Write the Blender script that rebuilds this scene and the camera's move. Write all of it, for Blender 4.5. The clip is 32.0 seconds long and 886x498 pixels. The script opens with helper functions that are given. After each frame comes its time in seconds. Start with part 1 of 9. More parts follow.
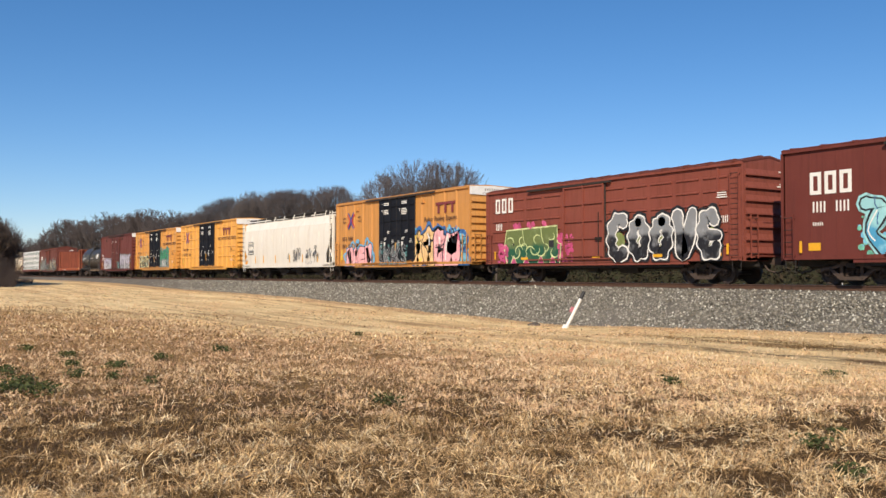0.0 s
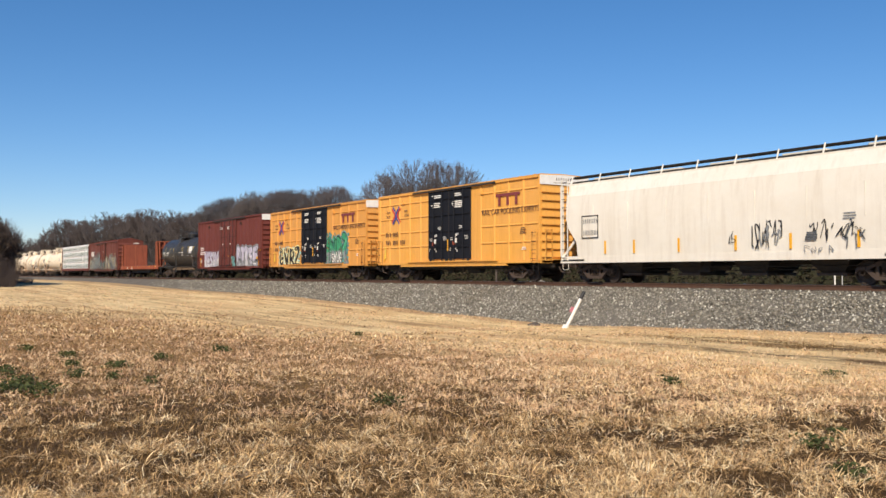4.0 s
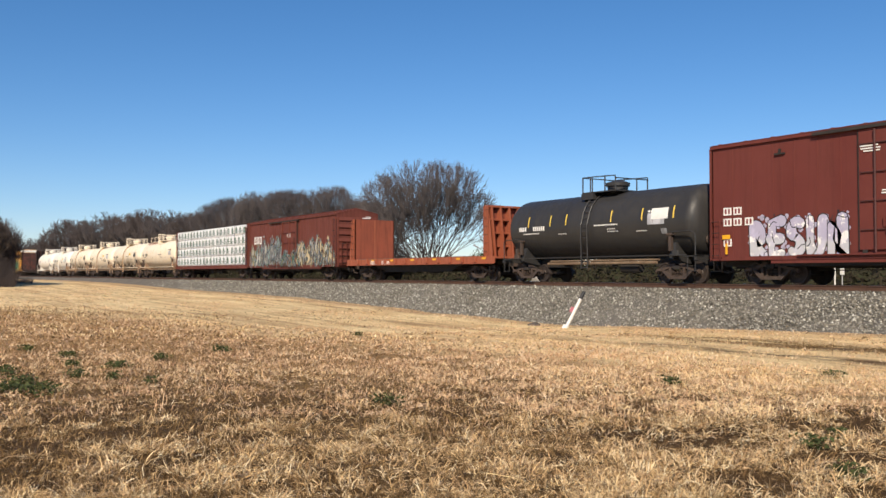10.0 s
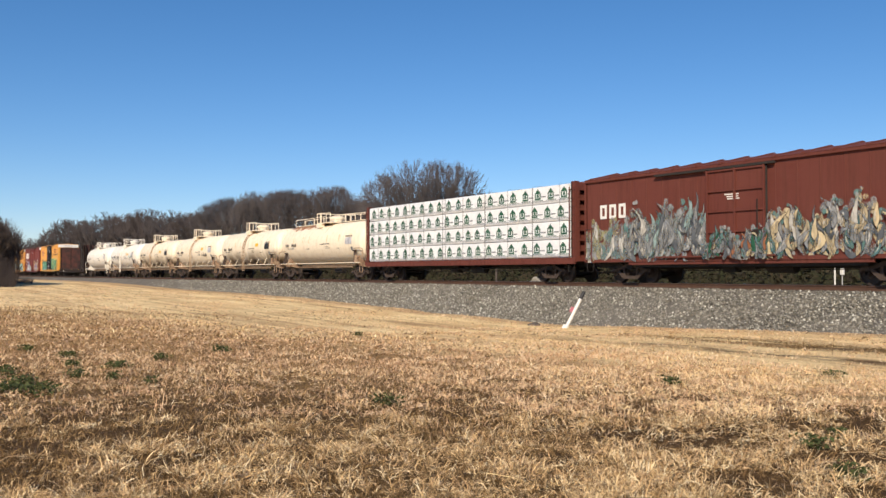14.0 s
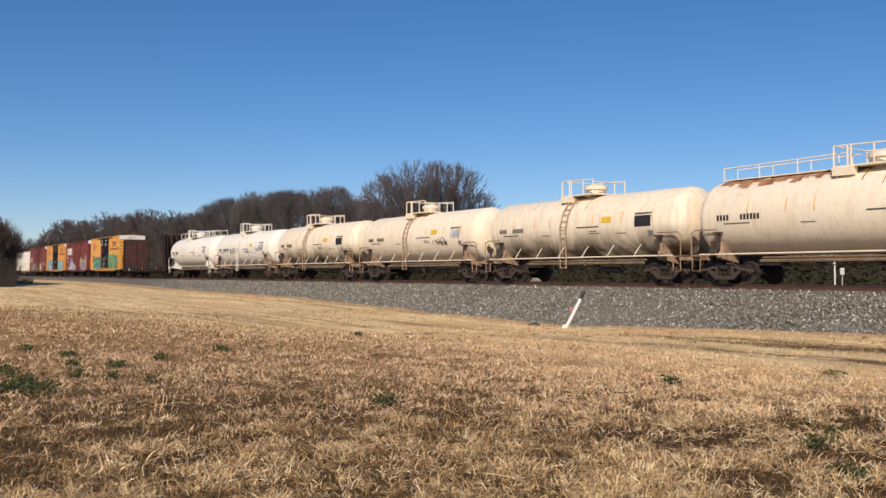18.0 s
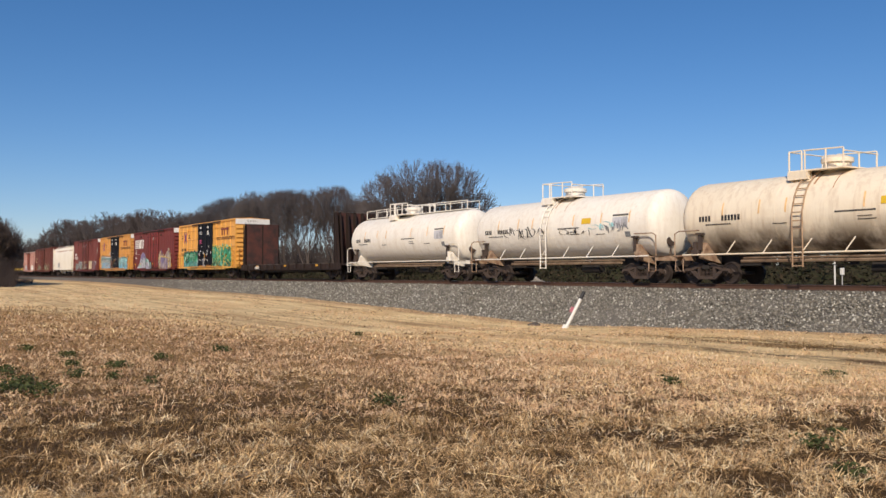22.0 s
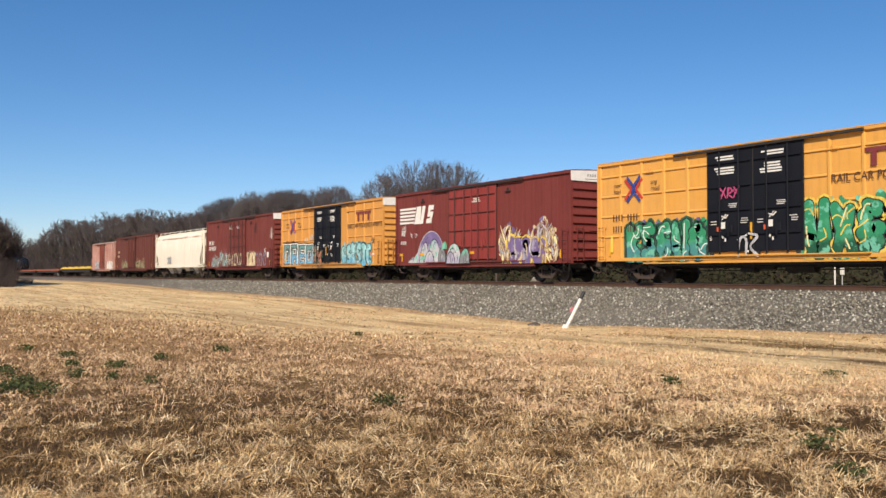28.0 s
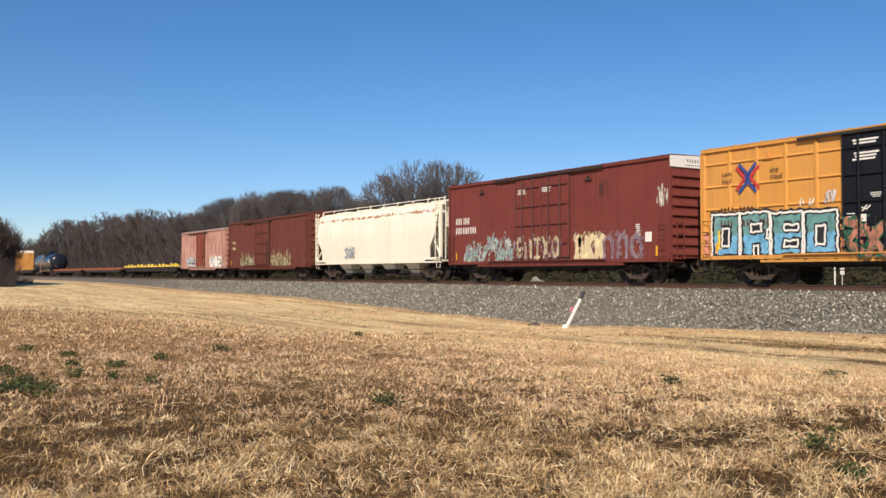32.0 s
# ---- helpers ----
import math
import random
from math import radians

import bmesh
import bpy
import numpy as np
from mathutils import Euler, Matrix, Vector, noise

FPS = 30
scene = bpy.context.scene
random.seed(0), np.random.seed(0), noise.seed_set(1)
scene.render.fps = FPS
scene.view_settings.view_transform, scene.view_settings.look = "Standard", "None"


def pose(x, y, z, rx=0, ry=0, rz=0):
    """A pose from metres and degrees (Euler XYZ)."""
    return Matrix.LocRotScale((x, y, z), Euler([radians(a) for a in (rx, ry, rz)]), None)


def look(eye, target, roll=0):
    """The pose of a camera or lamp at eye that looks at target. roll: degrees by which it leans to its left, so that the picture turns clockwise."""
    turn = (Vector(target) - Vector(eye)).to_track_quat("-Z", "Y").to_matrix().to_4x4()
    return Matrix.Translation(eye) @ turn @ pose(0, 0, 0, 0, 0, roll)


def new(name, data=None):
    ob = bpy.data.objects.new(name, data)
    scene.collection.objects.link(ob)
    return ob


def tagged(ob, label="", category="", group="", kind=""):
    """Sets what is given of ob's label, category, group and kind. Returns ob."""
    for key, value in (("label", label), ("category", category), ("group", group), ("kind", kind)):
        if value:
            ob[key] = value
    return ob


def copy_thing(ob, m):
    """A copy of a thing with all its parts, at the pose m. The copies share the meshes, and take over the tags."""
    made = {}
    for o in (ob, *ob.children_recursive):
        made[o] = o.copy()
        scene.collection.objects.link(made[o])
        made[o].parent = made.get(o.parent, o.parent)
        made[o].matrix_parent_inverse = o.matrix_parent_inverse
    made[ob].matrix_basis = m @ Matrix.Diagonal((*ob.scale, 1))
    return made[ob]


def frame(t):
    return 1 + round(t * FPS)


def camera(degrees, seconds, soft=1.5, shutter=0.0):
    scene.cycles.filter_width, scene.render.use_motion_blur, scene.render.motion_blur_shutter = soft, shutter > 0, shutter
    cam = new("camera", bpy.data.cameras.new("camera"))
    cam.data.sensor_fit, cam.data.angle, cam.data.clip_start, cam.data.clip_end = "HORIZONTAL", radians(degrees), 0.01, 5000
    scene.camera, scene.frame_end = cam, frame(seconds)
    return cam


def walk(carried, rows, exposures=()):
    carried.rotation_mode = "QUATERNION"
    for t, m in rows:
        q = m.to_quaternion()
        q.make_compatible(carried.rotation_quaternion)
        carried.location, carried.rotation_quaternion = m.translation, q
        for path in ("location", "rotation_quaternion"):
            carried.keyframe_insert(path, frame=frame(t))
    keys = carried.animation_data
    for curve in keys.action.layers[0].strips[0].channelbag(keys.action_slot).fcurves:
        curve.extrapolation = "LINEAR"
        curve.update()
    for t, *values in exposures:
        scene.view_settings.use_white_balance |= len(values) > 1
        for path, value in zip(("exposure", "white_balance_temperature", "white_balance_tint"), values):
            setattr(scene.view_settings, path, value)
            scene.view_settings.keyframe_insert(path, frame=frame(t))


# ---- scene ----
import collections

# One gentle field beside a single straight railway; world X runs along the rails, Y away from the camera.
EYE = 1.60            # camera above the field
RAIL = 1.21           # rail top
TRACK_Y = 28.35       # centre of the track
SPEED = 10.065        # the train, metres a second
TURN = radians(33.34)  # the rails against the camera's axis
FWD = Vector((-math.cos(TURN), math.sin(TURN), 0))
RIGHT = Vector((math.sin(TURN), math.cos(TURN), 0))

cam = camera(53.0, 32.0, soft=1.5, shutter=0.0)
UP = radians(1.60)
eye = Vector((0, 0, EYE))
stand = look(eye, eye + FWD * math.cos(UP) + Vector((0, 0, math.sin(UP))))
walk(cam, [(0, stand), (32, stand)], exposures=[(0, 0.08, 6500, 10), (14, 0.08, 6500, 10), (17, -0.16, 6400, 12), (19, -0.22, 6400, 13), (23, -0.23, 6400, 13), (25, -0.12, 6400, 11), (28, 0.06, 6500, 10), (32, 0.06, 6500, 10)])

# ---- sky and sun ----
SUN_EL, SUN_AZ = radians(35), radians(137)   # azimuth clockwise from +Y
world = bpy.data.worlds.new("world")
scene.world = world
world.use_nodes = True
wn = world.node_tree
sky = wn.nodes.new("ShaderNodeTexSky")
sky.sky_type = "NISHITA"
sky.sun_disc = False
sky.sun_elevation, sky.sun_rotation = SUN_EL, SUN_AZ
sky.altitude, sky.air_density, sky.dust_density, sky.ozone_density = 900, 1.0, 0.1, 3.6
deep = wn.nodes.new("ShaderNodeGamma")
deep.inputs["Gamma"].default_value = 0.95
rich = wn.nodes.new("ShaderNodeHueSaturation")
rich.inputs["Hue"].default_value = 0.495
rich.inputs["Saturation"].default_value = 1.24
tint = wn.nodes.new("ShaderNodeMix")
tint.data_type, tint.blend_type = "RGBA", "MULTIPLY"
tint.inputs[0].default_value = 1.0
tint.inputs[7].default_value = (0.945, 0.95, 1.085, 1)
wn.links.new(sky.outputs[0], deep.inputs["Color"])
wn.links.new(deep.outputs[0], rich.inputs["Color"])
wn.links.new(rich.outputs[0], tint.inputs[6])
wn.links.new(tint.outputs[2], wn.nodes["Background"].inputs[0])
wn.nodes["Background"].inputs[1].default_value = 0.104
sun = new("sun", bpy.data.lights.new("sun", "SUN"))
sun.data.energy, sun.data.angle, sun.data.color = 5.35, radians(0.53), (1.0, 0.865, 0.685)
toward_sun = Vector((math.sin(SUN_AZ) * math.cos(SUN_EL), math.cos(SUN_AZ) * math.cos(SUN_EL), math.sin(SUN_EL)))
sun.matrix_world = look(toward_sun * 60, (0, 0, 0))


# ---- materials ----
def graph(name):
    m = bpy.data.materials.new(name)
    m.use_nodes = True
    t = m.node_tree
    return m, t, t.nodes["Principled BSDF"]


def noise_fac(t, scale, detail=4.0, stretch=(1, 1, 1), rough=0.6, low=0.35, high=0.65, kind="Object", shift=0.0):
    co = t.nodes.new("ShaderNodeTexCoord")
    mp = t.nodes.new("ShaderNodeMapping")
    mp.inputs["Scale"].default_value = stretch
    mp.inputs["Location"].default_value = (shift, shift * 0.7, shift * 0.3)
    t.links.new(co.outputs[kind], mp.inputs[0])
    n = t.nodes.new("ShaderNodeTexNoise")
    n.inputs["Scale"].default_value, n.inputs["Detail"].default_value, n.inputs["Roughness"].default_value = scale, detail, rough
    t.links.new(mp.outputs[0], n.inputs["Vector"])
    r = t.nodes.new("ShaderNodeMapRange")
    r.inputs["From Min"].default_value, r.inputs["From Max"].default_value = low, high
    t.links.new(n.outputs[0], r.inputs[0])
    return r.outputs[0]


def blend(t, a, b, fac, gain=1.0):
    """Mix of two colours or sockets by a socket times gain."""
    x = t.nodes.new("ShaderNodeMix")
    x.data_type = "RGBA"
    if gain != 1.0:
        g = t.nodes.new("ShaderNodeMath")
        g.operation = "MULTIPLY"
        t.links.new(fac, g.inputs[0])
        g.inputs[1].default_value = gain
        fac = g.outputs[0]
    t.links.new(fac, x.inputs[0])
    for value, slot in ((a, x.inputs[6]), (b, x.inputs[7])):
        if isinstance(value, tuple):
            slot.default_value = (*value, 1)
        else:
            t.links.new(value, slot)
    return x.outputs[2]


def bumpy(t, bs, fac, strength=0.3, distance=0.02):
    b = t.nodes.new("ShaderNodeBump")
    b.inputs["Strength"].default_value, b.inputs["Distance"].default_value = strength, distance
    t.links.new(fac, b.inputs["Height"])
    t.links.new(b.outputs[0], bs.inputs["Normal"])


def surf(name, c1, c2, scale=3.0, rough=0.7, metal=0.0, bump=0.15, fine=40.0, stretch=(1, 1, 1)):
    """Plain worn surface: two tones at a broad scale, grain at a fine one."""
    m, t, bs = graph(name)
    broad = noise_fac(t, scale, stretch=stretch)
    grain = noise_fac(t, fine, 3.0)
    dark = tuple(0.72 * v for v in c1)
    col = blend(t, blend(t, c1, c2, broad), dark, grain, 0.35)
    t.links.new(col, bs.inputs["Base Color"])
    bs.inputs["Roughness"].default_value, bs.inputs["Metallic"].default_value = rough, metal
    bumpy(t, bs, grain, bump, 0.01)
    return m


def paint(name, c, fade, dirt, streaks=0.5, rust=0.15, rough=0.5, shift=0.0, grime=None, grain_tone=None):
    """Weathered car paint: faded patches, dirt washed down in streaks, rust specks, grime."""
    m, t, bs = graph(name)
    broad = noise_fac(t, 0.55, 5.0, shift=shift)
    wash = noise_fac(t, 2.2, 5.0, stretch=(2.2, 2.2, 0.16), low=0.48, high=0.8, shift=shift)
    specks = noise_fac(t, 9.0, 6.0, low=0.66, high=0.74, shift=shift)
    grain = noise_fac(t, 45.0, 2.0)
    sheet = noise_fac(t, 0.9, 1.0, stretch=(1, 1, 0.04), low=0.4, high=0.62, shift=shift + 3)
    col = blend(t, c, fade, broad, 0.8)
    col = blend(t, col, fade, sheet, 0.45)
    col = blend(t, col, dirt, wash, streaks)
    col = blend(t, col, (0.10, 0.035, 0.015), specks, rust)
    col = blend(t, col, dirt, grain, 0.12)
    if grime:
        # dark grime in ragged patches, thicker towards the belly
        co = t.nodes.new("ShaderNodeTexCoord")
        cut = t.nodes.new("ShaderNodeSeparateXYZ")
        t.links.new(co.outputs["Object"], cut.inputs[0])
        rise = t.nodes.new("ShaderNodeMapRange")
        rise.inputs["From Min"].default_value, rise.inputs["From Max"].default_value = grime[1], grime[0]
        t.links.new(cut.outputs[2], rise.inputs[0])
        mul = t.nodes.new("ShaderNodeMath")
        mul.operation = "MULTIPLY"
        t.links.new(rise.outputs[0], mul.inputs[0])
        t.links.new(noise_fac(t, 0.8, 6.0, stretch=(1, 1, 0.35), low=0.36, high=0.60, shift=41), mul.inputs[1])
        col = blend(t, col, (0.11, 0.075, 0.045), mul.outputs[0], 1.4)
    if grain_tone:
        col = blend(t, col, grain_tone, noise_fac(t, 5.0, 8.0, rough=0.75, low=0.5, high=0.7, shift=shift + 9), 0.22)
    t.links.new(col, bs.inputs["Base Color"])
    rr = t.nodes.new("ShaderNodeMapRange")
    rr.inputs["To Min"].default_value, rr.inputs["To Max"].default_value = rough, min(rough + 0.3, 1)
    t.links.new(wash, rr.inputs[0])
    t.links.new(rr.outputs[0], bs.inputs["Roughness"])
    bs.inputs["Specular IOR Level"].default_value = 0.3
    wavy = noise_fac(t, 1.3, 2.0, shift=shift)
    bumpy(t, bs, wavy, 0.25, 0.03)
    return m


YELLOW = paint("yellow_paint", (0.65, 0.30, 0.06), (0.60, 0.295, 0.08), (0.24, 0.12, 0.045), 0.35, 0.1)
YELLOW_B = paint("sunny_yellow_paint", (0.73, 0.36, 0.065), (0.69, 0.35, 0.09), (0.32, 0.16, 0.05), 0.25, 0.06, 0.5, 9)
YELLOW_C = paint("ochre_yellow_paint", (0.58, 0.265, 0.062), (0.52, 0.25, 0.08), (0.21, 0.105, 0.042), 0.4, 0.12, 0.5, 21)
DOOR_BLACK = paint("black_door_paint", (0.007, 0.009, 0.015), (0.012, 0.014, 0.02), (0.022, 0.02, 0.02), 0.4, 0.05, 0.6)
DOOR_BLACK.node_tree.nodes["Principled BSDF"].inputs["Specular IOR Level"].default_value = 0.12
RED = paint("oxide_red_paint", (0.205, 0.053, 0.035), (0.235, 0.067, 0.046), (0.08, 0.028, 0.02), 0.45, 0.2, 0.6)
RED_N = paint("wine_red_paint", (0.165, 0.032, 0.028), (0.185, 0.04, 0.034), (0.07, 0.022, 0.019), 0.4, 0.12, 0.6, 27)
RED_E = paint("warm_red_paint", (0.160, 0.034, 0.027), (0.182, 0.044, 0.034), (0.075, 0.023, 0.02), 0.4, 0.15, 0.6, 33)
RED_B = paint("deep_red_paint", (0.126, 0.028, 0.021), (0.147, 0.037, 0.028), (0.07, 0.022, 0.019), 0.4, 0.12, 0.6, 5)
RED_D = paint("bright_red_door_paint", (0.25, 0.036, 0.032), (0.27, 0.046, 0.04), (0.09, 0.024, 0.02), 0.4, 0.15, 0.55, 44)
RED_C = paint("brown_red_paint", (0.125, 0.032, 0.022), (0.142, 0.041, 0.029), (0.062, 0.024, 0.017), 0.5, 0.25, 0.65, 14)
PINK = paint("chalky_red_paint", (0.33, 0.125, 0.092), (0.58, 0.37, 0.31), (0.13, 0.038, 0.028), 0.95, 0.5, 0.8, 30)
ORANGE = paint("orange_flatcar_paint", (0.30, 0.075, 0.035), (0.34, 0.11, 0.06), (0.10, 0.035, 0.02), 0.5, 0.3, 0.65, 3)
BROWN = paint("dark_brown_rusty_paint", (0.022, 0.013, 0.010), (0.032, 0.019, 0.015), (0.014, 0.011, 0.009), 0.5, 0.35, 0.7, 8)
WHITE = paint("white_car_paint", (0.76, 0.735, 0.67), (0.70, 0.66, 0.58), (0.40, 0.32, 0.24), 0.3, 0.12, 0.5, 2)
CREAM = paint("cream_hopper_paint", (0.86, 0.82, 0.71), (0.80, 0.75, 0.63), (0.46, 0.34, 0.22), 0.22, 0.15, 0.5, 17)
TANK_A = paint("cream_tank_paint", (0.88, 0.79, 0.63), (0.84, 0.73, 0.56), (0.42, 0.27, 0.15), 0.3, 0.2, 0.5, 1, grain_tone=(0.50, 0.36, 0.22))
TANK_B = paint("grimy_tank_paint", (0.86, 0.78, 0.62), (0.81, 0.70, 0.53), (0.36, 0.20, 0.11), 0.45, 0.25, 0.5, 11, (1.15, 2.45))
TANK_C = paint("white_tank_paint", (0.86, 0.825, 0.745), (0.82, 0.77, 0.67), (0.46, 0.36, 0.26), 0.35, 0.15, 0.45, 6, grain_tone=(0.50, 0.36, 0.22))
TANK_R = surf("rusty_cream_steel", (0.46, 0.33, 0.22), (0.17, 0.085, 0.05), 3.5, 0.7, 0, 0.3, 18.0)
TANK_K = paint("black_tank_paint", (0.026, 0.026, 0.028), (0.038, 0.037, 0.036), (0.07, 0.06, 0.05), 0.3, 0.05, 0.42, 4)
TANK_N = paint("glossy_black_tank_paint", (0.008, 0.010, 0.016), (0.012, 0.014, 0.02), (0.03, 0.03, 0.03), 0.15, 0.02, 0.2, 4)
WRAP = surf("white_lumber_wrap", (0.86, 0.86, 0.86), (0.78, 0.79, 0.81), 1.6, 0.45, 0, 0.5, 5.0)
STEEL = surf("grimy_truck_steel", (0.05, 0.035, 0.028), (0.085, 0.057, 0.043), 4, 0.8)
WHEEL = surf("worn_wheel_steel", (0.04, 0.03, 0.025), (0.07, 0.05, 0.04), 6, 0.6, 0.3)
UNDER = surf("sooty_underframe_steel", (0.018, 0.016, 0.015), (0.035, 0.028, 0.024), 3, 0.85)
LADDER_TAN = surf("dusty_tan_steel", (0.46, 0.32, 0.20), (0.30, 0.18, 0.10), 3.0, 0.8)
RUSTPIPE = surf("rusty_heater_pipe", (0.16, 0.10, 0.06), (0.28, 0.20, 0.13), 1.5, 0.8)
RAILSTEEL = surf("rusty_rail_steel", (0.085, 0.042, 0.026), (0.12, 0.062, 0.038), 2, 0.75, 0.2)
RAILTOP = surf("polished_rail_head", (0.35, 0.33, 0.31), (0.28, 0.25, 0.23), 2, 0.3, 0.9)
TIEWOOD = surf("weathered_tie_wood", (0.07, 0.055, 0.045), (0.12, 0.10, 0.085), 3, 0.9)
ROOFM = surf("galvanised_roof_sheet", (0.50, 0.49, 0.46), (0.40, 0.36, 0.31), 1.0, 0.5, 0.5)


TONE = {}


def flat(name, c, rough=0.55):
    """Sprayed or stencilled paint, slightly mottled."""
    m = sprayed(name, c, rough)
    TONE[m] = c
    return m


def duo(upper, lower, z, blot=None):
    """Two sprayed colours, the one faded into the other at a height up the side, with blots of a third."""
    m, t, bs = graph(upper.name.replace("_spray", "") + "_and_" + lower.name.replace("_lettering", "_spray"))
    co = t.nodes.new("ShaderNodeTexCoord")
    cut = t.nodes.new("ShaderNodeSeparateXYZ")
    t.links.new(co.outputs["Object"], cut.inputs[0])
    wob = t.nodes.new("ShaderNodeMath")
    wob.operation = "MULTIPLY_ADD"
    t.links.new(noise_fac(t, 1.4, 4.0, low=0.0, high=1.0), wob.inputs[0])
    wob.inputs[1].default_value = 0.9
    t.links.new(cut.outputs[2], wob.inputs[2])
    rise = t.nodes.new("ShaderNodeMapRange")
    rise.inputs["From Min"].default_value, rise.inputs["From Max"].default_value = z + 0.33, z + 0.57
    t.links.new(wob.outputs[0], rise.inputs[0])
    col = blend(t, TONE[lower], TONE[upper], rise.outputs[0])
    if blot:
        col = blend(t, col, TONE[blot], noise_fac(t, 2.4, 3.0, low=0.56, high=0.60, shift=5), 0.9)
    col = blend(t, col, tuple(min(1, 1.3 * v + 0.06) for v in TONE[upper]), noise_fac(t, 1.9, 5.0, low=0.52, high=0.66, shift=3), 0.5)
    col = blend(t, col, (0.10, 0.06, 0.045), noise_fac(t, 3.0, 6.0, stretch=(3, 3, 0.4), low=0.60, high=0.74, shift=15), 0.5)
    t.links.new(col, bs.inputs["Base Color"])
    bs.inputs["Roughness"].default_value = 0.5
    return m


def worn(name, c, cover=0.62):
    """Old sprayed paint, half weathered away."""
    m, t, bs = graph(name)
    TONE[m] = c
    col = blend(t, c, tuple(0.6 * v for v in c), noise_fac(t, 2.6, 5.0, low=0.42, high=0.62), 0.7)
    t.links.new(col, bs.inputs["Base Color"])
    bs.inputs["Roughness"].default_value = 0.7
    gone = t.nodes.new("ShaderNodeBsdfTransparent")
    mx = t.nodes.new("ShaderNodeMixShader")
    keep = t.nodes.new("ShaderNodeMath")
    keep.operation = "MULTIPLY"
    t.links.new(noise_fac(t, 3.5, 7.0, stretch=(1.6, 1.6, 0.5), rough=0.7, low=0.34, high=0.58, shift=31), keep.inputs[0])
    keep.inputs[1].default_value = cover
    t.links.new(keep.outputs[0], mx.inputs[0])
    t.links.new(gone.outputs[0], mx.inputs[1])
    t.links.new(bs.outputs[0], mx.inputs[2])
    t.links.new(mx.outputs[0], t.nodes["Material Output"].inputs[0])
    return m


def sprayed(name, c, rough):
    if not name.endswith("_spray"):
        return surf(name, c, tuple(min(1, 0.86 * v + 0.02) for v in c), 4.0, rough, 0, 0.05, 25.0)
    m, t, bs = graph(name)
    col = blend(t, c, tuple(min(1, 1.15 * v + 0.05) for v in c), noise_fac(t, 1.6, 5.0, low=0.45, high=0.62), 0.6)
    col = blend(t, col, tuple(0.45 * v for v in c), noise_fac(t, 3.2, 5.0, stretch=(1.4, 1, 0.6), low=0.48, high=0.64, shift=8), 0.65)
    col = blend(t, col, (0.12, 0.07, 0.05), noise_fac(t, 3.0, 6.0, stretch=(3, 3, 0.4), low=0.60, high=0.72, shift=15), 0.55)
    t.links.new(col, bs.inputs["Base Color"])
    bs.inputs["Roughness"].default_value = rough
    return m


P_WHITE = flat("white_lettering", (0.84, 0.82, 0.77))
P_BLACK = flat("black_lettering", (0.012, 0.012, 0.015))
P_REDBR = flat("brown_red_lettering", (0.20, 0.03, 0.03))
P_RED = flat("red_mark", (0.55, 0.035, 0.03))
P_BLUE = flat("blue_mark", (0.03, 0.06, 0.28))
P_DKBR = flat("dark_brown_lettering", (0.10, 0.045, 0.02))
P_AMBER = flat("amber_reflector", (0.80, 0.40, 0.01))
P_GREEN = flat("green_spray", (0.03, 0.26, 0.12))
P_DKGREEN = flat("dark_green_spray", (0.012, 0.09, 0.045))
P_OLIVE = flat("olive_spray", (0.20, 0.24, 0.07))
P_LIME = flat("pale_green_spray", (0.60, 0.68, 0.32))
P_MINT = flat("mint_spray", (0.16, 0.50, 0.36))
P_PINK = flat("pink_spray", (0.84, 0.41, 0.43))
P_TAPE = flat("faded_pink_tape", (0.50, 0.16, 0.18))
P_HOTPINK = flat("hot_pink_spray", (0.52, 0.07, 0.19))
P_PEACH = flat("peach_spray", (0.80, 0.52, 0.24))
P_SKY = flat("sky_blue_spray", (0.16, 0.45, 0.62))
P_COBALT = flat("cobalt_spray", (0.03, 0.13, 0.36))
P_AQUA = flat("aqua_spray", (0.30, 0.58, 0.60))
P_LILAC = flat("lilac_spray", (0.42, 0.39, 0.50))
P_PURPLE = flat("purple_spray", (0.17, 0.12, 0.27))
P_GREY = flat("grey_spray", (0.22, 0.23, 0.24))
P_SILVER = flat("silver_spray", (0.50, 0.50, 0.52))
P_SAND = flat("sand_spray", (0.62, 0.50, 0.30))
P_YEL = flat("yellow_spray", (0.78, 0.55, 0.08))
P_SIGN = flat("yellow_placard", (0.78, 0.50, 0.02))
P_RUST = flat("rust_stain", (0.32, 0.12, 0.05))
P_TEAL2 = flat("grey_teal_spray", (0.13, 0.30, 0.29))
P_BLUE2 = flat("bright_blue_spray", (0.07, 0.32, 0.52))
P_ORANGE = flat("orange_red_label", (0.70, 0.11, 0.03))
P_DRIP = flat("rust_drip", (0.46, 0.23, 0.10))
P_LEMON = flat("pale_yellow_spray", (0.80, 0.70, 0.34))
P_SALMON = flat("salmon_spray", (0.62, 0.24, 0.16))
P_SLATE = flat("dark_slate_spray", (0.09, 0.10, 0.11))
P_MOSS = flat("moss_green_spray", (0.13, 0.17, 0.05))
W_SALMON = worn("weathered_salmon_spray", (0.62, 0.25, 0.17), 0.85)
P_PALEBLUE = flat("pale_blue_spray", (0.15, 0.40, 0.62))
W_WHITE = worn("weathered_white_spray", (0.74, 0.70, 0.62), 0.8)
W_AQUA = worn("weathered_aqua_spray", (0.42, 0.56, 0.54), 0.75)
W_SAND = worn("weathered_sand_spray", (0.66, 0.54, 0.34), 0.85)
W_LILAC = worn("weathered_lilac_spray", (0.40, 0.30, 0.36), 0.55)
W_GREY = worn("weathered_grey_spray", (0.34, 0.35, 0.35), 0.85)
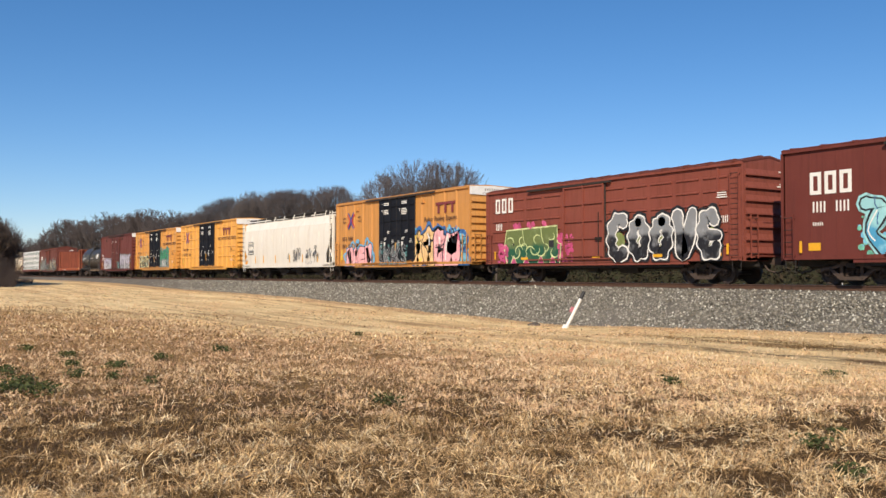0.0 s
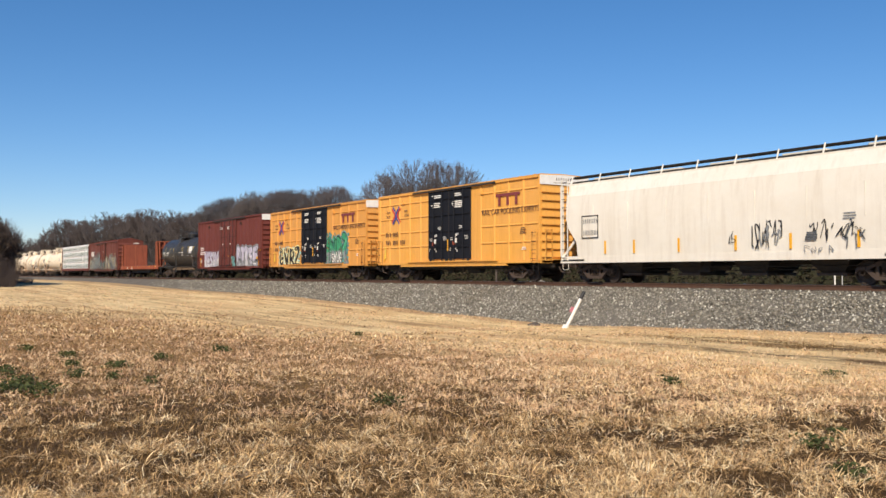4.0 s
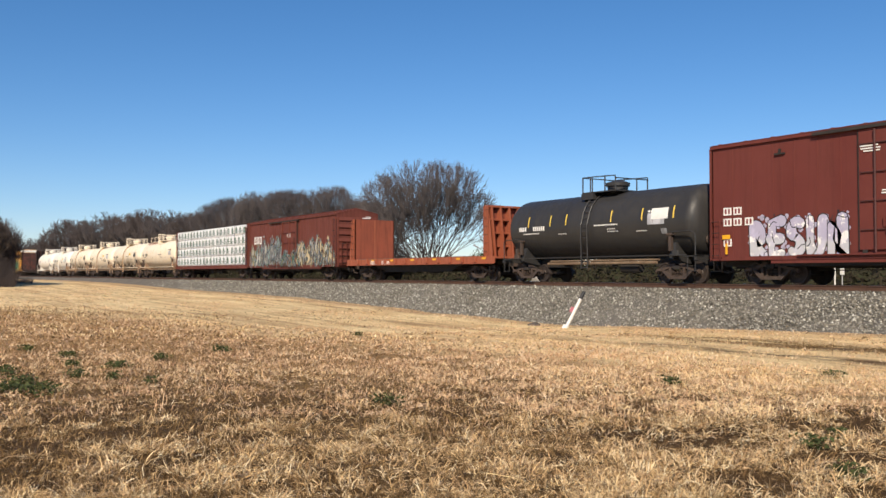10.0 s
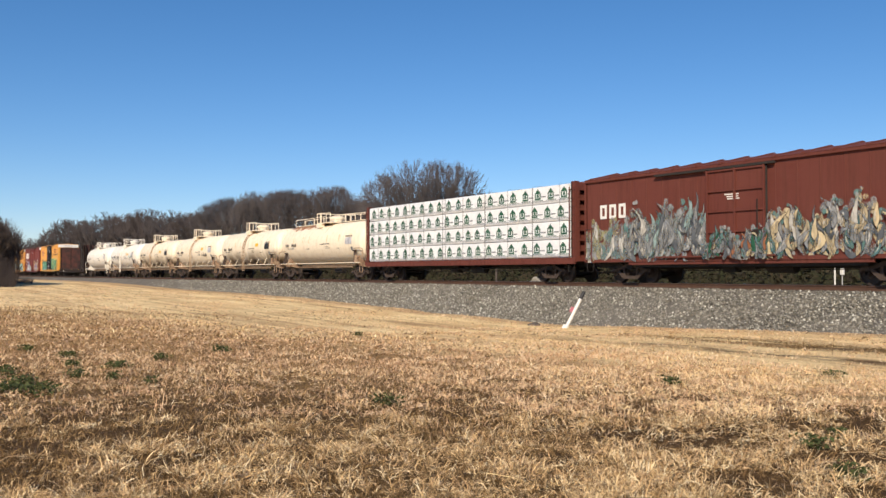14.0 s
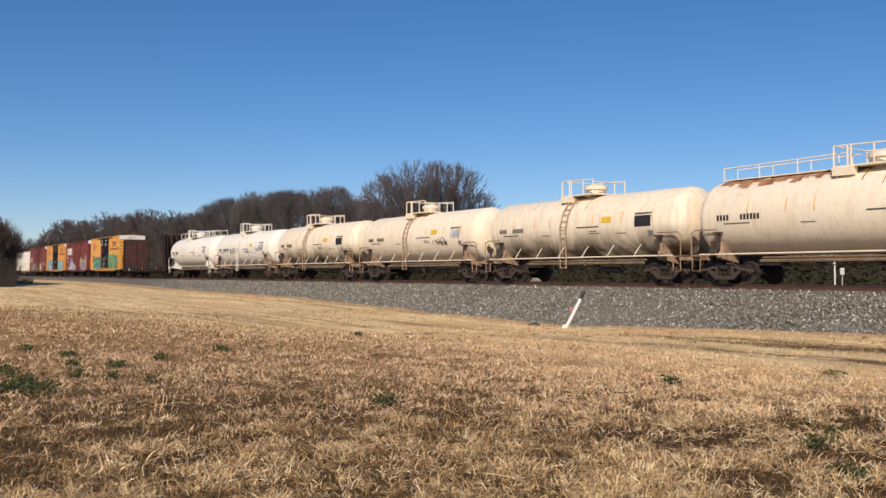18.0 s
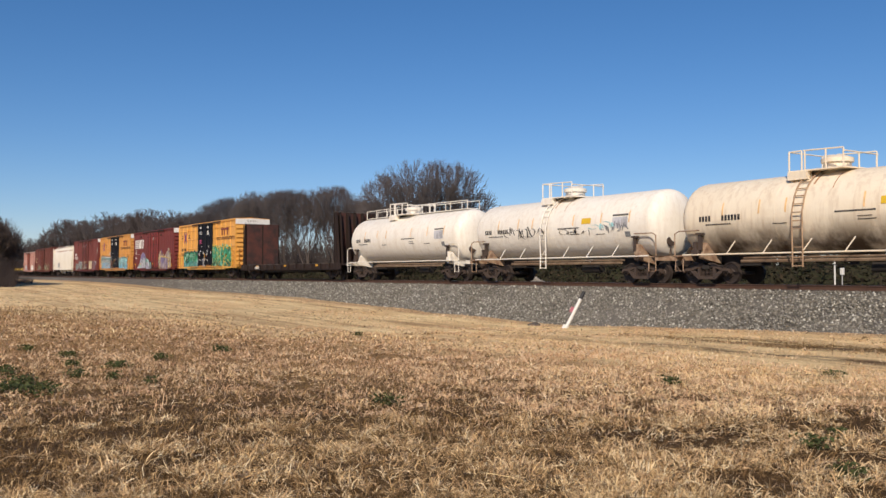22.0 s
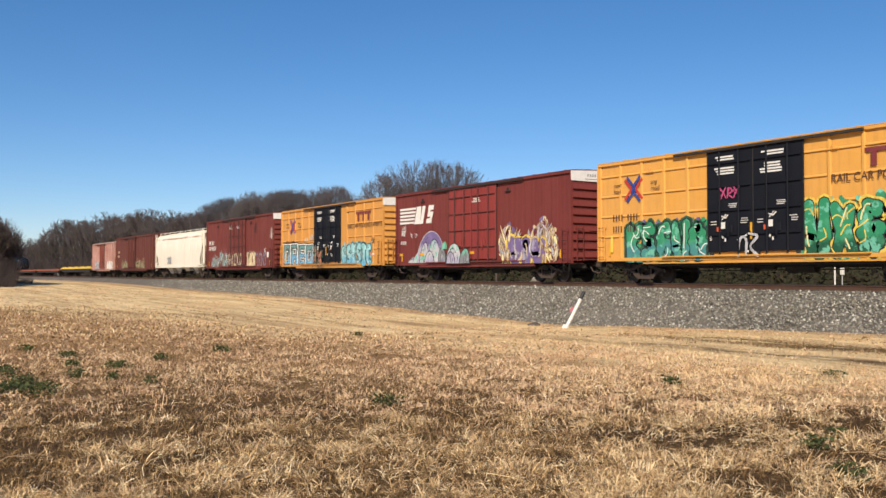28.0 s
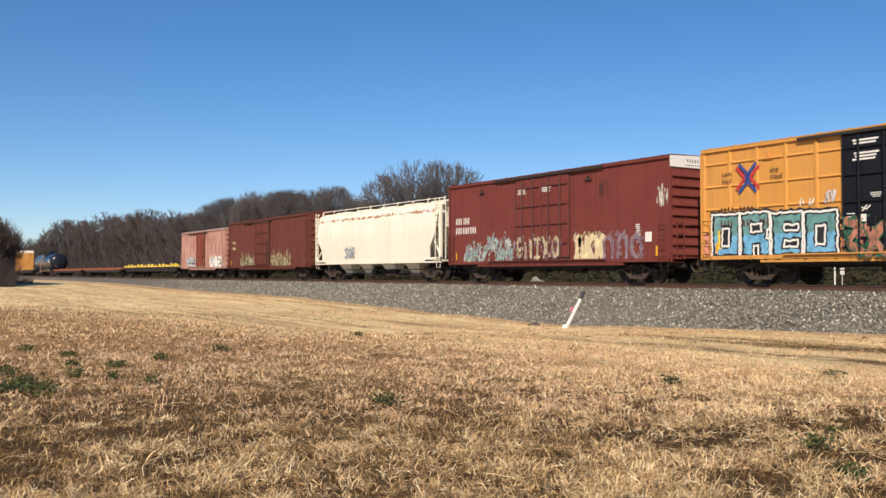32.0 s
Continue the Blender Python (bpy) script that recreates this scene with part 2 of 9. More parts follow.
W_TEAL = worn("weathered_teal_spray", (0.13, 0.25, 0.24), 0.8)
W_DARK = worn("weathered_black_spray", (0.03, 0.03, 0.032), 0.8)
W_OLIVE = worn("weathered_olive_spray", (0.36, 0.34, 0.18), 0.8)
P_TEAL = flat("teal_spray", (0.06, 0.24, 0.24))


def ground_material():
    m, t, bs = graph("dry_grass_ground")
    a = noise_fac(t, 0.22, 6.0, low=0.4, high=0.6)
    b = noise_fac(t, 2.5, 8.0, rough=0.7)
    c = noise_fac(t, 30.0, 6.0, rough=0.75)
    d = noise_fac(t, 0.5, 4.0, low=0.55, high=0.66, shift=20)
    e = noise_fac(t, 0.35, 4.0, low=0.58, high=0.68, shift=50)
    pale = blend(t, (0.95, 0.76, 0.42), (0.86, 0.63, 0.33), a)
    pale = blend(t, pale, (0.56, 0.34, 0.16), b, 0.18)
    speck = noise_fac(t, 7.0, 5.0, low=0.45, high=0.66, shift=12)
    pale = blend(t, pale, (0.46, 0.27, 0.12), speck, 0.16)
    s = noise_fac(t, 0.42, 5.0, stretch=(0.10, 1.6, 1), low=0.54, high=0.64, shift=7)
    pale = blend(t, pale, (0.30, 0.17, 0.085), s, 0.52)
    pale = blend(t, pale, (0.34, 0.20, 0.10), noise_fac(t, 0.8, 6.0, stretch=(0.09, 1.7, 1), rough=0.65, low=0.55, high=0.63, shift=113), 0.5)
    pale = blend(t, pale, (0.30, 0.18, 0.09), c, 0.10)
    s2 = noise_fac(t, 1.1, 5.0, stretch=(0.22, 1.6, 1), low=0.50, high=0.62, shift=61)
    pale = blend(t, pale, (0.50, 0.31, 0.15), s2, 0.32)
    pale = blend(t, pale, (0.33, 0.195, 0.095), noise_fac(t, 0.55, 8.0, stretch=(0.14, 1.1, 1), rough=0.68, low=0.47, high=0.60, shift=91), 0.36)
    pale = blend(t, pale, (0.20, 0.12, 0.06), noise_fac(t, 1.7, 7.0, stretch=(0.25, 1.0, 1), rough=0.75, low=0.53, high=0.63, shift=97), 0.28)
    rough = blend(t, (0.12, 0.068, 0.026), (0.06, 0.036, 0.016), b)
    rough = blend(t, rough, (0.05, 0.035, 0.016), d, 0.8)
    rough = blend(t, rough, (0.07, 0.075, 0.03), e, 0.5)
    rough = blend(t, rough, (0.045, 0.027, 0.014), c, 0.75)
    rough = blend(t, rough, (0.24, 0.145, 0.06), noise_fac(t, 55.0, 5.0, stretch=(1, 0.35, 1), low=0.52, high=0.66, shift=2), 0.6)
    # the rough, matted corner of the field gives way to the mown strip by the track
    co = t.nodes.new("ShaderNodeTexCoord")
    cut = t.nodes.new("ShaderNodeSeparateXYZ")
    t.links.new(co.outputs["Object"], cut.inputs[0])
    wob = t.nodes.new("ShaderNodeMath")
    wob.operation = "MULTIPLY_ADD"
    t.links.new(noise_fac(t, 0.35, 4.0, low=0.0, high=1.0, shift=33), wob.inputs[0])
    wob.inputs[1].default_value = 3.4
    slant = t.nodes.new("ShaderNodeVectorMath")
    slant.operation = "DOT_PRODUCT"
    t.links.new(co.outputs["Object"], slant.inputs[0])
    slant.inputs[1].default_value = (-0.15, 1, 0)
    t.links.new(slant.outputs["Value"], wob.inputs[2])
    edge = t.nodes.new("ShaderNodeMapRange")
    edge.inputs["From Min"].default_value, edge.inputs["From Max"].default_value = 12.9, 15.9
    t.links.new(wob.outputs[0], edge.inputs[0])
    # near ground: thatch brown with tuft-gap shade put into it, tan farther ahead
    dot = t.nodes.new("ShaderNodeVectorMath")
    dot.operation = "DOT_PRODUCT"
    t.links.new(co.outputs["Object"], dot.inputs[0])
    dot.inputs[1].default_value = FWD
    away = t.nodes.new("ShaderNodeMapRange")
    away.inputs["From Min"].default_value, away.inputs["From Max"].default_value = 10.0, 22.0
    t.links.new(dot.outputs["Value"], away.inputs[0])
    short = blend(t, (0.54, 0.34, 0.155), (0.34, 0.20, 0.09), b)
    short = blend(t, short, (0.20, 0.115, 0.06), speck, 0.6)
    short = blend(t, short, (0.26, 0.15, 0.075), s, 0.5)
    col = blend(t, rough, short, away.outputs[0])
    # brown swathes across the farther field
    swathe = t.nodes.new("ShaderNodeMath")
    swathe.operation = "MULTIPLY"
    t.links.new(noise_fac(t, 0.30, 7.0, stretch=(0.45, 1.2, 1), rough=0.7, low=0.50, high=0.60, shift=77), swathe.inputs[0])
    t.links.new(away.outputs[0], swathe.inputs[1])
    col = blend(t, col, (0.36, 0.21, 0.10), swathe.outputs[0], 0.62)
    col = blend(t, col, pale, edge.outputs[0])
    # bare wheel ruts along the foot of the bank
    for mid, wide in ((18.9, 1.25), (16.2, 0.5)):
        off = t.nodes.new("ShaderNodeMath")
        off.operation = "SUBTRACT"
        t.links.new(cut.outputs[1], off.inputs[0])
        off.inputs[1].default_value = mid
        size = t.nodes.new("ShaderNodeMath")
        size.operation = "ABSOLUTE"
        t.links.new(off.outputs[0], size.inputs[0])
        band = t.nodes.new("ShaderNodeMapRange")
        band.inputs["From Min"].default_value, band.inputs["From Max"].default_value = wide, wide * 0.3
        t.links.new(size.outputs[0], band.inputs[0])
        reach = t.nodes.new("ShaderNodeMapRange")
        reach.inputs["From Min"].default_value, reach.inputs["From Max"].default_value = -20.0, -12.0
        t.links.new(cut.outputs[0], reach.inputs[0])
        both = t.nodes.new("ShaderNodeMath")
        both.operation = "MULTIPLY"
        t.links.new(band.outputs[0], both.inputs[0])
        t.links.new(reach.outputs[0], both.inputs[1])
        patchy = t.nodes.new("ShaderNodeMath")
        patchy.operation = "MULTIPLY"
        t.links.new(both.outputs[0], patchy.inputs[0])
        t.links.new(noise_fac(t, 1.5, 7.0, stretch=(0.35, 1.4, 1), rough=0.75, low=0.36, high=0.52, shift=mid), patchy.inputs[1])
        col = blend(t, col, (0.095, 0.055, 0.029), patchy.outputs[0], 0.95)
    # rusty dead growth along the foot of the ballast
    toe = t.nodes.new("ShaderNodeMapRange")
    toe.inputs["From Min"].default_value, toe.inputs["From Max"].default_value = 23.0, 24.2
    scruff = t.nodes.new("ShaderNodeMath")
    scruff.operation = "MULTIPLY_ADD"
    t.links.new(noise_fac(t, 0.5, 6.0, stretch=(0.4, 1, 1), rough=0.7, low=0.3, high=0.7, shift=23), scruff.inputs[0])
    scruff.inputs[1].default_value = 1.9
    t.links.new(cut.outputs[1], scruff.inputs[2])
    t.links.new(scruff.outputs[0], toe.inputs[0])
    col = blend(t, col, blend(t, (0.48, 0.30, 0.17), (0.22, 0.135, 0.08), b), toe.outputs[0], 0.65)
    # dull rank growth on the far side of the track
    over = t.nodes.new("ShaderNodeMapRange")
    over.inputs["From Min"].default_value, over.inputs["From Max"].default_value = 30.0, 33.0
    t.links.new(cut.outputs[1], over.inputs[0])
    col = blend(t, col, blend(t, (0.055, 0.046, 0.026), (0.035, 0.04, 0.02), b), over.outputs[0])
    t.links.new(col, bs.inputs["Base Color"])
    bs.inputs["Roughness"].default_value = 0.95
    bs.inputs["Specular IOR Level"].default_value = 0.1
    bumpy(t, bs, c, 0.5, 0.03)
    return m


def island_material(name, tones, rough=0.8, patch=0.0, patch_tone=(0, 0, 0), see=0.0, clump=None):
    """One tone for each blade, stone or leaf out of a row of tones."""
    m, t, bs = graph(name)
    g = t.nodes.new("ShaderNodeNewGeometry")
    r = t.nodes.new("ShaderNodeValToRGB")
    el = r.color_ramp.elements
    while len(el) < len(tones):
        el.new(0.5)
    for i, c in enumerate(tones):
        el[i].position = i / (len(tones) - 1)
        el[i].color = (*c, 1)
    t.links.new(g.outputs["Random Per Island"], r.inputs[0])
    col = r.outputs[0]
    if patch:
        col = blend(t, col, patch_tone, noise_fac(t, 0.3, 5.0, low=0.42, high=0.6), patch)
    if clump:
        col = blend(t, col, clump, noise_fac(t, 4.5, 3.0, low=0.47, high=0.60, shift=5), 0.75)
    t.links.new(col, bs.inputs["Base Color"])
    bs.inputs["Roughness"].default_value = rough
    bs.inputs["Specular IOR Level"].default_value = 0.25
    if see:
        bs.inputs["Subsurface Weight"].default_value = 0
        tr = t.nodes.new("ShaderNodeBsdfTranslucent")
        t.links.new(col, tr.inputs[0])
        mx = t.nodes.new("ShaderNodeMixShader")
        mx.inputs[0].default_value = see
        t.links.new(bs.outputs[0], mx.inputs[1])
        t.links.new(tr.outputs[0], mx.inputs[2])
        t.links.new(mx.outputs[0], t.nodes["Material Output"].inputs[0])
    return m


GROUND = ground_material()
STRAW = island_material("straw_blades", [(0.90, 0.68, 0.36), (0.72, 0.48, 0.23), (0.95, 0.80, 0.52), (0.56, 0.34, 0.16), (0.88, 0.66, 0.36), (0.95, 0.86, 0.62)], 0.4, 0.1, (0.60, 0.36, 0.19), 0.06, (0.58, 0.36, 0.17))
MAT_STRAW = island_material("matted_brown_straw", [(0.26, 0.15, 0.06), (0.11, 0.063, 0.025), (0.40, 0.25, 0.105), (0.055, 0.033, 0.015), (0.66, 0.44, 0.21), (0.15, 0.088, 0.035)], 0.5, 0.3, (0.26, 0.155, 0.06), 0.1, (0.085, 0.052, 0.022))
STUBBLE = island_material("pinkish_stubble", [(0.86, 0.61, 0.36), (0.70, 0.45, 0.25), (0.95, 0.76, 0.50), (0.52, 0.31, 0.165), (0.95, 0.80, 0.56)], 0.6, 0.3, (0.52, 0.30, 0.17), 0.04, (0.46, 0.27, 0.15))
PALE_STRAW = island_material("bleached_mown_straw", [(0.90, 0.70, 0.38), (0.80, 0.58, 0.30), (0.95, 0.80, 0.50), (0.72, 0.50, 0.26), (0.90, 0.70, 0.39)], 0.6, 0.55, (0.50, 0.32, 0.16), 0.03, (0.66, 0.45, 0.23))
WEED = island_material("green_weed_leaves", [(0.060, 0.078, 0.024), (0.088, 0.102, 0.034), (0.040, 0.052, 0.018)], 0.7, see=0.15)
STONE = island_material("ballast_stones", [(0.114, 0.107, 0.089), (0.184, 0.173, 0.145), (0.261, 0.246, 0.205), (0.076, 0.070, 0.058), (0.35, 0.33, 0.28), (0.163, 0.140, 0.105), (0.64, 0.62, 0.54)], 0.9)
BALLAST = surf("ballast_bed", (0.105, 0.094, 0.08), (0.155, 0.138, 0.115), 0.8, 0.95, 0, 1.0, 14.0)
DARK_BAR = surf("grimy_dark_red_steel", (0.055, 0.018, 0.016), (0.10, 0.03, 0.026), 2.0, 0.7)
RUSTTWIG = surf("rusty_bare_twigs", (0.22, 0.14, 0.115), (0.30, 0.205, 0.175), 0.4, 0.9, 0, 0)
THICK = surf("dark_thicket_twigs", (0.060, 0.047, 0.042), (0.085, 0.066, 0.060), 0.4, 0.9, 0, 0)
BARK = surf("grey_brown_bark", (0.075, 0.058, 0.049), (0.115, 0.092, 0.078), 2.0, 0.9)
TWIG = surf("bare_twigs", (0.098, 0.082, 0.078), (0.138, 0.117, 0.111), 0.4, 0.9, 0, 0)
TWIG_R = surf("reddish_bare_twigs", (0.080, 0.063, 0.059), (0.112, 0.089, 0.083), 0.3, 0.9, 0, 0)
EVERGREEN = island_material("evergreen_leaves", [(0.03, 0.06, 0.022), (0.05, 0.085, 0.03), (0.022, 0.045, 0.018)], 0.7)
RUSTLEAF = island_material("dead_brown_leaves", [(0.12, 0.062, 0.035), (0.16, 0.085, 0.045), (0.09, 0.05, 0.03)], 0.8)
SCRUB = island_material("dull_scrub", [(0.030, 0.025, 0.015), (0.024, 0.027, 0.012), (0.045, 0.033, 0.02), (0.016, 0.014, 0.010)], 0.95)
HEAPSTONE = surf("pale_grey_stone", (0.30, 0.275, 0.24), (0.20, 0.18, 0.155), 5.0, 0.9)
RUSTFACE = surf("rusted_bulkhead_face", (0.03, 0.017, 0.015), (0.10, 0.03, 0.02), 1.5, 0.8, 0, 0.2, 12.0)
ORANGEFACE = paint("scraped_orange_face", (0.29, 0.075, 0.04), (0.20, 0.055, 0.032), (0.085, 0.030, 0.022), 0.75, 0.7, 0.75, 51)


# ---- mesh helpers ----
def mesh_of(name, verts, faces, mats=()):
    me = bpy.data.meshes.new(name)
    me.from_pydata([tuple(v) for v in verts], [], faces)
    for m in mats:
        me.materials.append(m)
    return me


class Shape:
    """Gathers plain solids into one mesh."""

    def __init__(self):
        self.v, self.f = [], []

    def add(self, verts, faces):
        n = len(self.v)
        self.v += [tuple(p) for p in verts]
        self.f += [tuple(n + i for i in q) for q in faces]
        return self

    def box(self, x0, x1, y0, y1, z0, z1, c=0.0):
        """A box; c cuts its long edges at an angle."""
        if c <= 0:
            return self.add([(x, y, z) for z in (z0, z1) for y in (y0, y1) for x in (x0, x1)],
                            [(0, 2, 3, 1), (4, 5, 7, 6), (0, 1, 5, 4), (2, 6, 7, 3), (0, 4, 6, 2), (1, 3, 7, 5)])
        pts = [(x0 + c, y0), (x1 - c, y0), (x1, y0 + c), (x1, y1 - c), (x1 - c, y1), (x0 + c, y1), (x0, y1 - c), (x0, y0 + c)]
        return self.prism([(x, y, z0) for x, y in pts], (0, 0, z1 - z0))

    def prism(self, base, move):
        n = len(base)
        m = Vector(move)
        return self.add([*base, *[tuple(Vector(p) + m) for p in base]],
                        [tuple(range(n))[::-1], tuple(range(n, 2 * n)), *[(i, (i + 1) % n, n + (i + 1) % n, n + i) for i in range(n)]])

    def tube(self, a, b, r, r2=None, seg=8, caps=True):
        a, b = Vector(a), Vector(b)
        r2 = r if r2 is None else r2
        d = (b - a).normalized()
        p = d.orthogonal().normalized()
        q = d.cross(p)
        v = []
        for end, rad in ((a, r), (b, r2)):
            for i in range(seg):
                w = 2 * math.pi * i / seg
                v.append(end + (p * math.cos(w) + q * math.sin(w)) * rad)
        f = [(i, (i + 1) % seg, seg + (i + 1) % seg, seg + i) for i in range(seg)]
        if caps:
            f += [tuple(range(seg))[::-1], tuple(range(seg, 2 * seg))]
        return self.add(v, f)

    def pipe(self, pts, r, seg=6):
        """A bent rod: one tube swept along the points."""
        P = [Vector(p) for p in pts]
        n = len(P)
        v, side = [], None
        for i in range(n):
            d = (P[min(n - 1, i + 1)] - P[max(0, i - 1)]).normalized()
            side = d.orthogonal().normalized() if side is None else (side - d * side.dot(d)).normalized()
            up = d.cross(side)
            v += [P[i] + (side * math.cos(6.28319 * k / seg) + up * math.sin(6.28319 * k / seg)) * r for k in range(seg)]
        f = [(i * seg + k, i * seg + (k + 1) % seg, (i + 1) * seg + (k + 1) % seg, (i + 1) * seg + k) for i in range(n - 1) for k in range(seg)]
        return self.add(v, f + [tuple(range(seg))[::-1], tuple(range((n - 1) * seg, n * seg))])

    def lathe(self, rings, seg=28, axis="x"):
        """Rings of (place along the axis, radius)."""
        v, f = [], []
        for s, r in rings:
            for i in range(seg):
                w = 2 * math.pi * i / seg
                c, d = r * math.cos(w), r * math.sin(w)
                v.append((s, c, d) if axis == "x" else (c, s, d) if axis == "y" else (c, d, s))
        for k in range(len(rings) - 1):
            f += [(k * seg + i, k * seg + (i + 1) % seg, (k + 1) * seg + (i + 1) % seg, (k + 1) * seg + i) for i in range(seg)]
        f += [tuple(range(seg)), tuple(range((len(rings) - 1) * seg, len(rings) * seg))]
        return self.add(v, f)

    def moved(self, dx=0, dy=0, dz=0):
        self.v = [(x + dx, y + dy, z + dz) for x, y, z in self.v]
        return self


def shade_soft(me, angle=40):
    me.polygons.foreach_set("use_smooth", [True] * len(me.polygons))
    me.set_sharp_from_angle(angle=radians(angle))
    return me


SMALL = ("notice", "numbering", "printed_mark", "printed_line", "lettering", "spring_group", "owner_mark", "graffiti_cloud", "graffiti_outline", "graffiti_fill", "graffiti_shade", "graffiti_gleam", "graffiti_edge", "scrawl", "rust_stain")


def part(name, shape, mat, parent, label="", soft=False, m=None):
    """Links a shape, or a mesh that is already made, as one part under a thing or a part."""
    me = shape
    if isinstance(shape, Shape):
        me = mesh_of(name, shape.v, shape.f, (mat,))
        bm = bmesh.new()
        bm.from_mesh(me)
        bmesh.ops.recalc_face_normals(bm, faces=bm.faces)
        bm.to_mesh(me)
        bm.free()
        if soft:
            shade_soft(me)
    ob = new(name, me)
    ob.parent = parent
    if m is not None:
        ob.matrix_basis = m
    if label:
        ob["label"] = label
    if name in SMALL:
        ob["kind"] = "stuff"
    return ob


def at(side, depth):
    """A place on the plan: depth metres ahead of the camera, side times depth to its right."""
    p = FWD * depth + RIGHT * (side * depth)
    return p.x, p.y


def smooth(a, b, x):
    k = min(1, max(0, (x - a) / (b - a)))
    return k * k * (3 - 2 * k)


TOE_X = (-400, -130, -104, -82, -56, -36, -27, -20, -14, 40)
TOE_Z = (0.70, 0.62, 0.48, 0.20, 0.04, -0.33, -0.45, -0.24, -0.12, -0.08)


def ground_z(x, y):
    toe = float(np.interp(x, TOE_X, TOE_Z))
    z = toe * smooth(5, 21, y) if y > 0 else 0.0
    if y < 21 and x < -60:
        z = toe * smooth(-15, 16, y)
    if y > 31:
        z = z + (0.55 - z) * smooth(31, 38, y)
        z += 1.6 * smooth(36, 41.5, y) * (1 - smooth(44, 52, y)) * smooth(-230, -150, x) * (1 + 0.16 * noise.noise((x * 0.11, 0.3, 2)))
    near = math.hypot(x, y)
    z += 0.05 * noise.noise((x * 0.35, y * 0.35, 0)) * smooth(1, 8, near) * (1 - smooth(60, 120, near))
    z += 0.02 * noise.noise((x * 1.6, y * 1.6, 3)) * (1 - smooth(20, 50, near))
    return z


# ---- ground, ballast and rails ----
def build_ground():
    def axis(lo, hi, fine_lo, fine_hi, step):
        a = list(np.arange(fine_lo, fine_hi, step))
        d, x = step, fine_hi
        while x < hi:
            a.append(x)
            d *= 1.18
            x += d
        a.append(hi)
        d, x = step, fine_lo
        while x > lo:
            d *= 1.18
            x -= d
            a.insert(0, max(x, lo))
        return a
    xs, ys = axis(-2500, 2500, -60, 12, 0.55), axis(-2500, 2500, 0, 36, 0.4)
    v = [(x, y, ground_z(x, y)) for y in ys for x in xs]
    w = len(xs)
    f = [(j * w + i, j * w + i + 1, (j + 1) * w + i + 1, (j + 1) * w + i) for j in range(len(ys) - 1) for i in range(w - 1)]
    me = mesh_of("ground", v, f, (GROUND,))
    shade_soft(me, 80)
    tagged(new("ground", me), "dry winter field of short tan grass with bare patches", "field", kind="structure")


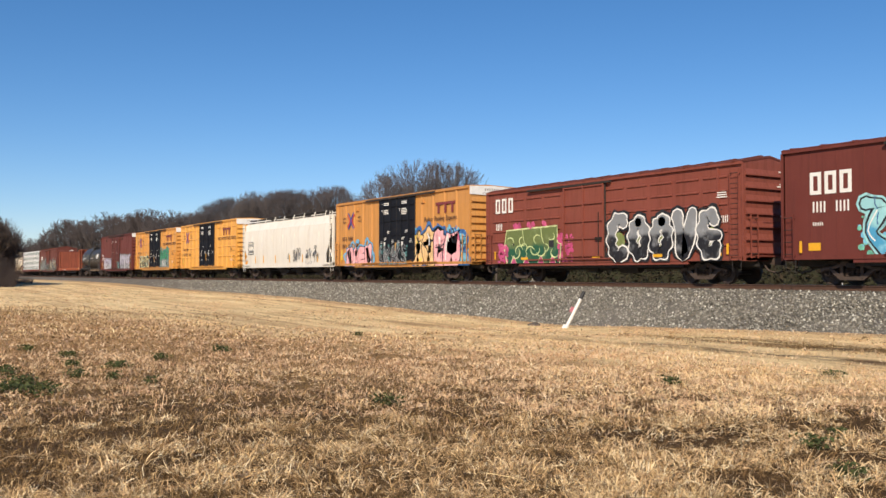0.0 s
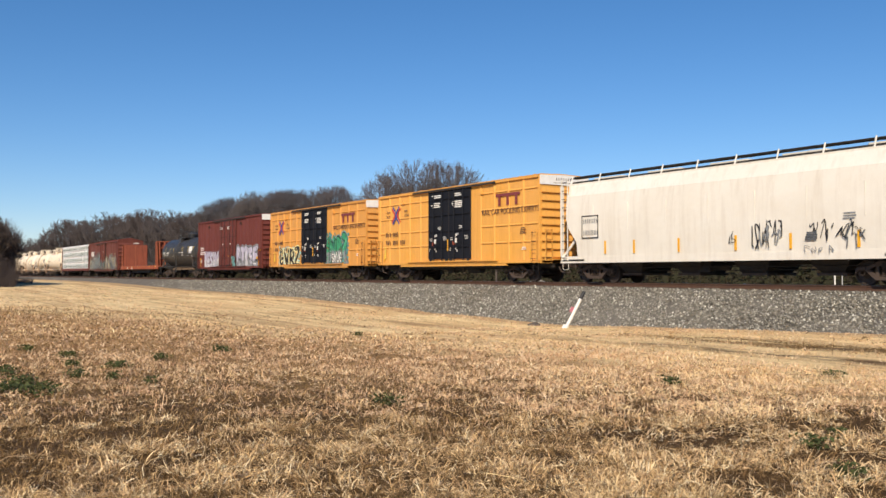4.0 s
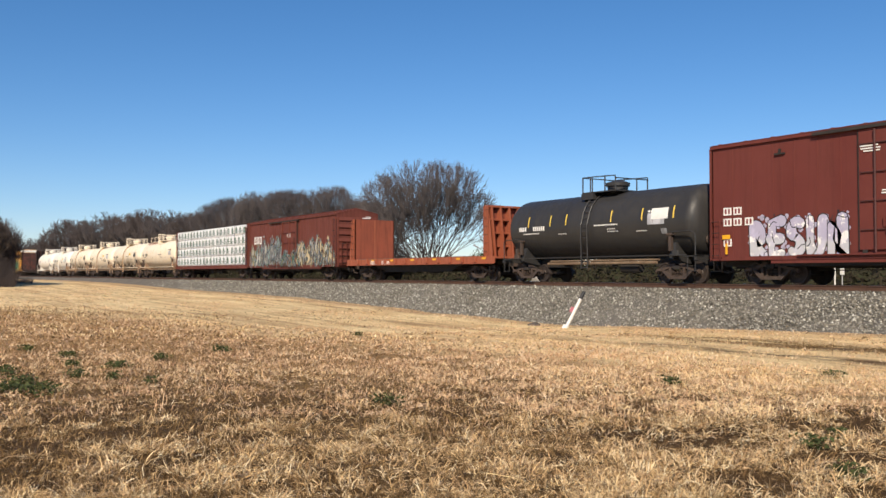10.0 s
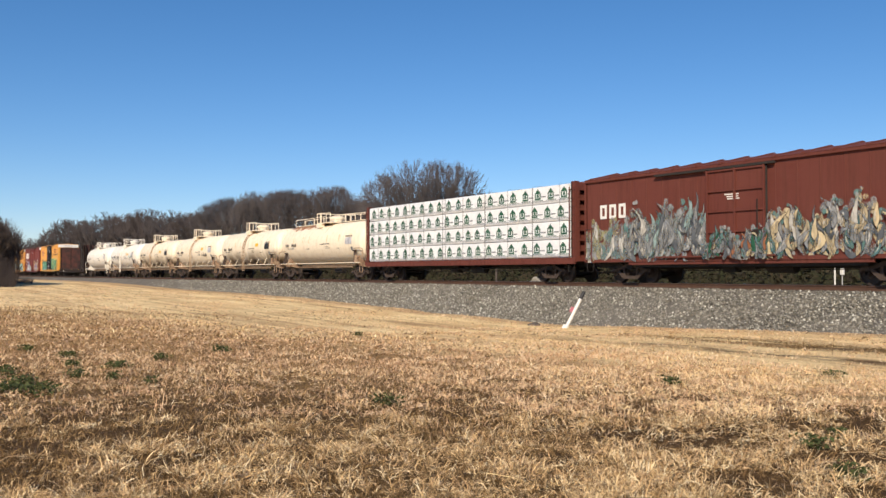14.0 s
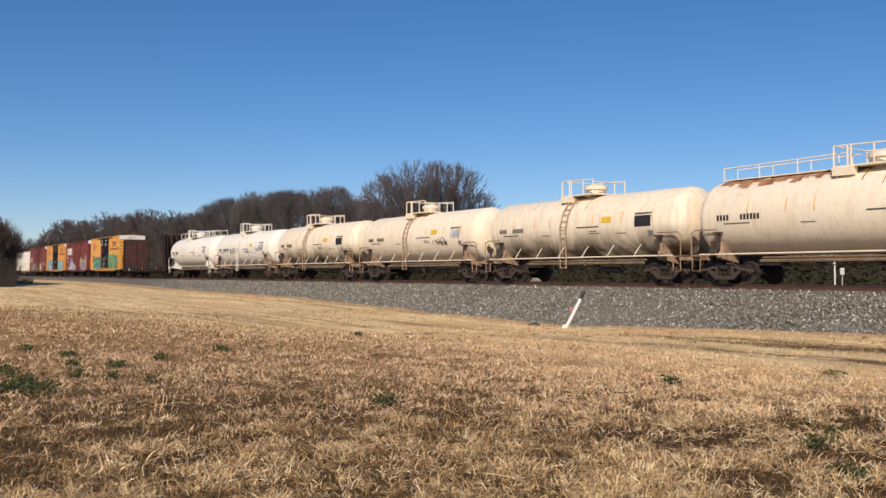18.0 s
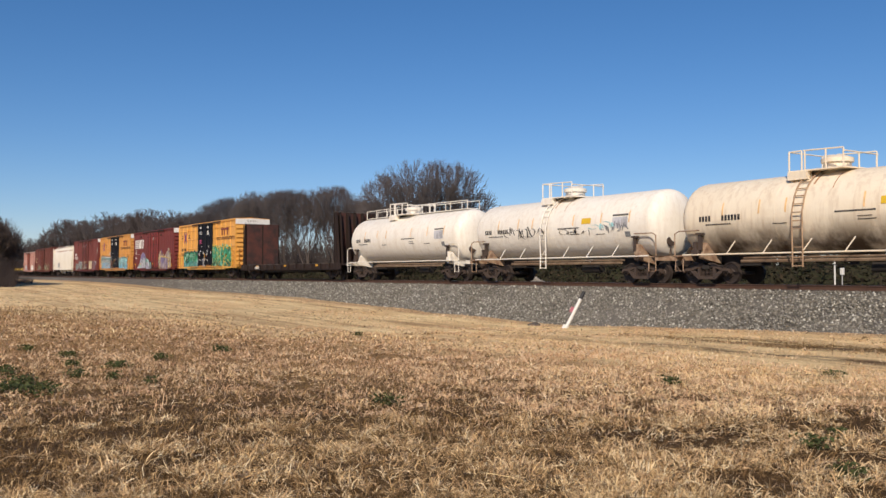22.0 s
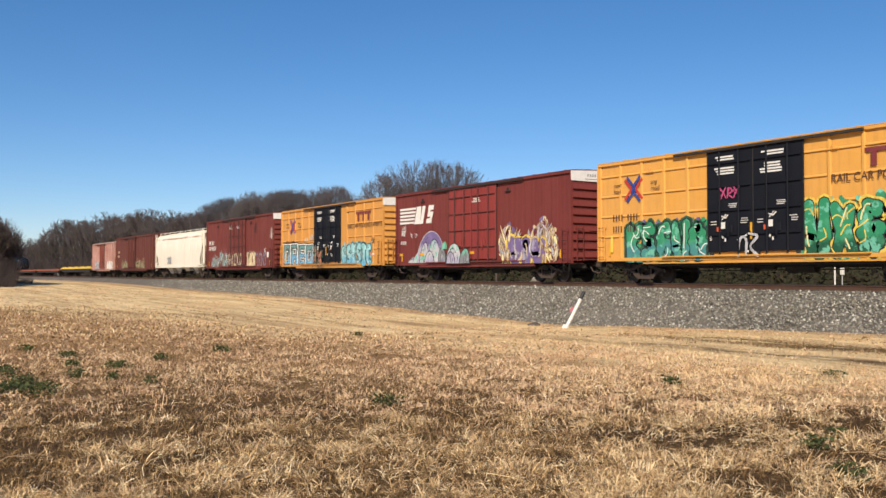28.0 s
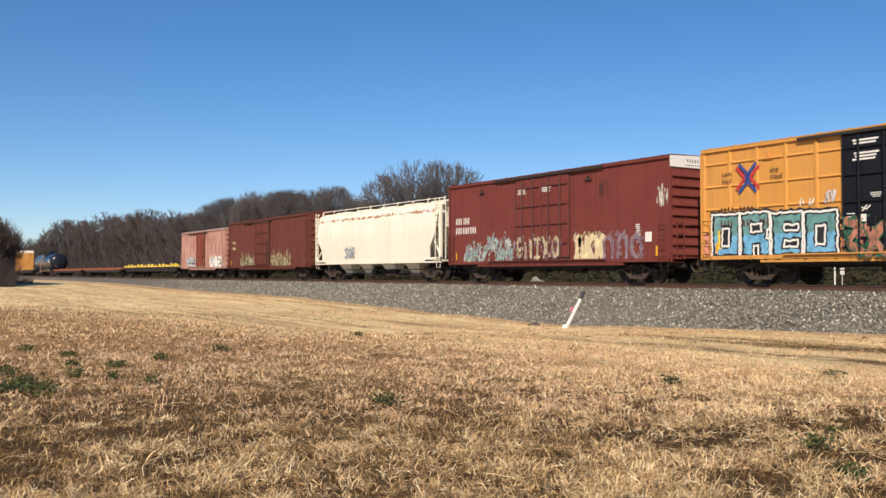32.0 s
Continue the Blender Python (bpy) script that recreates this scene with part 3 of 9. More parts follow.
def build_track():
    bed = tagged(new("railway_track"), "single railway track on a raised grey stone bed", "railway track", kind="structure")
    s, top = 0.53, RAIL - 0.19
    prof = [(-5.6, top - 3.65 * s), (-4.6, top - 2.65 * s), (-3.6, top - 1.65 * s), (-2.7, top - 0.75 * s), (-2.1, top - 0.12), (-1.85, top - 0.01), (0, top), (1.85, top - 0.01), (2.1, top - 0.12), (3.2, top - 0.7), (5.2, top - 1.5)]
    xs = [*np.arange(-620, -120, 4.0), *np.arange(-120, 14, 0.45), *np.arange(14, 380, 6.0)]
    v = []
    for x in xs:
        for k, (y, z) in enumerate(prof):
            wob = 0.10 * noise.noise((x * 0.4, k * 1.7, 5)) if 0 < k < 5 else 0
            v.append((x, TRACK_Y + y + wob, z + 0.05 * noise.noise((x * 0.9, y * 2, 8)) * (k < 5)))
    n = len(prof)
    f = [(i * n + k, (i + 1) * n + k, (i + 1) * n + k + 1, i * n + k + 1) for i in range(len(xs) - 1) for k in range(n - 1)]
    me = mesh_of("ballast_bed", v, f, (BALLAST,))
    shade_soft(me, 60)
    part("ballast_bed", me, None, bed, "grey crushed stone bank")
    # stones lying on the near slope and shoulder
    rng = np.random.default_rng(4)
    N = 62000
    X = -95 + 108 * rng.random(N) ** 0.62
    U = rng.random(N) ** 0.9
    yy = -1.8 - 3.0 * U
    zz = np.interp(yy, [p[0] for p in prof], [p[1] for p in prof])
    size = 0.027 + 0.036 * rng.random(N) ** 2
    octa = np.array([(1, 0, 0), (-1, 0, 0), (0, 1, 0), (0, -1, 0), (0, 0, 1), (0, 0, -0.6)])
    tri = np.array([(0, 2, 4), (2, 1, 4), (1, 3, 4), (3, 0, 4), (2, 0, 5), (1, 2, 5), (3, 1, 5), (0, 3, 5)])
    P = octa[None] * (0.65 + 0.7 * rng.random((N, 6, 1))) * size[:, None, None]
    a = rng.random(N) * 6.28
    ca, sa = np.cos(a)[:, None], np.sin(a)[:, None]
    P = np.stack([P[..., 0] * ca - P[..., 1] * sa, P[..., 0] * sa + P[..., 1] * ca, P[..., 2]], -1)
    P += np.stack([X, TRACK_Y + yy, zz + 0.012], -1)[:, None]
    F = tri[None] + (6 * np.arange(N))[:, None, None]
    me = fast_mesh("ballast_stones", P.reshape(-1, 3), F.reshape(-1, 3), STONE)
    tagged(part("ballast_stones", me, None, bed, "loose grey and pale crushed stones"), kind="stuff")
    prof = [(-0.07, -0.17), (0.07, -0.17), (0.07, -0.155), (0.012, -0.135), (0.012, -0.045), (0.035, -0.035), (0.035, -0.003), (-0.035, -0.003), (-0.035, -0.035), (-0.012, -0.045), (-0.012, -0.135), (-0.07, -0.155)]
    for side in (-1, 1):
        r = part("rail", Shape().prism([(-600, TRACK_Y + side * 0.7525 + y, RAIL + z) for y, z in prof], (970, 0, 0)), RAILSTEEL, bed, "rusty brown steel rail")
        part("rail_head", Shape().box(-600, 370, TRACK_Y + side * 0.7525 - 0.028, TRACK_Y + side * 0.7525 + 0.028, RAIL - 0.003, RAIL), RAILTOP, r, "polished running surface")
    s = Shape()
    for i in range(640):
        x = -310 + i * 0.53
        s.box(x, x + 0.23, TRACK_Y - 1.3, TRACK_Y + 1.3, RAIL - 0.33, RAIL - 0.168)
    tagged(part("ties", s, TIEWOOD, bed, "weathered wooden ties"), kind="stuff")


def fast_mesh(name, V, F, mat):
    """A triangle mesh from arrays."""
    V, F = np.ascontiguousarray(V, dtype=np.float32), np.ascontiguousarray(F, dtype=np.int32)
    me = bpy.data.meshes.new(name)
    me.vertices.add(len(V))
    me.vertices.foreach_set("co", V.ravel())
    me.loops.add(F.size)
    me.loops.foreach_set("vertex_index", F.ravel())
    me.polygons.add(len(F))
    me.polygons.foreach_set("loop_start", np.arange(0, F.size, 3, dtype=np.int32))
    me.materials.append(mat)
    me.update(calc_edges=True)
    return me


build_ground()
build_track()


# ---- rolling stock: shared running gear ----
WHEEL_R = 0.42
LEAD_WHEELS, REAR_WHEELS, TRAIN = [], [], []


def built(name, shape, mat, soft=False):
    me = mesh_of(name, shape.v, shape.f, (mat,))
    bm = bmesh.new()
    bm.from_mesh(me)
    bmesh.ops.recalc_face_normals(bm, faces=bm.faces)
    bm.to_mesh(me)
    bm.free()
    return shade_soft(me) if soft else me


def wheelset_mesh():
    s = Shape().tube((0, -1.05, 0), (0, 1.05, 0), 0.075, seg=10)
    for k in (-1, 1):
        y = 0.72 * k
        rings = [(y + 0.075 * k, 0.10), (y + 0.075 * k, 0.16), (y + 0.03 * k, 0.19), (y + 0.03 * k, 0.345), (y + 0.065 * k, 0.37), (y + 0.065 * k, WHEEL_R - 0.012), (y, WHEEL_R), (y - 0.055 * k, WHEEL_R + 0.004), (y - 0.06 * k, WHEEL_R + 0.028), (y - 0.09 * k, WHEEL_R + 0.02), (y - 0.09 * k, 0.1)]
        s.lathe(rings, 24, "y")
        s.lathe([(y + 0.33 * k, 0.04), (y + 0.33 * k, 0.10), (y + 0.22 * k, 0.115), (y + 0.20 * k, 0.07)], 12, "y")
        for i in range(3):
            w = 2.1 * i
            s.box(0.055 * math.cos(w) - 0.016, 0.055 * math.cos(w) + 0.016, y + 0.33 * k - 0.012, y + 0.33 * k + 0.012, 0.055 * math.sin(w) - 0.016, 0.055 * math.sin(w) + 0.016)
    return built("wheelset", s, WHEEL, True)


def side_frame_mesh():
    s = Shape()
    top = [(-1.12, 0.40), (-1.12, 0.56), (-0.72, 0.62), (-0.30, 0.80), (0.30, 0.80), (0.72, 0.62), (1.12, 0.56), (1.12, 0.40), (0.98, 0.52), (0.74, 0.50), (0.36, 0.64), (-0.36, 0.64), (-0.74, 0.50), (-0.98, 0.52)]
    s.prism([(x, -0.07, z) for x, z in top], (0, 0.14, 0))
    low = [(-0.80, 0.50), (-0.62, 0.52), (-0.30, 0.30), (0.30, 0.30), (0.62, 0.52), (0.80, 0.50), (0.42, 0.18), (-0.42, 0.18)]
    s.prism([(x, -0.065, z) for x, z in low], (0, 0.13, 0))
    for k in (-1, 1):
        s.box(k * 0.36 - 0.05, k * 0.36 + 0.05, -0.075, 0.075, 0.25, 0.70)
        s.box(k * 0.89 - 0.13, k * 0.89 + 0.13, -0.1, 0.1, 0.50, 0.60)
    return built("side_frame", s, STEEL)


def spring_mesh():
    s = Shape()
    for dx in (-0.18, 0.0, 0.18):
        for k in range(5):
            s.add(*ring(dx, 0.30 + k * 0.055))
    return built("spring_group", s, STEEL)


def ring(dx, z):
    v, n = [], 8
    for zz, r in ((z, 0.055), (z + 0.02, 0.082), (z + 0.04, 0.055)):
        v += [(dx + r * math.cos(6.2832 * i / n), r * math.sin(6.2832 * i / n), zz) for i in range(n)]
    return v, [(k * n + i, k * n + (i + 1) % n, (k + 1) * n + (i + 1) % n, (k + 1) * n + i) for k in range(2) for i in range(n)]


def bolster_mesh():
    s = Shape().box(-0.17, 0.17, -1.12, 1.12, 0.58, 0.74).box(-0.28, 0.28, -0.3, 0.3, 0.70, 0.86)
    for k in (-1, 1):
        s.box(-0.09, 0.09, k * 1.02 - 0.05, k * 1.02 + 0.05, 0.70, 0.80)
        s.box(k * 0.46 - 0.03, k * 0.46 + 0.03, -0.9, 0.9, 0.33, 0.43)
        for j in (-1, 1):
            s.box(k * 0.44 - 0.03, k * 0.44 + 0.05, j * 0.74 - 0.09, j * 0.74 + 0.09, 0.28, 0.55)
    return built("truck", s, UNDER)


def coupler_mesh():
    s = Shape().box(-0.75, 0.18, -0.11, 0.11, 0.74, 0.95).box(0.10, 0.42, -0.17, 0.10, 0.71, 0.99).box(0.36, 0.50, -0.17, -0.02, 0.72, 0.98).box(0.32, 0.46, 0.05, 0.17, 0.70, 1.0)
    s.pipe([(-0.2, -0.3, 0.8), (0.1, -0.36, 0.5), (0.45, -0.3, 0.42), (0.6, -0.2, 0.5)], 0.035)
    return built("coupler", s, STEEL)


GEAR = {"wheel": wheelset_mesh(), "frame": side_frame_mesh(), "spring": spring_mesh(), "bolster": bolster_mesh(), "coupler": coupler_mesh()}
RUNG = built("rung", Shape().tube((-0.2, 0, 0), (0.2, 0, 0), 0.014, seg=5), UNDER)


def truck(car, x):
    b = part("truck", GEAR["bolster"], None, car, m=pose(x, 0, 0))
    for k in (-1, 1):
        part("side_frame", GEAR["frame"], None, b, m=pose(0, k * 1.0, 0))
        part("spring_group", GEAR["spring"], None, b, m=pose(0, k * 1.0, 0))
    for k, pool in ((1, LEAD_WHEELS), (-1, REAR_WHEELS)):
        pool.append(part("wheelset", GEAR["wheel"], None, b, m=pose(0.89 * k, 0, WHEEL_R)))


def start_car(name, left, right, label, category, group=""):
    """An empty at the car's middle on the rails; left and right are its ends along the track at the start."""
    car = tagged(new(name), label, category, group or "cars of the passing freight train")
    car.empty_display_size = 0.5
    mid = (left + right) / 2
    car.matrix_basis = pose(mid, TRACK_Y, RAIL)
    TRAIN.append((car, mid))
    return car, (right - left) / 2


def running_gear(car, half, inset=2.25, sill=0.92):
    for k in (-1, 1):
        truck(car, k * (half - inset))
        part("coupler", GEAR["coupler"], None, car, m=pose(k * (half + 0.1), 0, 0, 0, 0, 0 if k > 0 else 180))
    s = Shape().box(-half + 0.2, half - 0.2, -0.32, 0.32, sill - 0.28, sill + 0.06)
    part("centre_sill", s, UNDER, car)
    s = Shape().tube((0.9, -0.7, 0.62), (2.0, -0.7, 0.62), 0.2, seg=12)
    part("air_reservoir", s, UNDER, car, soft=True)
    s = Shape().box(-1.1, -0.5, -0.85, -0.45, 0.45, 0.85, 0.03).tube((-0.5, -0.65, 0.65), (0.3, -0.65, 0.65), 0.1, seg=8)
    part("brake_cylinder", s, UNDER, car)
    s = Shape().pipe([(-half + 0.6, -0.95, 0.66), (half - 0.6, -0.95, 0.66)], 0.022, 5).pipe([(-half + 1.2, -0.5, 0.5), (half - 1.2, -0.6, 0.56)], 0.018, 5)
    part("brake_pipe", s, UNDER, car)


def ladder(car, x, y, z0, z1, facing, mat, width=0.42):
    """A ladder on a side (facing -1, 1) or on an end (facing 0, out along +x)."""
    s = Shape()
    w = width / 2
    ends = ((-w, -w + 0.03), (w - 0.03, w))
    for a, b in ends:
        s.box(a, b, -0.02, 0.02, 0, z1 - z0)
    for a, b in ends:
        for h in (0.1, z1 - z0 - 0.1):
            s.box(a, b, 0.02, 0.10, h - 0.02, h + 0.02)
    turn = {-1: 0, 1: 180, 0: 90}[facing]
    lad = part("ladder", s, mat, car, m=pose(x, y, z0, 0, 0, turn))
    n = int((z1 - z0) / 0.36)
    for i in range(n):
        part("rung", RUNG, None, lad, m=pose(0, 0, 0.16 + i * (z1 - z0 - 0.3) / max(1, n - 1)))
    return lad


def stirrup(car, x, y, z, mat):
    s = Shape().pipe([(-0.2, 0, z), (-0.18, 0, z - 0.42), (0.18, 0, z - 0.42), (0.2, 0, z)], 0.013, 5)
    part("stirrup_step", s, UNDER if mat not in (WHITE, CREAM) else mat, car, m=pose(x, y, 0))


# ---- sprayed and stencilled marks on a car side; y is the plane they lie on ----
SHEET_Y, POST_Y, PANEL_Y, DOOR_Y, DOOR_RIB_Y = -1.498, -1.534, -1.53, -1.562, -1.625

def ribbon(s, pts, w, y):
    """A flat painted stroke with blunt ends in a plane of constant y."""
    n = len(pts)
    if n < 2:
        return
    L, R = [], []
    for i, (x, z) in enumerate(pts):
        a, b = pts[max(0, i - 1)], pts[min(n - 1, i + 1)]
        dx, dz = b[0] - a[0], b[1] - a[1]
        d = math.hypot(dx, dz) or 1
        wi = w if 0 < i < n - 1 else w * 0.8
        ex = (-1 if i == 0 else 1 if i == n - 1 else 0) * w * 0.35
        x, z = x + dx / d * ex, z + dz / d * ex
        L.append((x - dz / d * wi / 2, y - 0.0002 * i, z + dx / d * wi / 2))
        R.append((x + dz / d * wi / 2, y - 0.0002 * i, z - dx / d * wi / 2))
    s.add(L + R, [(i, i + 1, n + i + 1, n + i) for i in range(n - 1)])


def disc(s, x, z, r, y, rnd, n=12):
    s.add([(x + r * (0.9 + 0.2 * rnd.random()) * math.cos(6.2832 * i / n), y, z + r * (0.9 + 0.2 * rnd.random()) * math.sin(6.2832 * i / n)) for i in range(n)], [tuple(range(n))])


def arc(cx, cz, rx, rz, a0, a1, n=9):
    return [(cx + rx * math.cos(radians(a0 + (a1 - a0) * i / (n - 1))), cz + rz * math.sin(radians(a0 + (a1 - a0) * i / (n - 1)))) for i in range(n)]


STROKES = {
    "ring": [arc(0.5, 0.5, 0.34, 0.40, 80, 452, 16)],
    "arch": [[(0.16, 0.05), (0.16, 0.6)] + arc(0.5, 0.62, 0.34, 0.3, 180, 0) + [(0.84, 0.05)]],
    "snake": [arc(0.52, 0.72, 0.32, 0.22, 40, 270) + arc(0.48, 0.28, 0.32, 0.22, 90, -140)],
    "hook": [arc(0.5, 0.5, 0.34, 0.42, 50, 320, 12), [(0.45, 0.45), (0.86, 0.45)]],
    "peak": [[(0.08, 0.03), (0.3, 0.55), (0.5, 0.97), (0.7, 0.55), (0.92, 0.03)], [(0.3, 0.34), (0.72, 0.34)]],
    "comb": [[(0.85, 0.93), (0.18, 0.9), (0.15, 0.5), (0.18, 0.08), (0.88, 0.06)], [(0.15, 0.5), (0.75, 0.5)]],
    "bolt": [[(0.12, 0.95), (0.8, 0.85), (0.25, 0.4), (0.9, 0.08)]],
    "fork": [[(0.12, 0.95), (0.45, 0.5), (0.88, 0.05)], [(0.88, 0.95), (0.45, 0.5), (0.14, 0.05)]],
    "loop": [[(0.2, 0.03), (0.2, 0.95)], [(0.2, 0.95)] + arc(0.35, 0.7, 0.45, 0.24, 90, -90) + [(0.2, 0.45), (0.88, 0.05)]],
    "H": [[(0.16, 0.03), (0.2, 0.97)], [(0.84, 0.0), (0.8, 0.97)], [(0.2, 0.45), (0.82, 0.52)]],
    "N": [[(0.14, 0.0), (0.18, 0.95), (0.5, 0.5), (0.8, 0.05), (0.86, 0.97)]],
    "V": [[(0.06, 0.97), (0.3, 0.4), (0.48, 0.03), (0.66, 0.4), (0.94, 0.97)]],
    "C": [arc(0.55, 0.5, 0.40, 0.46, 55, 305, 12)],
    "Z": [[(0.1, 0.93), (0.88, 0.9), (0.5, 0.5), (0.1, 0.08), (0.92, 0.06)]],
    "M": [[(0.05, 0.0), (0.14, 0.95), (0.5, 0.35), (0.86, 0.97), (0.95, 0.0)]],
    "U": [[(0.12, 0.97), (0.14, 0.4)] + arc(0.5, 0.38, 0.36, 0.34, 180, 360) + [(0.88, 0.97)]],
    "K": [[(0.16, 0.0), (0.16, 0.97)], [(0.9, 0.95), (0.3, 0.5), (0.92, 0.03)]],
    "I": [[(0.5, 0.0), (0.5, 0.97)], [(0.2, 0.95), (0.8, 0.95)], [(0.2, 0.04), (0.8, 0.04)]],
    "bow": [[(0.2, 0.03), (0.2, 0.95)], [(0.2, 0.95)] + arc(0.3, 0.5, 0.55, 0.45, 85, -85, 10) + [(0.2, 0.04)]],
}


def soften(pts, per=4):
    """The same way with rounded corners."""
    if len(pts) < 3:
        return pts
    out = []
    for i in range(len(pts) - 1):
        p0, p1, p2, p3 = pts[max(0, i - 1)], pts[i], pts[i + 1], pts[min(len(pts) - 1, i + 2)]
        for k in range(per):
            u = k / per
            out.append(tuple(0.5 * (2 * b + (c - a) * u + (2 * a - 5 * b + 4 * c - d) * u * u + (3 * b - a - 3 * c + d) * u ** 3) for a, b, c, d in zip(p0, p1, p2, p3)))
    return out + [pts[-1]]


def swath(s, pts, wide, y, floor_z, caps=True):
    """A painted stroke whose width swells along it, with rounded ends."""
    n = len(pts)
    L, R = [], []
    for i, (x, z) in enumerate(pts):
        a, b = pts[max(0, i - 1)], pts[min(n - 1, i + 1)]
        dx, dz = b[0] - a[0], b[1] - a[1]
        d = math.hypot(dx, dz) or 1
        w = wide[i] / 2
        L.append((x - dz / d * w, y, max(floor_z, z + dx / d * w)))
        R.append((x + dz / d * w, y, max(floor_z, z - dx / d * w)))
    s.add(L + R, [(i, i + 1, n + i + 1, n + i) for i in range(n - 1)])
    for (x, z), w in ((pts[0], wide[0] / 2), (pts[-1], wide[-1] / 2)) if caps else ():
        s.add([(x + w * math.cos(0.7854 * k), y - 0.0001, max(floor_z, z + w * math.sin(0.7854 * k))) for k in range(8)], [tuple(range(8))])


LAYERS = {"haze": "graffiti_cloud", "line": "graffiti_outline", "fill": "graffiti_fill", "edge": "graffiti_edge", "gleam": "graffiti_gleam"}


def lay_down(car, lay):
    for (kind, mt), s in lay.items():
        if s.f:
            part(LAYERS[kind], s, mt, car, "sprayed " + mt.name.replace("_spray", "").replace("_lettering", "").replace("_", " ") + " paint")


def piece(car, y, x0, x1, z0, z1, glyphs, fills, line, edge=None, haze=(), gleam=None, core=None, seed=1, weight=0.36, rim=1.35, lean=0.0, arch=0.0, sharp=False, cuts=None):
    """Sprayed letters that overlap one another: a ragged cloud, an outer edge, dark lines, one or more fills, gleams.
    fills: one material a letter, in turn; core: what shows through the letters' eyes; cuts: thin lines across them."""
    rnd = random.Random(seed)
    lay = collections.defaultdict(Shape)
    n, h = len(glyphs), z1 - z0
    cw = (x1 - x0) / n
    for j, mt in enumerate(haze):
        for i in range(n * 26):
            u = rnd.random()
            r = h * rnd.uniform(0.02, 0.075)
            disc(lay["haze", mt], x0 - 0.1 * cw + (x1 - x0 + 0.2 * cw) * u, max(z0 + r, z0 + h * (0.5 + 0.52 * (2 * rnd.random() - 1))), r, y - 0.0004 * j - 0.00002 * i, rnd, 9)
    w = min(cw, h * 0.8) * weight
    for i, key in enumerate(glyphs):
        u = (i + 0.5) / n
        top = h * (1 - arch * (2 * u - 1) ** 2) * rnd.uniform(0.9, 1.02)
        ox, sx = x0 + cw * i - 0.06 * cw, cw * rnd.uniform(1.05, 1.2)
        tilt = rnd.uniform(-0.10, 0.10) + lean
        base = y - 0.004 - 0.0028 * i
        fill = fills[i % len(fills)]
        if core:
            disc(lay["haze", core], ox + sx * 0.5, z0 + top * 0.42, min(sx, top) * 0.3, base + 0.001, rnd, 10)
        for j, st in enumerate(STROKES[key]):
            q = 0.06 if len(st) < 6 else 0.02
            way = [(px + tilt * (pz - 0.5) + rnd.uniform(-q, q), pz + rnd.uniform(-q, q) * 0.7) for px, pz in st]
            pts = [(ox + w * 0.35 + (sx - w * 0.7) * px, z0 + w * 0.35 + (top - w * 0.7) * pz) for px, pz in way]
            pts = pts if sharp else soften(pts)
            swell = [w * (1.0 + 0.22 * math.sin(0.9 * k + seed + i)) for k in range(len(pts))]
            yy = base - 0.0004 * j
            if edge:
                swath(lay["edge", edge], pts, [v * (rim + 0.45) for v in swell], y - 0.0025 - 0.0001 * i, z0)
            swath(lay["line", line], pts, [v * rim for v in swell], yy, z0)
            swath(lay["fill", fill], pts, swell, base - 0.0014 - 0.0002 * j, z0)
            if gleam and len(pts) > 2:
                k = rnd.randrange(len(pts) - 2)
                run = [(px - w * 0.26, pz + w * 0.12) for px, pz in pts[k:k + 3 + len(pts) // 4]]
                swath(lay["gleam", gleam], run, [w * 0.13] * len(run), base - 0.0020, z0)
            if cuts and len(pts) > 2:
                for _ in range(2):
                    cx, cz = pts[rnd.randrange(len(pts))]
                    g = rnd.uniform(0, 6.28)
                    run = soften([(cx - w * 0.55 * math.cos(g), cz - w * 0.55 * math.sin(g)), (cx + rnd.uniform(-0.2, 0.2) * w, cz + rnd.uniform(-0.2, 0.2) * w), (cx + w * 0.5 * math.cos(g + 0.7), cz + w * 0.5 * math.sin(g + 0.7))], 3)
                    swath(lay["line", cuts], run, [w * 0.10] * len(run), base - 0.0022, z0)
    # specks and runs of paint round the letters
    for i in range(n * 3):
        x = x0 + (x1 - x0) * rnd.random()
        disc(lay["edge", edge or line], x, z0 + h * rnd.uniform(0.1, 1.05), 0.02 + 0.03 * rnd.random(), y - 0.0015, rnd, 6)
    lay_down(car, lay)


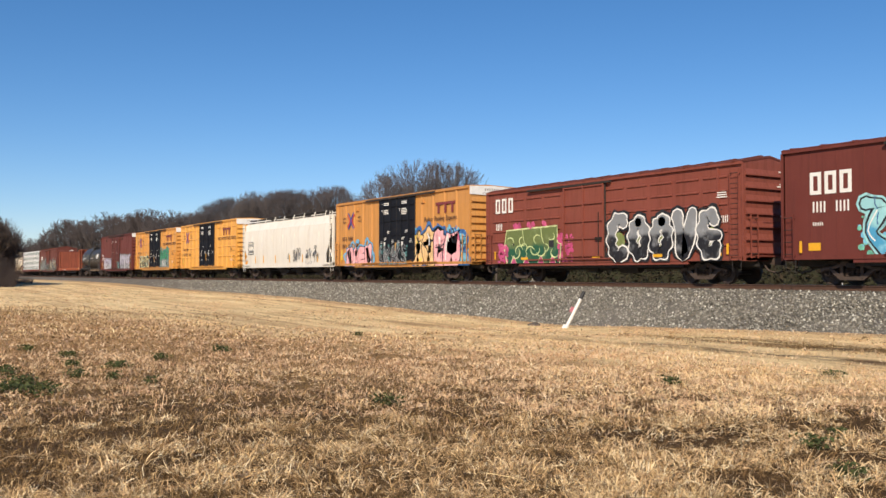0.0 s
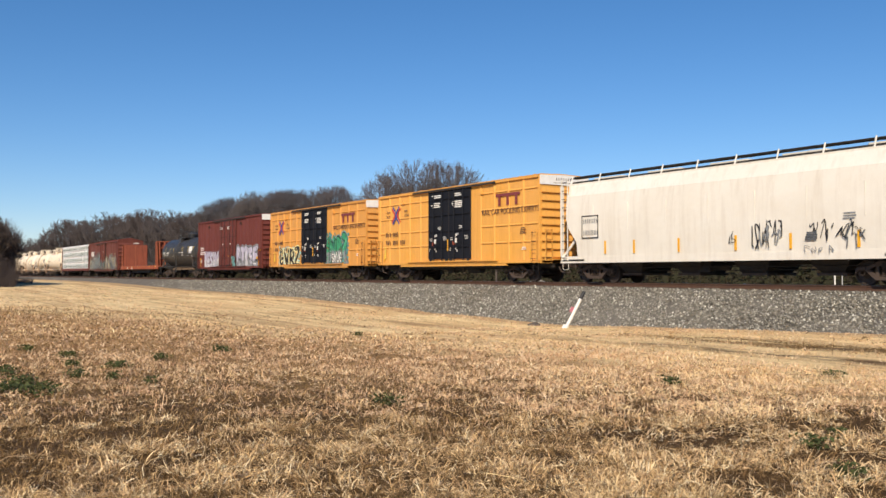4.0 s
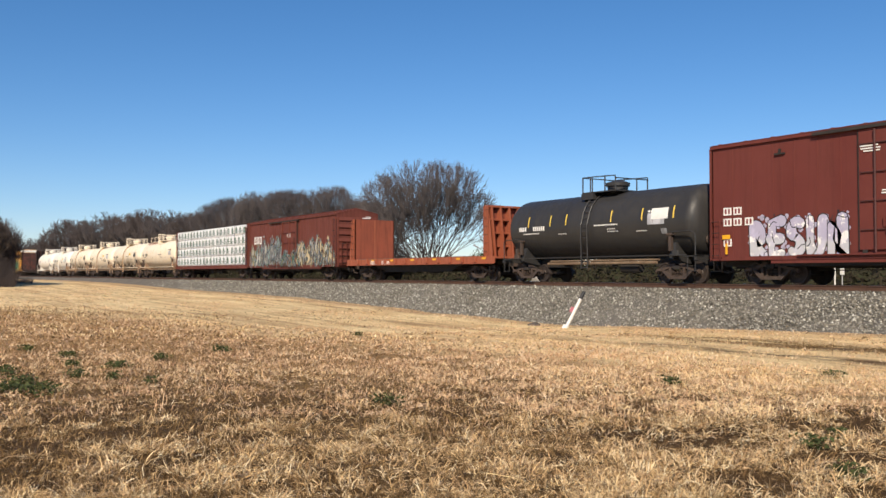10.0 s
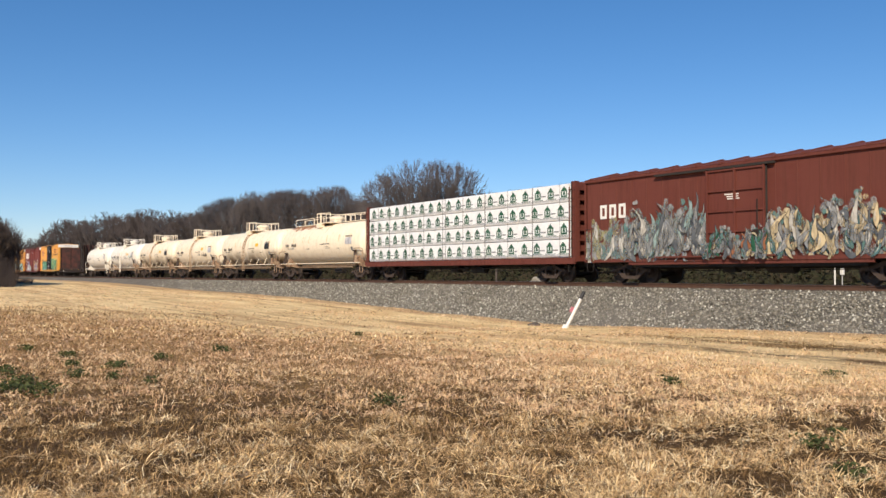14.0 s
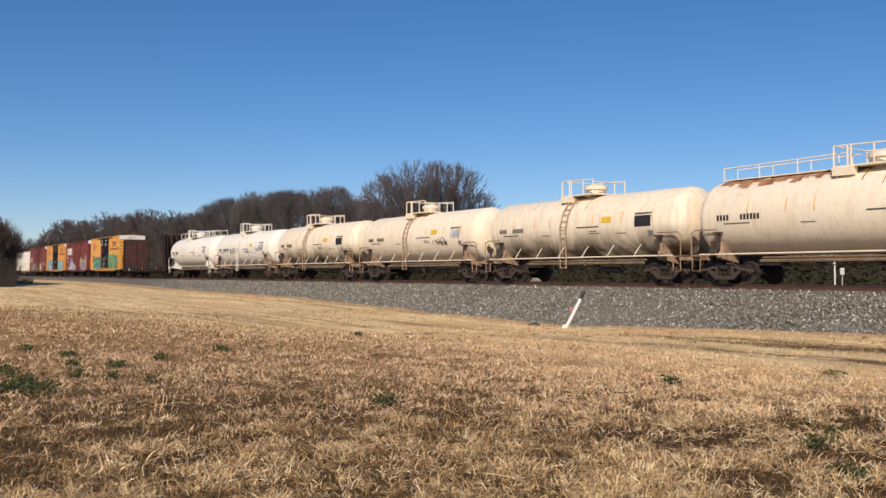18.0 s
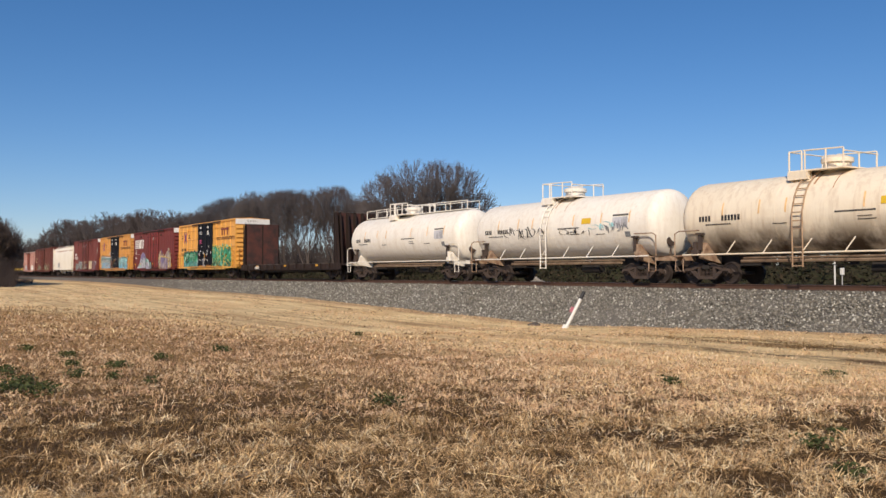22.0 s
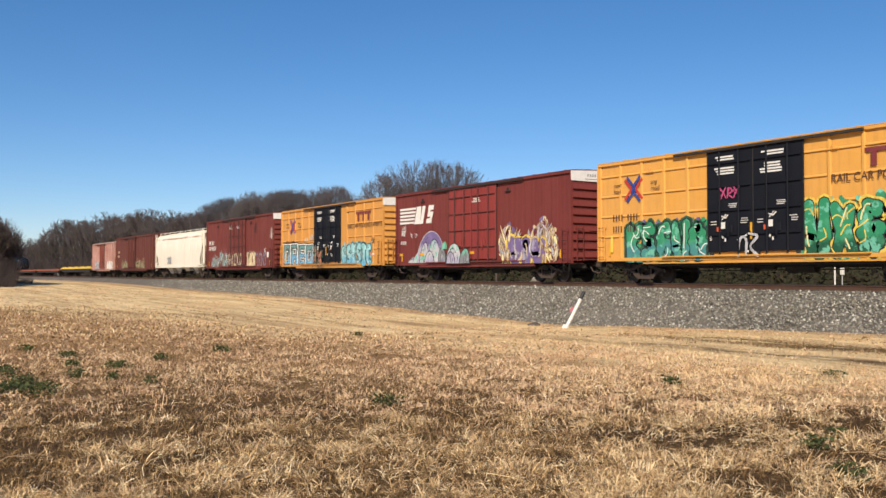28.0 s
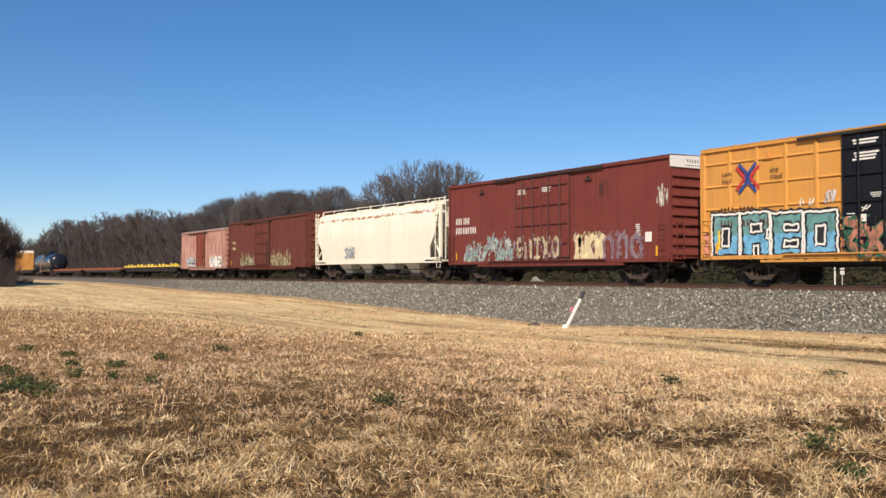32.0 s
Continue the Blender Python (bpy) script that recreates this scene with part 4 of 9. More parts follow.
def wildstyle(car, y, x0, x1, z0, z1, tones, line, gleam, count, seed, haze=(), peaks=3):
    """A dense piece of curved blades, arcs and bars under a jagged crest."""
    rnd = random.Random(seed)
    lay = collections.defaultdict(Shape)
    h = z1 - z0
    tips = [((k + rnd.uniform(0.25, 0.75)) / peaks, rnd.uniform(0.8, 1.0)) for k in range(peaks)]

    def crest(u):
        return max(0.34, max(t - 2.1 * peaks / 3 * abs(u - c) for c, t in tips))

    for j, mt in enumerate(haze):
        for i in range(150):
            u = rnd.random()
            r = h * rnd.uniform(0.015, 0.06)
            disc(lay["haze", mt], x0 + (x1 - x0) * u, z0 + r + max(0, h * crest(u) - r) * rnd.random(), r, y - 0.0003 * j - 0.00002 * i, rnd, 9)
    steps = (0, 0.12, 0.25, 0.4, 0.55, 0.7, 0.85, 1.0)
    for i in range(count):
        u = rnd.random()
        cx, top = x0 + (x1 - x0) * u, h * crest(u)
        w = h * rnd.uniform(0.05, 0.13)
        if rnd.random() < 0.72:
            # a pointed shard, bent to one side
            b = z0 + top * 0.55 * rnd.random() ** 1.4
            t = min(z0 + top, b + top * rnd.uniform(0.2, 0.75))
            k, c = rnd.uniform(-0.6, 0.6) * (t - b), rnd.uniform(-0.35, 0.35) * (t - b)
            pts = [(min(x1, max(x0, cx + k * v + c * 4 * v * (1 - v))), b + (t - b) * v) for v in steps]
            fat = rnd.uniform(0.2, 0.5)
            wide = [w * min(v / fat, (1 - v) / (1 - fat)) ** 0.8 + 0.006 for v in steps]
        else:
            r = h * rnd.uniform(0.07, 0.16)
            g = rnd.uniform(0, 360)
            pts = arc(min(x1 - r, max(x0 + r, cx)), z0 + max(r, top * rnd.uniform(0.15, 0.7)), r, r * rnd.uniform(0.9, 1.8), g, g + rnd.choice((-1, 1)) * rnd.uniform(80, 170), 10)
            wide = [w * 0.8 * math.sin(math.pi * k / 9) + 0.006 for k in range(10)]
        yy = y - 0.004 - 0.0007 * i
        swath(lay["line", line], pts, [v + 0.035 for v in wide], yy, z0, False)
        swath(lay["fill", rnd.choice(tones)], pts, wide, yy - 0.0003, z0, False)
        if gleam and rnd.random() < 0.5:
            m = len(pts) // 2
            run = [(px - w * 0.2, pz) for px, pz in pts[m - 2:m + 2]]
            swath(lay["gleam", gleam], run, [0.006, w * 0.2, w * 0.2, 0.006], yy - 0.0005, z0, False)
    lay_down(car, lay)


def scrawl(car, y, x0, x1, z0, z1, mat, seed, strokes=6, w=0.04):
    """Quick thin tags: looping pen strokes that lean and cross."""
    rnd = random.Random(seed)
    s = Shape()
    for i in range(strokes):
        cx = x0 + (x1 - x0) * (i + 0.5 + rnd.uniform(-0.4, 0.4)) / strokes
        reach = (x1 - x0) / strokes * rnd.uniform(0.6, 1.4)
        pts = [(min(x1, max(x0, cx + reach * rnd.uniform(-0.6, 0.6))), z0 + (z1 - z0) * rnd.random() ** (0.6 if k % 2 else 1.6)) for k in range(rnd.randint(3, 5))]
        ribbon(s, soften(pts, 3), w * rnd.uniform(0.6, 1.2), y - 0.0006 * i)
    part("graffiti_tag", s, mat, car, "thin scrawled tag")


def lobes(car, y, shapes):
    """Filled bulging forms, each over its line: (centre x, foot z, half width, height, lean, fill, line)."""
    lay = collections.defaultdict(Shape)
    rnd = random.Random(len(shapes))
    for i, (cx, z0, rx, rz, lean, fill, line) in enumerate(shapes):
        for grow_by, mt, dy, kind in ((0.05, line, 0.0, "line"), (0.0, fill, 0.0009, "fill")):
            run = [(cx + lean * rz * math.sin(a) + (rx + grow_by) * math.cos(a) * (1 - 0.12 * math.sin(a)), y - 0.0022 * i - dy, z0 + (rz + grow_by) * math.sin(a) ** 0.8) for a in (math.pi * k / 14 for k in range(15))]
            lay[kind, mt].add(run, [tuple(range(15))])
        for mt, wide, n in ((P_BLACK, 0.03, 3), (P_SILVER, 0.04, 1), (P_PURPLE, 0.05, 1)):
            for _ in range(n if rx > 0.3 else 0):
                g, k = rnd.uniform(0, 360), rnd.uniform(0.3, 0.55)
                run = arc(cx + lean * rz * 0.4 + rx * rnd.uniform(-0.35, 0.35), z0 + rz * rnd.uniform(0.2, 0.5), rx * k, rz * k, g, g + rnd.uniform(70, 160), 8)
                swath(lay["line", mt], run, [0.008 + wide * math.sin(math.pi * q / 7) for q in range(8)], y - 0.0022 * i - 0.0012 - 0.0002 * rnd.random(), z0)
    lay_down(car, lay)


def slab_piece(car, y, x0, x1, z0, z1, fill, line, cloud, seed):
    """One broad slab of joined letters: two greens, pale outlines, a pink cloud behind and pink notches below."""
    rnd = random.Random(seed)
    lay = collections.defaultdict(Shape)
    w, h = x1 - x0, z1 - z0
    for i in range(420):
        r = h * rnd.uniform(0.015, 0.06)
        side = rnd.random()
        x, z = (x0 + 0.05 * w - 0.18 * w * rnd.random() ** 1.5, z0 + r + h * 0.55 * rnd.random()) if side < 0.3 else (x1 - 0.05 * w + 0.24 * w * rnd.random() ** 1.5, z0 + r + h * 0.7 * rnd.random()) if side < 0.7 else (x0 + w * rnd.choice((0.2, 0.27, 0.45, 0.52, 0.72)) + rnd.gauss(0, 0.05), z1 + 0.13 * h * rnd.random())
        disc(lay["haze", cloud], x, z, r, y - 0.00002 * i, rnd, 9)
    skew = 0.06 * w
    hull = [(x0 + 0.04 * w, z0), (x0 - 0.01 * w, z0 + 0.4 * h), (x0 + 0.03 * w, z1 - 0.05 * h), (x0 + 0.5 * w, z1 - 0.02 * h), (x1 - skew, z1), (x1 - skew, z0 + 0.55 * h), (x1, z0 + 0.5 * h), (x1 - 0.02 * w, z0)]
    lay["fill", fill].add([(px, y - 0.004, pz) for px, pz in hull], [tuple(range(len(hull)))])
    swath(lay["line", line], hull[:7] + [hull[7]], [0.07] * 8, y - 0.0075, z0)
    for u in (0.17, 0.40, 0.66, 0.86):
        notch = [(x0 + w * (u - 0.055), y - 0.005, z0), (x0 + w * (u + 0.055), y - 0.005, z0), (x0 + w * u, y - 0.005, z0 + 0.22 * h)]
        lay["fill", cloud].add(notch, [(0, 1, 2)])
        swath(lay["line", line], [(px, pz) for px, _, pz in (notch[0], notch[2], notch[1])], [0.04] * 3, y - 0.008, z0)
    for u, v, r, a in ((0.20, 0.30, 0.16, 200), (0.34, 0.62, 0.13, 90), (0.36, 0.45, 0.10, -20), (0.56, 0.38, 0.15, 160), (0.60, 0.66, 0.12, 40), (0.74, 0.42, 0.10, 250), (0.10, 0.62, 0.12, 300), (0.27, 0.36, 0.13, 20), (0.47, 0.33, 0.14, 10), (0.66, 0.34, 0.15, 190), (0.90, 0.28, 0.13, 120), (0.84, 0.72, 0.10, 200)):
        run = arc(x0 + u * w, z0 + v * h, r * h * 1.3, r * h, a, a + 210, 10)
        swath(lay["line", line], run, [0.02 + 0.045 * math.sin(math.pi * k / 9) for k in range(10)], y - 0.0078, z0)
    for u in (0.33, 0.66):
        swath(lay["line", line], soften([(x0 + u * w, z1 - 0.04 * h), (x0 + (u + 0.02) * w, z0 + 0.7 * h), (x0 + (u + 0.05) * w, z0 + 0.55 * h)], 3), [0.045] * 7, y - 0.0079, z0)
    for u, v, a in ((0.80, 0.42, 0.34), (0.15, 0.5, 0.12)):
        lay["line", P_BLACK].add([(x0 + u * w, y - 0.0085, z0 + v * h), (x0 + u * w + a, y - 0.0085, z0 + v * h), (x0 + u * w + a, y - 0.0085, z0 + v * h + a), (x0 + u * w, y - 0.0085, z0 + v * h + a)], [(0, 1, 2, 3)])
    lay_down(car, lay)


def block_piece(car, y, x0, x1, z0, z1, n, upper, lower, edge, seed):
    """Square sprayed block letters that fill a panel: two bands of colour, dark counters, a ragged edge."""
    rnd = random.Random(seed)
    band, foot, rim, gap = Shape(), Shape(), Shape(), Shape()
    w, mid = (x1 - x0) / n, z0 + (z1 - z0) * 0.5
    counters = ([(0.38, 0.25, 0.62, 0.66)], [(0.36, 0.56, 0.72, 0.74), (0.46, 0.0, 0.60, 0.26), (0.9, 0.4, 1.0, 0.6)], [(0.42, 0.22, 0.84, 0.36), (0.42, 0.60, 0.86, 0.72)], [(0.36, 0.25, 0.62, 0.68)])
    for i in range(n):
        a, b = x0 + i * w + 0.03, x0 + (i + 1) * w - 0.03
        top = z1 - rnd.uniform(0, 0.12)
        band.add([(a, y, mid), (b, y, mid), (b, y, top), (a, y, top)], [(0, 1, 2, 3)])
        foot.add([(a, y, z0), (b, y, z0), (b, y, mid), (a, y, mid)], [(0, 1, 2, 3)])
        loops = [[(a, z0), (b, z0), (b, top), (a, top), (a, z0)]]
        for u0, v0, u1, v1 in counters[i % 4]:
            c = [a + (b - a) * u0, z0 + (top - z0) * v0, a + (b - a) * u1, z0 + (top - z0) * v1]
            gap.add([(c[0], y - 0.006, c[1]), (c[2], y - 0.006, c[1]), (c[2], y - 0.006, c[3]), (c[0], y - 0.006, c[3])], [(0, 1, 2, 3)])
            loops.append([(c[0], c[1]), (c[2], c[1]), (c[2], c[3]), (c[0], c[3]), (c[0], c[1])])
        for loop in loops:
            for (ax, az), (bx, bz) in zip(loop, loop[1:]):
                m = max(2, int(math.hypot(bx - ax, bz - az) / 0.09))
                pts = [(ax + (bx - ax) * k / m + rnd.uniform(-0.03, 0.03), az + (bz - az) * k / m + rnd.uniform(-0.03, 0.03)) for k in range(m + 1)]
                ribbon(rim, pts, 0.075, y - 0.010 - 0.0003 * rnd.random())
                ribbon(gap, [(px + rnd.uniform(-0.03, 0.05), pz + rnd.uniform(-0.03, 0.05)) for px, pz in pts], 0.2, y - 0.0015 if loop is loops[0] else y - 0.0062)
    part("graffiti_fill", band, upper, car, "sprayed teal paint")
    part("graffiti_shade", foot, lower, car, "sprayed pale blue paint")
    part("graffiti_outline", gap, P_BLACK, car)
    part("graffiti_edge", rim, edge, car, "ragged white sprayed edge")


def bars(s, x, z, n, w, h, y, gap=0.35, breaks=()):
    """A row of plain upright bars in place of characters."""
    for i in range(n):
        if i not in breaks:
            s.box(x + i * w * (1 + gap), x + i * w * (1 + gap) + w, y - 0.006, y, z, z + h)


def stencil(car, y, mat, rows, name="numbering"):
    """rows of (x, z, count, width, height)."""
    s = Shape()
    for x, z, n, w, h in rows:
        bars(s, x, z, 2 * n, w * 0.3, h, y, 1.25)
    part(name, s, mat, car)


def lines(car, y, mat, x, z, w, count, h=0.042, step=0.085, name="notice"):
    """Small unreadable notices: plain lines."""
    s = Shape()
    rnd = random.Random(int(x * 10 + z * 100))
    for i in range(count):
        k = rnd.uniform(0.0, 0.2) * w
        s.box(x + k, x + w - rnd.uniform(0, 0.2) * w, y - 0.006, y, z - i * step, z - i * step + h)
    part(name, s, mat, car)


def words(car, y, mat, text, x, z, size, stretch=1.0, name="lettering"):
    """Lettering in the built-in font, flat on the side and read from -y."""
    cu = bpy.data.curves.new("letters", "FONT")
    cu.body, cu.size, cu.extrude, cu.offset = text, size, 0.003, 0.0
    ob = bpy.data.objects.new("letters", cu)
    scene.collection.objects.link(ob)
    bpy.context.view_layer.update()
    me = bpy.data.meshes.new_from_object(ob.evaluated_get(bpy.context.evaluated_depsgraph_get()))
    bpy.data.objects.remove(ob)
    me.name = name
    me.transform(Matrix.Rotation(radians(90), 4, "X") @ Matrix.Diagonal((stretch, 1, 1, 1)))
    me.materials.clear()
    me.materials.append(mat)
    return part(name, me, None, car, m=pose(x, y - 0.003, z))


def reflector(car, x, z, y, w=0.45, h=0.1):
    part("reflector", Shape().box(x - w / 2, x + w / 2, y - 0.008, y, z - h / 2, z + h / 2), P_AMBER, car, "amber reflector plate")


# ---- boxcar ----
def boxcar(left, right, eave, sill, mat, label, roof_rise=0.12, style="posts", doors=None, door_mat=None, door_style="plug", end_white=False, roof_mat=None, hw=1.55, seams=4, posts=13, roof_ribs=14, name="boxcar"):
    car, half = start_car(name, left, right, label, "boxcar")
    roof_mat = roof_mat or mat
    L, y0 = half, hw - 0.07
    for k in (-1, 1):
        part("side_wall", Shape().box(-L, L, min(k * y0, k * (y0 - 0.06)), max(k * y0, k * (y0 - 0.06)), sill + 0.12, eave - 0.09), mat, car)
        part("side_sill", Shape().box(-L, L, min(k * (hw - 0.1), k * hw), max(k * (hw - 0.1), k * hw), sill + 0.02, sill + 0.16, 0.0).box(-L + 2.6, L - 2.6, min(k * (hw - 0.14), k * (hw - 0.03)), max(k * (hw - 0.14), k * (hw - 0.03)), sill - 0.10, sill + 0.02), mat, car)
        part("eave_rail", Shape().box(-L, L, min(k * (hw - 0.12), k * (hw + 0.02)), max(k * (hw - 0.12), k * (hw + 0.02)), eave - 0.12, eave), mat, car)
    d0, d1 = doors
    if style in ("posts", "grid", "slim"):
        pm = {}
        n = posts
        for k in (-1, 1):
            for i in range(n + 1):
                x = -L + 0.09 + i * (2 * L - 0.18) / n
                if k < 0 and d0 - 0.1 < x < d1 + 0.1:
                    continue
                wd, dp = (0.075, 0.05) if style != "slim" else (0.016, 0.014)
                if (k, wd) not in pm:
                    s = Shape().prism([(-wd, 0, sill + 0.15), (-wd * 0.55, k * dp, sill + 0.15), (wd * 0.55, k * dp, sill + 0.15), (wd, 0, sill + 0.15)], (0, 0, eave - sill - 0.26))
                    pm[k, wd] = built("side_post", s, mat)
                part("side_post", pm[k, wd], None, car, m=pose(x, k * y0, 0))
    if style == "grid":
        gm = {}
        step = (2 * L - 0.18) / posts
        s = Shape().prism([(-step / 2 + 0.09, 0.01, 0), (-step / 2 + 0.09, -0.05, 0.0), (-step / 2 + 0.09, -0.05, 0.02), (-step / 2 + 0.09, 0.01, 0.10)], (step - 0.18, 0, 0))
        gm = built("panel_seam", s, mat)
        for j in range(seams):
            z = sill + 0.3 + (j + 1) * (eave - sill - 0.5) / (seams + 0.35) - 0.12
            for i in range(posts):
                x = -L + 0.09 + (i + 0.5) * step
                if not d0 - 0.3 < x < d1 + 0.3:
                    part("panel_seam", gm, None, car, m=pose(x, -y0, z))
    if style == "panels":
        s = built("panel_rib", Shape().prism([(0, 0.01, 0), (0, -0.045, 0.02), (0, -0.045, 0.06), (0, 0.01, 0.10)], (1.12, 0, 0)), mat)
        for j in range(6):
            z = sill + 0.55 + j * (eave - sill - 0.6) / 6
            for i in range(11):
                x = -L + 0.5 + i * (2 * L - 1.0) / 11
                if not d0 - 0.9 < x < d1 - 0.1:
                    part("panel_rib", s, None, car, m=pose(x, -y0, z))
        part("side_post", built("side_post", Shape().box(-0.05, 0.05, -0.05, 0, sill + 0.15, eave - 0.1), mat), None, car, m=pose(L - 1.15, -y0, 0))
        part("side_post", built("side_post", Shape().box(-0.05, 0.05, -0.05, 0, sill + 0.15, eave - 0.1), mat), None, car, m=pose(-L + 0.08, -y0, 0))
    # doors, in their tracks
    dm = door_mat or mat
    bar = dm if dm is DOOR_BLACK else DARK_BAR
    if door_style == "plug":
        half_w = (d1 - d0) / 2
        for i in range(2):
            a, b = d0 + i * half_w + 0.015, d0 + (i + 1) * half_w - 0.015
            s = Shape().box(a, b, -hw - 0.005, -hw + 0.07, sill + 0.30, eave - 0.16, 0.012)
            door = part("door", s, dm, car, "plug door with locking bars")
            for j in range(4):
                z = sill + 0.95 + j * (eave - sill - 1.2) / 3.4
                part("door_rib", Shape().box(a + 0.08, b - 0.08, -hw - 0.055, -hw - 0.005, z, z + 0.075, 0.01), dm, door)
                # dark strip under the rib: its shadow line put in as a piece
                part("rib_flange", Shape().box(a + 0.08, b - 0.08, -hw - 0.065, -hw - 0.005, z - 0.03, z), bar, door)
            # added dark strip draws the gap along the door edge
            part("door_seal", Shape().box(a - 0.028, a - 0.002, -hw - 0.008, -hw + 0.02, sill + 0.28, eave - 0.15), UNDER, door)
            if i:
                part("door_seal", Shape().box(b + 0.002, b + 0.028, -hw - 0.008, -hw + 0.02, sill + 0.28, eave - 0.15), UNDER, door)
            for x in (a + (b - a) * 0.3, a + (b - a) * 0.72):
                part("locking_bar", Shape().tube((x, -hw - 0.085, sill + 0.22), (x, -hw - 0.085, eave - 0.2), 0.034, seg=6), bar, door)
            part("gear_box", Shape().box((a + b) / 2 - 0.16, (a + b) / 2 + 0.16, -hw - 0.09, -hw - 0.045, sill + 1.0, sill + 1.3, 0.02).box((a + b) / 2 - 0.03, (a + b) / 2 + 0.03, -hw - 0.12, -hw - 0.09, sill + 0.85, sill + 1.35), dm, door)
            for x in (a + 0.2, b - 0.2):
                part("door_roller", Shape().box(x - 0.07, x + 0.07, -hw - 0.05, -hw + 0.02, sill + 0.18, sill + 0.30), UNDER, door)
        part("door_track", Shape().box(d0 - (2.2 if d0 > -3 else 0.4), d1 + 2.4, -hw - 0.10, -hw - 0.0, sill + 0.14, sill + 0.185), mat, car)
        # upper track black; on yellow cars it also paints the eave's shadow line
        part("door_track", Shape().box(d0 - 1.6, d1 + 2.2, -hw - 0.09, -hw - 0.0, eave - 0.15, eave - 0.05), UNDER, car)
    else:
        s = Shape().box(d0, d1, -hw - 0.02, -hw + 0.07, sill + 0.24, eave - 0.20, 0.01)
        door = part("door", s, dm, car, "sliding door with raised frame")
        # gaps at both door edges, added as dark strips
        for a, b in ((d0 - 0.045, d0 - 0.005), (d1 + 0.005, d1 + 0.045)):
            part("door_seal", Shape().box(a, b, -hw - 0.03, -hw + 0.03, sill + 0.22, eave - 0.2), UNDER, door)
        part("locking_bar", Shape().tube((d1 - 0.3, -hw - 0.1, sill + 0.3), (d1 - 0.3, -hw - 0.1, sill + 2.2), 0.022, seg=6).box(d1 - 0.5, d1 - 0.1, -hw - 0.12, -hw - 0.07, sill + 1.0, sill + 1.12), BROWN, door)
        n = 2 if door_style == "slide" else 4
        for i in range(n + 1):
            x = d0 + 0.04 + i * (d1 - d0 - 0.08) / n
            part("door_post", Shape().box(x - 0.035, x + 0.035, -hw - 0.10, -hw - 0.02, sill + 0.24, eave - 0.2), dm, door)
        for j in range(5):
            z = sill + 0.3 + j * (eave - sill - 0.6) / 4
            part("door_rib", Shape().box(d0, d1, -hw - 0.085, -hw - 0.02, z, z + 0.06), dm, door)
        part("door_track", Shape().box(d0 - 2.6, d1 + 0.4, -hw - 0.10, -hw, sill + 0.16, sill + 0.22), mat, car)
        part("door_track", Shape().box(d0 - 2.6, d1 + 0.4, -hw - 0.10, -hw, eave - 0.22, eave - 0.14), UNDER, car)
    # the roof, in panels between raised seams
    prof = [(-hw - 0.03, eave - 0.01), (-hw + 0.1, eave + 0.04), (0, eave + roof_rise), (hw - 0.1, eave + 0.04), (hw + 0.03, eave - 0.01), (hw - 0.1, eave - 0.05), (0, eave + roof_rise - 0.08), (-hw + 0.1, eave - 0.05)]
    roof = part("roof", Shape().prism([(-L - 0.02, y, z) for y, z in prof], (2 * L + 0.04, 0, 0)), roof_mat, car)
    lip = 0.04 if eave < 4.8 else -0.03
    rr = built("roof_seam", Shape().prism([(-0.05, -hw - lip, eave + 0.045), (-0.05, 0, eave + roof_rise + 0.06), (-0.05, hw + lip, eave + 0.045), (-0.05, hw, eave - 0.0), (-0.05, 0, eave + roof_rise), (-0.05, -hw - lip, eave - 0.03)], (0.1, 0, 0)), roof_mat)
    for i in range(roof_ribs):
        part("roof_seam", rr, None, roof, m=pose(-L + 0.4 + i * (2 * L - 0.8) / (roof_ribs - 1), 0, 0))
    # ends with horizontal corrugation
    for k in (-1, 1):
        end = part("end_wall", Shape().prism([(k * L, -y0, sill), (k * L, -y0, eave), (k * L, 0, eave + roof_rise - 0.06), (k * L, y0, eave), (k * L, y0, sill)], (-k * 0.07, 0, 0)), mat, car)
        zt = eave - 0.52 if end_white else eave - 0.2
        n = 9 if eave > 4.8 else 7
        rib = built("end_rib", Shape().prism([(k * (L - 0.01), -hw + 0.12, 0), (k * (L + 0.085), -hw + 0.12, 0.03), (k * (L + 0.085), -hw + 0.12, 0.07), (k * (L - 0.01), -hw + 0.12, 0.30)], (0, 2 * hw - 0.24, 0)), mat)
        if k > 0:
            for i in range(n):
                part("end_rib", rib, None, end, m=pose(0, 0, sill + 0.25 + i * (zt - 0.35 - sill - 0.25) / (n - 1)))
        part("corner_post", Shape().box(k * L - 0.05, k * L + 0.03, -hw, -hw + 0.14, sill, eave - 0.1), mat, end)
        part("corner_post", Shape().box(k * L - 0.05, k * L + 0.03, hw - 0.14, hw, sill, eave - 0.1), mat, end)
        if k > 0 and end_white:
            wp = Shape().prism([(L + 0.03, -hw + 0.01, eave - 0.46), (L + 0.03, -hw + 0.01, eave - 0.02), (L + 0.03, 0, eave + roof_rise - 0.04), (L + 0.03, hw - 0.01, eave - 0.02), (L + 0.03, hw - 0.01, eave - 0.46)], (0.02, 0, 0))
            part("end_panel", wp, P_WHITE, end, "white painted panel across the top of the end")
            tag = Shape()
            for i in range(7):
                tag.box(L + 0.051, L + 0.055, -0.55 + 0.15 * i, -0.50 + 0.15 * i, eave - 0.24, eave - 0.12)
            tag.box(L + 0.051, L + 0.055, -0.7, 0.5, eave - 0.37, eave - 0.35)
            part("numbering", tag, P_DKBR, end)
